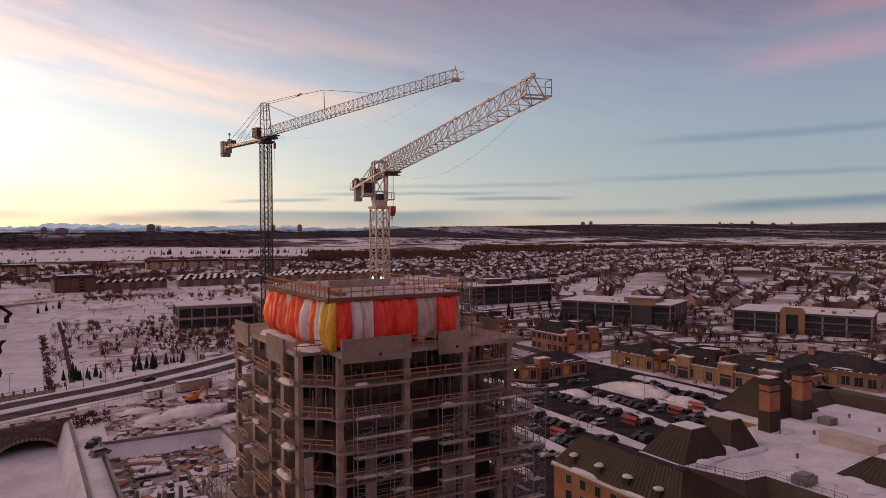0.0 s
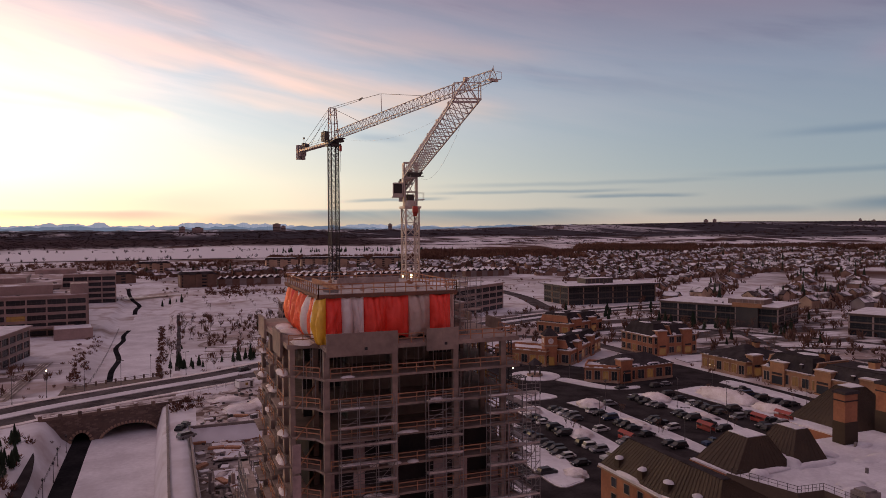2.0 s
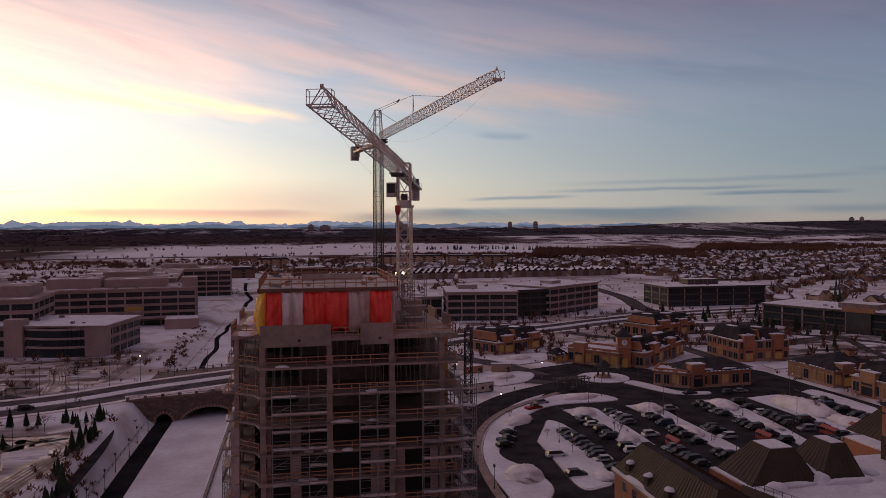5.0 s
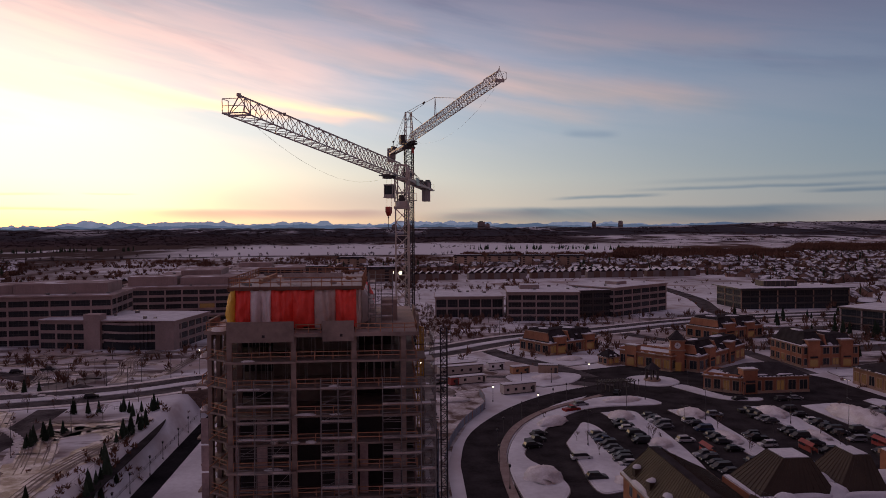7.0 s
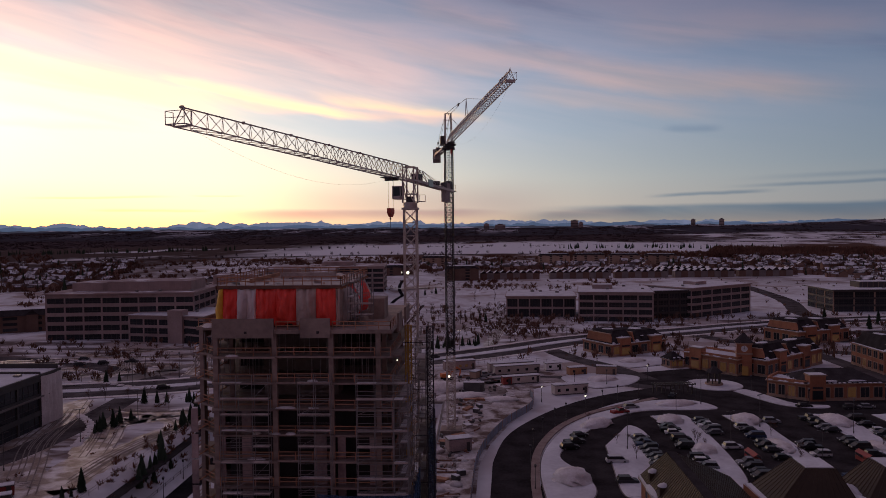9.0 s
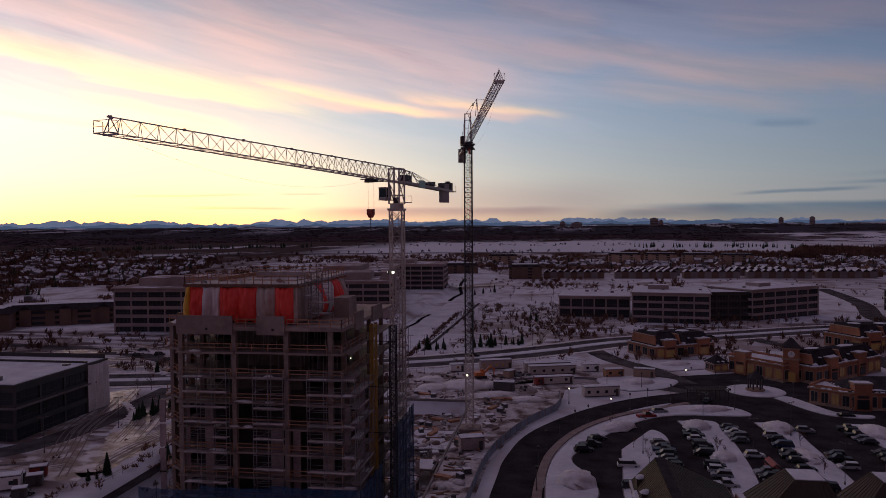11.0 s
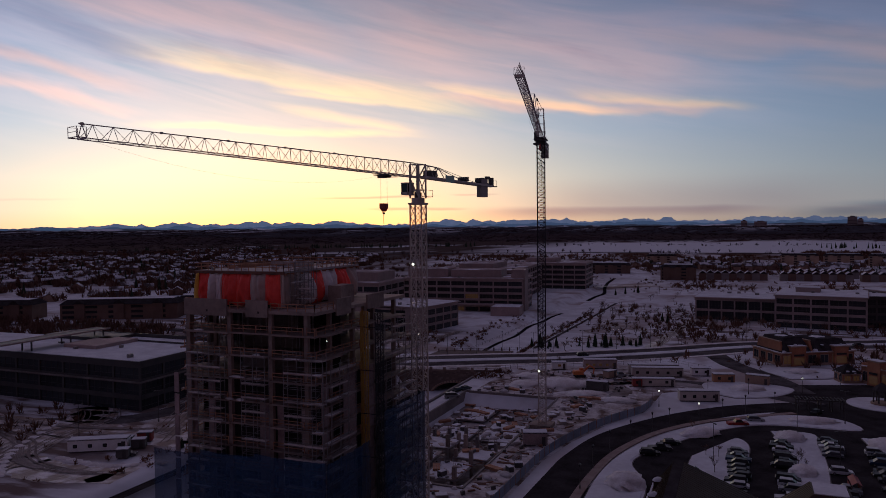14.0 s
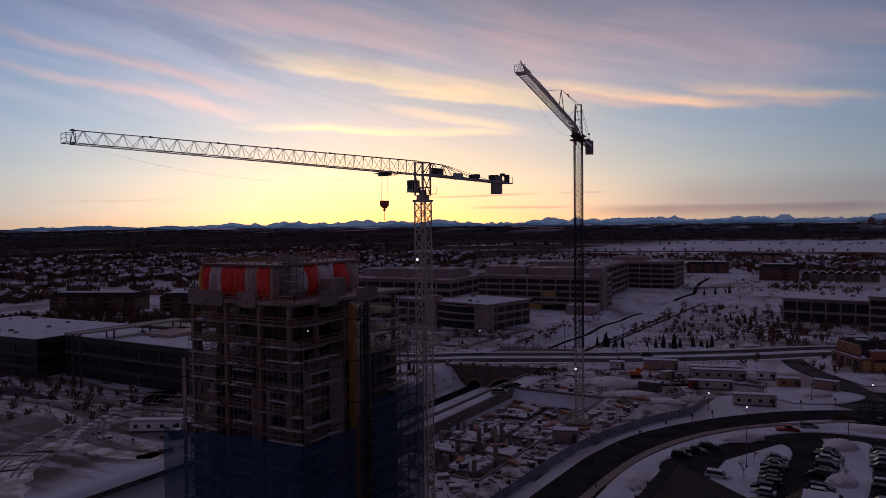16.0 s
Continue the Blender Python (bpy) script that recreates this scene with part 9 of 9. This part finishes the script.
for cx, cy, n, dx_, dy_ in ((-47, 173, 6, 0.6, 2.3), (-20.5, 143, 6, 0.2, 2.6), (-24.5, 178, 6, 0.4, 2.4), (17, 301, 5, 1.6, 0.9), (40, 311, 4, 2.0, 1.4), (55, 319, 3, 2.0, 0.9), (-36, 206, 4, 3.2, 0.3)):
    for i in range(n):
        x, y = cx + dx_ * i + rtree.uniform(-0.9, 0.9), cy + dy_ * i + rtree.uniform(-0.9, 0.9)
        plant("pine", x, y, ground_z(x, y), rtree.uniform(0.45, 0.72))
bush = MB()
rb_ = random.Random(9)


def clump(mb, x, y, z, w, h, n, rnd):
    """A ragged crown of thin upright slivers, for woods too far to tell the branches."""
    vs, fs = [], []
    for i in range(n):
        a = rnd.uniform(0, 6.28)
        r = w * 0.5 * math.sqrt(rnd.random())
        t = rnd.uniform(0.0, 0.45)
        px, py, pz = x + r * 0.6 * math.cos(a), y + r * 0.6 * math.sin(a), z + h * t
        b, s = rnd.uniform(0, 6.28), w * rnd.uniform(0.05, 0.13)
        tip = h * rnd.uniform(0.35, 0.6) * (1.15 - r / w)
        k = len(vs)
        vs += [(px - s * math.cos(b), py - s * math.sin(b), pz), (px + s * math.cos(b), py + s * math.sin(b), pz), (px + r * 0.7 * math.cos(a), py + r * 0.7 * math.sin(a), pz + tip)]
        fs.append((k, k + 1, k + 2))
    mb.add(vs, fs)


for i in range(420):
    x, y = rb_.choice(((rb_.uniform(7.6, 9.6), rb_.uniform(296, 345)), (rb_.uniform(8.2, 10.2), rb_.uniform(352, 460)), (rb_.uniform(-30, -20), rb_.uniform(290, 420)), (rb_.uniform(-24, -18), rb_.uniform(118, 175)), (rb_.uniform(8, 12), rb_.uniform(300, 460)), (rb_.uniform(-30, -22), rb_.uniform(100, 215)), (rb_.uniform(12, 22), rb_.uniform(226, 242)), (rb_.uniform(60, 76), rb_.uniform(350, 440)), (rb_.uniform(-24, -19), rb_.uniform(290, 400))))
    clump(bush, x, y, ground_z(x, y), 2.2, 1.8, 16, rb_)
def free_verge(x, y):
    """True on open snow: off the roads, the car park, the site and the frozen channel."""
    if inside(x, y, LOT) or -16 < x < 10 or (10 <= x < 66 and y < 232) or (66 <= x < 84 and y < 230):
        return False
    return min(math.hypot(x - p[0], y - p[1]) for p in MAIN_ROAD) > 14


for x0, x1, y0, y1, n, w in ((-180, -16, 90, 340, 420, 1.6), (10, 78, 280, 470, 200, 1.5), (66, 200, 330, 402, 260, 1.8), (205, 420, 120, 430, 620, 2.2), (90, 240, 240, 330, 110, 1.3), (60, 420, 470, 740, 420, 2.6), (-60, 60, 600, 850, 300, 3.0)):
    for _ in range(n):
        x, y = rb_.uniform(x0, x1), rb_.uniform(y0, y1)
        if noise.noise(Vector((x / 22, y / 22, 5))) > 0.02 and free_verge(x, y):
            clump(bush, x, y, ground_z(x, y), w * rb_.uniform(0.6, 1.5), w * rb_.uniform(0.5, 1.3), 12, rb_)
tagged(part("shrubs", bush, BRUSH, kind="stuff", label="leafless brown shrubs along the banks and paths"), category="shrubs")


# ---- suburbs ----
def polar(a, r):
    return -math.sin(radians(a)) * r, math.cos(radians(a)) * r


def house_shapes(w, d, h, rise, cross):
    """Walls and snowy roof of a house, ridge along x."""
    wall, roof, edge = MB(), MB(), MB()
    wall.box(-w / 2, w / 2, -d / 2, d / 2, 0, h)
    wall.add([(-w / 2, -d / 2, h), (-w / 2, d / 2, h), (-w / 2, 0, h + rise), (w / 2, -d / 2, h), (w / 2, d / 2, h), (w / 2, 0, h + rise)], [(0, 1, 2), (3, 5, 4)])
    o = 0.5

    def gable(mb, x0, x1, y0, y1, z, rs, t):
        ym = (y0 + y1) / 2
        k = rs / ((y1 - y0) / 2)
        vs = [(x, y, zz + s) for x in (x0, x1) for y, zz in ((y0, z - 0.0), (ym, z + rs), (y1, z)) for s in (0, t)]
        mb.add(vs, [(1, 7, 9, 3), (3, 9, 11, 5), (0, 2, 8, 6), (2, 4, 10, 8), (0, 1, 3, 2), (2, 3, 5, 4), (6, 8, 9, 7), (8, 10, 11, 9), (0, 6, 7, 1), (4, 5, 11, 10)])

    gable(edge, -w / 2 - o, w / 2 + o, -d / 2 - o, d / 2 + o, h - 0.3, rise + 0.3, 0.25)
    gable(roof, -w / 2 - o + 0.25, w / 2 + o - 0.25, -d / 2 - o + 0.3, d / 2 + o - 0.3, h - 0.02, rise + 0.1, 0.22)
    if cross:
        wall.box(w * 0.05, w * 0.45, -d / 2 - 2.5, -d / 2, 0, h * 0.75)
        vs = [(x, y, z) for y in (-d / 2 - 3.0, 0) for x, z in ((w * 0.05 - 0.4, h * 0.75), (w * 0.25, h * 0.75 + rise * 0.8), (w * 0.45 + 0.4, h * 0.75))]
        roof.add([v for v in vs] + [(x, y, z + 0.2) for x, y, z in vs], [(0, 1, 4, 3), (1, 2, 5, 4), (6, 9, 10, 7), (7, 10, 11, 8), (0, 6, 7, 1), (1, 7, 8, 2), (0, 3, 9, 6), (2, 8, 11, 5)])
        wall.add([(w * 0.05, -d / 2 - 2.5, h * 0.75), (w * 0.45, -d / 2 - 2.5, h * 0.75), (w * 0.25, -d / 2 - 2.5, h * 0.75 + rise * 0.7)], [(0, 1, 2)])
    return wall, roof, edge


SHAPES = [house_shapes(*a) for a in ((11, 9, 5.4, 2.8, True), (12, 8.5, 4.2, 2.6, True), (9.5, 9.5, 5.6, 3.2, False), (13, 9, 3.6, 2.4, True))]
hw = [s[0].mesh("wall", m) for s in SHAPES for m in HOUSE_WALLS]
hr = [s[1].mesh("roof_snow", SNOW_HOUSE) for s in SHAPES]
he = [s[2].mesh("roof", ROOF_DARK) for s in SHAPES]
hwn = MB().box(-4.4, -3.0, -0.05, 0, 1.0, 2.2).mesh("window", GLASS)
hgd = MB().box(-1.3, 1.3, -0.05, 0, 0.1, 2.2).mesh("garage_door", WHITE_PAINT)
TONE = ("beige", "brown", "grey", "cream")
rh = random.Random(33)
sites = []


def street_grid(a0, a1, r0, r1, turn, sx=15.5, sy=27.0, keep=0.86):
    c, s_ = math.cos(radians(turn)), math.sin(radians(turn))
    n = int(2 * r1 / sx)
    for i in range(-n, n):
        for j in range(-int(2 * r1 / sy), int(2 * r1 / sy)):
            bend = 55 * math.sin(i * 0.06 + j * 0.35) + 20 * math.sin(i * 0.17 + j)
            u, v = i * sx + rh.uniform(-5, 5), j * sy + bend + (5 if j % 2 else -5) + rh.uniform(-5, 5)
            x, y = u * c - v * s_, u * s_ + v * c
            r, a = math.hypot(x, y), math.degrees(math.atan2(-x, y))
            if r0 < r < r1 and a0 < a < a1 and rh.random() < keep and i % 11:
                sites.append((r, x, y, turn + (0 if j % 2 else 180) + rh.uniform(-16, 16) + rh.choice((0, 0, 90)) + 20 * math.cos(i * 0.045 + j * 0.3)))


street_grid(-66, -41, 560, 1980, 22, keep=0.8)
street_grid(-41, -32, 560, 1640, 22, keep=0.8)
street_grid(-32, -22, 860, 1330, -14, keep=0.8)
street_grid(-22, -13, 860, 1160, -14, keep=0.8)
street_grid(-13, 2, 900, 990, 8, 13, 24)
street_grid(33, 78, 520, 1500, 30, keep=0.46)
street_grid(24, 33, 700, 1300, 12, keep=0.5)
sites.sort()
far_w, far_r, far_e = MB(), MB(), MB()
close = 0
for r, x, y, tn in sites:
    if -190 < x < 14 and 330 < y < 690:
        continue
    k = rh.randrange(4)
    if close < 75:
        close += 1
        m = rh.randrange(4)
        th = thing("house", "%s timber house with snow on its gable roof" % TONE[m], "house", (x, y, 0), tn, group="suburban houses")
        part("wall", hw[k * 4 + m], None, th)
        rf = part("roof", he[k], None, th)
        part("roof_snow", hr[k], None, rf)
        d = (9, 8.5, 9.5, 9)[k]
        part("window", hwn, None, th, at=(0, -d / 2, 0))
        if k != 2:
            part("garage_door", hgd, None, th, at=((11, 12, 9.5, 13)[k] * 0.25, -d / 2 - 2.5, 0))
    else:
        mt = pose(x, y, ground_z(x, y) if r > 1500 else 0, 0, 0, tn)
        for src, dst in zip(SHAPES[k], (far_w, far_r, far_e)):
            dst.add([tuple(mt @ Vector(v)) for v in src.v], src.f)
tagged(part("far_house_walls", far_w, HOUSE_WALL, kind="stuff", label="walls of many far suburban houses"), category="houses")
tagged(part("far_house_roofs", far_r, SNOW_HOUSE, kind="stuff", label="snowy roofs of many far suburban houses"), category="houses")
tagged(part("far_house_eaves", far_e, ROOF_DARK, kind="stuff", label="dark roof edges of many far houses"), category="houses")


def terrace(x, y, turn, n, w=7.0, d=11.0, h=6.5, m=1):
    th = thing("townhouse_row", "row of brown townhouses with snowy gables", "townhouses", (x, y, 0), turn, group="townhouse rows")
    for i in range(n):
        u = i * w
        part("house_wall", MB().box(u, u + w - 0.15, 0, d, 0, h + 0.6 * (i % 2)), HOUSE_WALLS[(m + i) % 2 + 1], th)
        rf = MB()
        z = h + 0.6 * (i % 2)
        rf.add([(u - 0.1, -0.5, z), (u + w, -0.5, z), (u + w / 2, -0.5, z + 2.6), (u - 0.1, d + 0.5, z), (u + w, d + 0.5, z), (u + w / 2, d + 0.5, z + 2.6)], [(0, 1, 2), (3, 5, 4), (0, 2, 5, 3), (1, 4, 5, 2), (0, 3, 4, 1)])
        r_ = part("roof", rf, ROOF_DARK, th)
        sn = MB()
        sn.add([(u, 0.1, z + 0.18), (u + w / 2, 0.1, z + 2.8), (u + w - 0.1, 0.1, z + 0.18), (u, d, z + 0.18), (u + w / 2, d, z + 2.8), (u + w - 0.1, d, z + 0.18)], [(0, 1, 4, 3), (1, 2, 5, 4)])
        part("roof_snow", sn, SNOW_ROOF, r_)


for i, (x, y, tn, n) in enumerate(((62, 748, 3, 9), (136, 752, 2, 9), (206, 757, 2, 8), (270, 762, 0, 9), (340, 768, -2, 8), (146, 794, 2, 9), (260, 802, 1, 9), (-150, 705, 8, 8), (-220, 690, 8, 8))):
    terrace(x, y, tn, n, m=i)


def flats(x, y, turn, w, d, floors, m, label):
    th = thing("apartment_block", label, "apartment block", (x, y, 0), turn, group="apartment blocks")
    h = floors * 3.1
    part("wall", MB().box(0, w, 0, d, 0, h), m, th)
    rf = part("roof", MB().frustum((-0.8, w + 0.8, -0.8, d + 0.8), h, (3, w - 3, 3, d - 3), h + 3.0), ROOF_DARK, th)
    part("roof_snow", MB().box(3.2, w - 3.2, 3.2, d - 3.2, h + 3.0, h + 3.2), SNOW_ROOF, rf)
    n = int(w / 12)
    wm = MB().box(0, 7.0, -0.08, 0, 0, 1.6).mesh("window", GLASS)
    for f in range(floors):
        for i in range(n):
            part("window", wm, None, th, at=(1.4 + i * (w - 2) / n, 0, f * 3.1 + 0.9))
    for i in range(3):
        u = w * (i + 0.5) / 3
        g = part("gable", MB().box(u - 3, u + 3, -1.2, 3, 0, h + 0.5), m, th)
        part("gable_roof", MB().add([(u - 3.4, -1.5, h + 0.5), (u + 3.4, -1.5, h + 0.5), (u, -1.5, h + 3.2), (u - 3.4, 6, h + 0.5), (u + 3.4, 6, h + 0.5), (u, 6, h + 3.2)], [(0, 1, 2), (0, 2, 5, 3), (1, 4, 5, 2)]), ROOF_DARK, g)


for x, y, tn, w, d, f in ((150, 1062, -4, 46, 20, 4), (202, 1064, -4, 46, 20, 4), (252, 1050, -8, 44, 20, 4), (300, 1030, -8, 44, 20, 4), (26, 735, 4, 34, 26, 4), (-20, 1010, 8, 40, 20, 4), (-60, 820, 8, 44, 22, 3)):
    flats(x, y, tn, w, d, f, HOUSE_WALLS[0 if y > 1000 else 1], "buff apartment block with snowy hipped roofs")
flats(-285, 300, 28, 70, 18, 3, HOUSE_WALLS[1], "dark brown apartment block with gables")
flats(-236, 345, 28, 62, 18, 3, HOUSE_WALLS[1], "dark brown apartment block with gables")
flats(-360, 270, 24, 62, 18, 3, HOUSE_WALLS[1], "dark brown apartment block with gables")
# towers on the skyline
for a, r, w, h in ((-8.4, 4300, 44, 46), (-8.9, 4250, 26, 34), (-17.2, 4300, 24, 36), (-19.2, 4300, 26, 38), (-2.6, 4200, 60, 30), (-1.5, 4200, 30, 34), (-41.4, 4300, 24, 20), (-42.0, 4300, 20, 22), (-51.4, 4320, 14, 16), (-52.2, 4300, 20, 11), (-53.6, 4350, 18, 17), (-55.0, 4300, 24, 12), (-56.2, 4320, 16, 15), (-30.5, 4000, 60, 14)):
    x, y = polar(a, r)
    gz_ = ground_z(x, y) - 2
    th = thing("high_rise", "distant concrete high-rise on the skyline", "high-rise", (x, y, gz_), a, group="skyline towers")
    part("shaft", MB().box(-w / 2, w / 2, -w / 3, w / 3, 0, h), OFFICE_STONE, th)
    part("crown", MB().box(-w / 4, w / 4, -w / 6, w / 6, h, h + 4), OFFICE_DARK, th)
    for k in range(3):
        part("window_band", MB().box(-w / 2 - 0.3, w / 2 + 0.3, -w / 3 - 0.3, w / 3 + 0.3, h * (0.15 + 0.2 * k), h * (0.22 + 0.2 * k)), OFFICE_DARK, th)

# ---- woods ----
rw = random.Random(17)
twigs_, spruces, scrub, forest = MB(), MB(), MB(), MB()
for r, x, y, tn in sites:
    for _ in range(24 if x < -200 else 7):
        if rw.random() < 0.68:
            px, py = x + rw.uniform(-11, 11), y + rw.uniform(-13, 13)
            clump(twigs_, px, py, ground_z(px, py) if r > 1500 else 0, rw.uniform(5, 8), rw.uniform(6, 11), 14, rw)
    if rw.random() < 0.32:
        px, py, h = x + rw.uniform(-12, 12), y + rw.uniform(-13, 13), rw.uniform(7, 14)
        z = ground_z(px, py) if r > 1500 else 0
        b = h * 0.22
        for k in range(4):
            zz, rr = z + h * 0.22 * k, b * (1 - 0.22 * k)
            ring = [(px + rr * rw.uniform(0.8, 1.15) * math.cos(q * 1.047), py + rr * rw.uniform(0.8, 1.15) * math.sin(q * 1.047), zz) for q in range(6)]
            spruces.add(ring + [(px, py, zz + h * 0.42)], [(q, (q + 1) % 6, 6) for q in range(6)])
for a0, a1, r0, r1, n, w in ((-12, 40, 840, 1010, 700, 6), (-14, 30, 1080, 1330, 1100, 7), (-20, -8, 1180, 1520, 1100, 8), (-33, -20, 1300, 1780, 4200, 11), (-41, -32, 1640, 2240, 4200, 12), (-66, -41, 1960, 2280, 2600, 12), (30, 80, 1400, 1900, 1500, 9), (-16, -4, 620, 735, 160, 5), (8, 30, 560, 760, 260, 5)):
    for _ in range(n):
        x, y = polar(rw.uniform(a0, a1), rw.uniform(r0, r1))
        if noise.noise(Vector((x / 90, y / 60, 3))) > -0.12:
            clump(scrub, x, y, ground_z(x, y), w * rw.uniform(0.7, 1.4), w * rw.uniform(0.7, 1.3), 18, rw)
for a0, a1, r0, r1, n, w in ((-75, 88, 2400, 3300, 8500, 17), (-75, 88, 3300, 4400, 6500, 22), (-75, 88, 1980, 2450, 420, 11), (34, 88, 1250, 2450, 5200, 13)):
    for _ in range(n):
        x, y = polar(rw.uniform(a0, a1), rw.uniform(r0, r1))
        bluff = x > 750 and math.hypot(x, y) < 3200
        if noise.noise(Vector((x / 320, y / 160, 7))) > (0.12 if bluff else -0.45 if x < 900 else -0.2):
            clump(forest, x, y, ground_z(x, y) - 1, w * rw.uniform(0.9, 2.0), w * rw.uniform(0.22, 0.38), 10, rw)
for _ in range(330):
    a = rw.choice((rw.uniform(17, 46), rw.uniform(20, 34), rw.uniform(-24, -8)))
    x, y = polar(a + 0.8 * math.sin(a * 3), rw.uniform(1960, 2080) if a > 0 else rw.uniform(1780, 1950))
    z, h, b = ground_z(x, y) - 0.5, rw.uniform(6, 15), rw.uniform(1.6, 2.8)
    for k in range(3):
        ring = [(x + b * (1 - 0.27 * k) * rw.uniform(0.8, 1.2) * math.cos(q * 1.047), y + b * (1 - 0.27 * k) * rw.uniform(0.8, 1.2) * math.sin(q * 1.047), z + h * 0.25 * k) for q in range(6)]
        spruces.add(ring + [(x, y, z + h * (0.5 + 0.25 * k))], [(q, (q + 1) % 6, 6) for q in range(6)])
for _ in range(170):
    x, y = polar(rw.uniform(-8, 50), rw.uniform(1420, 1560) if rw.random() < 0.5 else rw.uniform(1900, 2100))
    clump(forest, x, y, ground_z(x, y), 7, 10, 12, rw)
saplings = MB()
for x0, x1, y0, y1, n, w in ((66, 240, 282, 420, 240, 3.4), (225, 430, 150, 430, 420, 4.2), (18, 100, 320, 480, 120, 3.0), (-340, -165, 205, 292, 420, 5.0), (-200, -30, 238, 330, 130, 3.0), (-185, -70, 100, 140, 60, 3.0)):
    for _ in range(n):
        x, y = rw.uniform(x0, x1), rw.uniform(y0, y1)
        if free_verge(x, y):
            clump(saplings, x, y, 0, w * rw.uniform(0.7, 1.2), w * rw.uniform(1.0, 1.6), 22, rw)
tagged(part("young_trees", saplings, TWIG, kind="stuff", label="many leafless young trees and shrubs along lanes and plots"), category="trees")
tagged(part("garden_trees", twigs_, TWIG, kind="stuff", label="leafless brown trees between the houses"), category="trees")
tagged(part("garden_spruces", spruces, NEEDLE, kind="stuff", label="dark spruces between the houses"), category="trees")
tagged(part("river_woods", scrub, BRUSH, kind="stuff", label="reddish brown leafless woods along the river"), category="woods")
tagged(part("far_woods", forest, FOREST, kind="stuff", label="dark woods on the far plain"), category="woods")
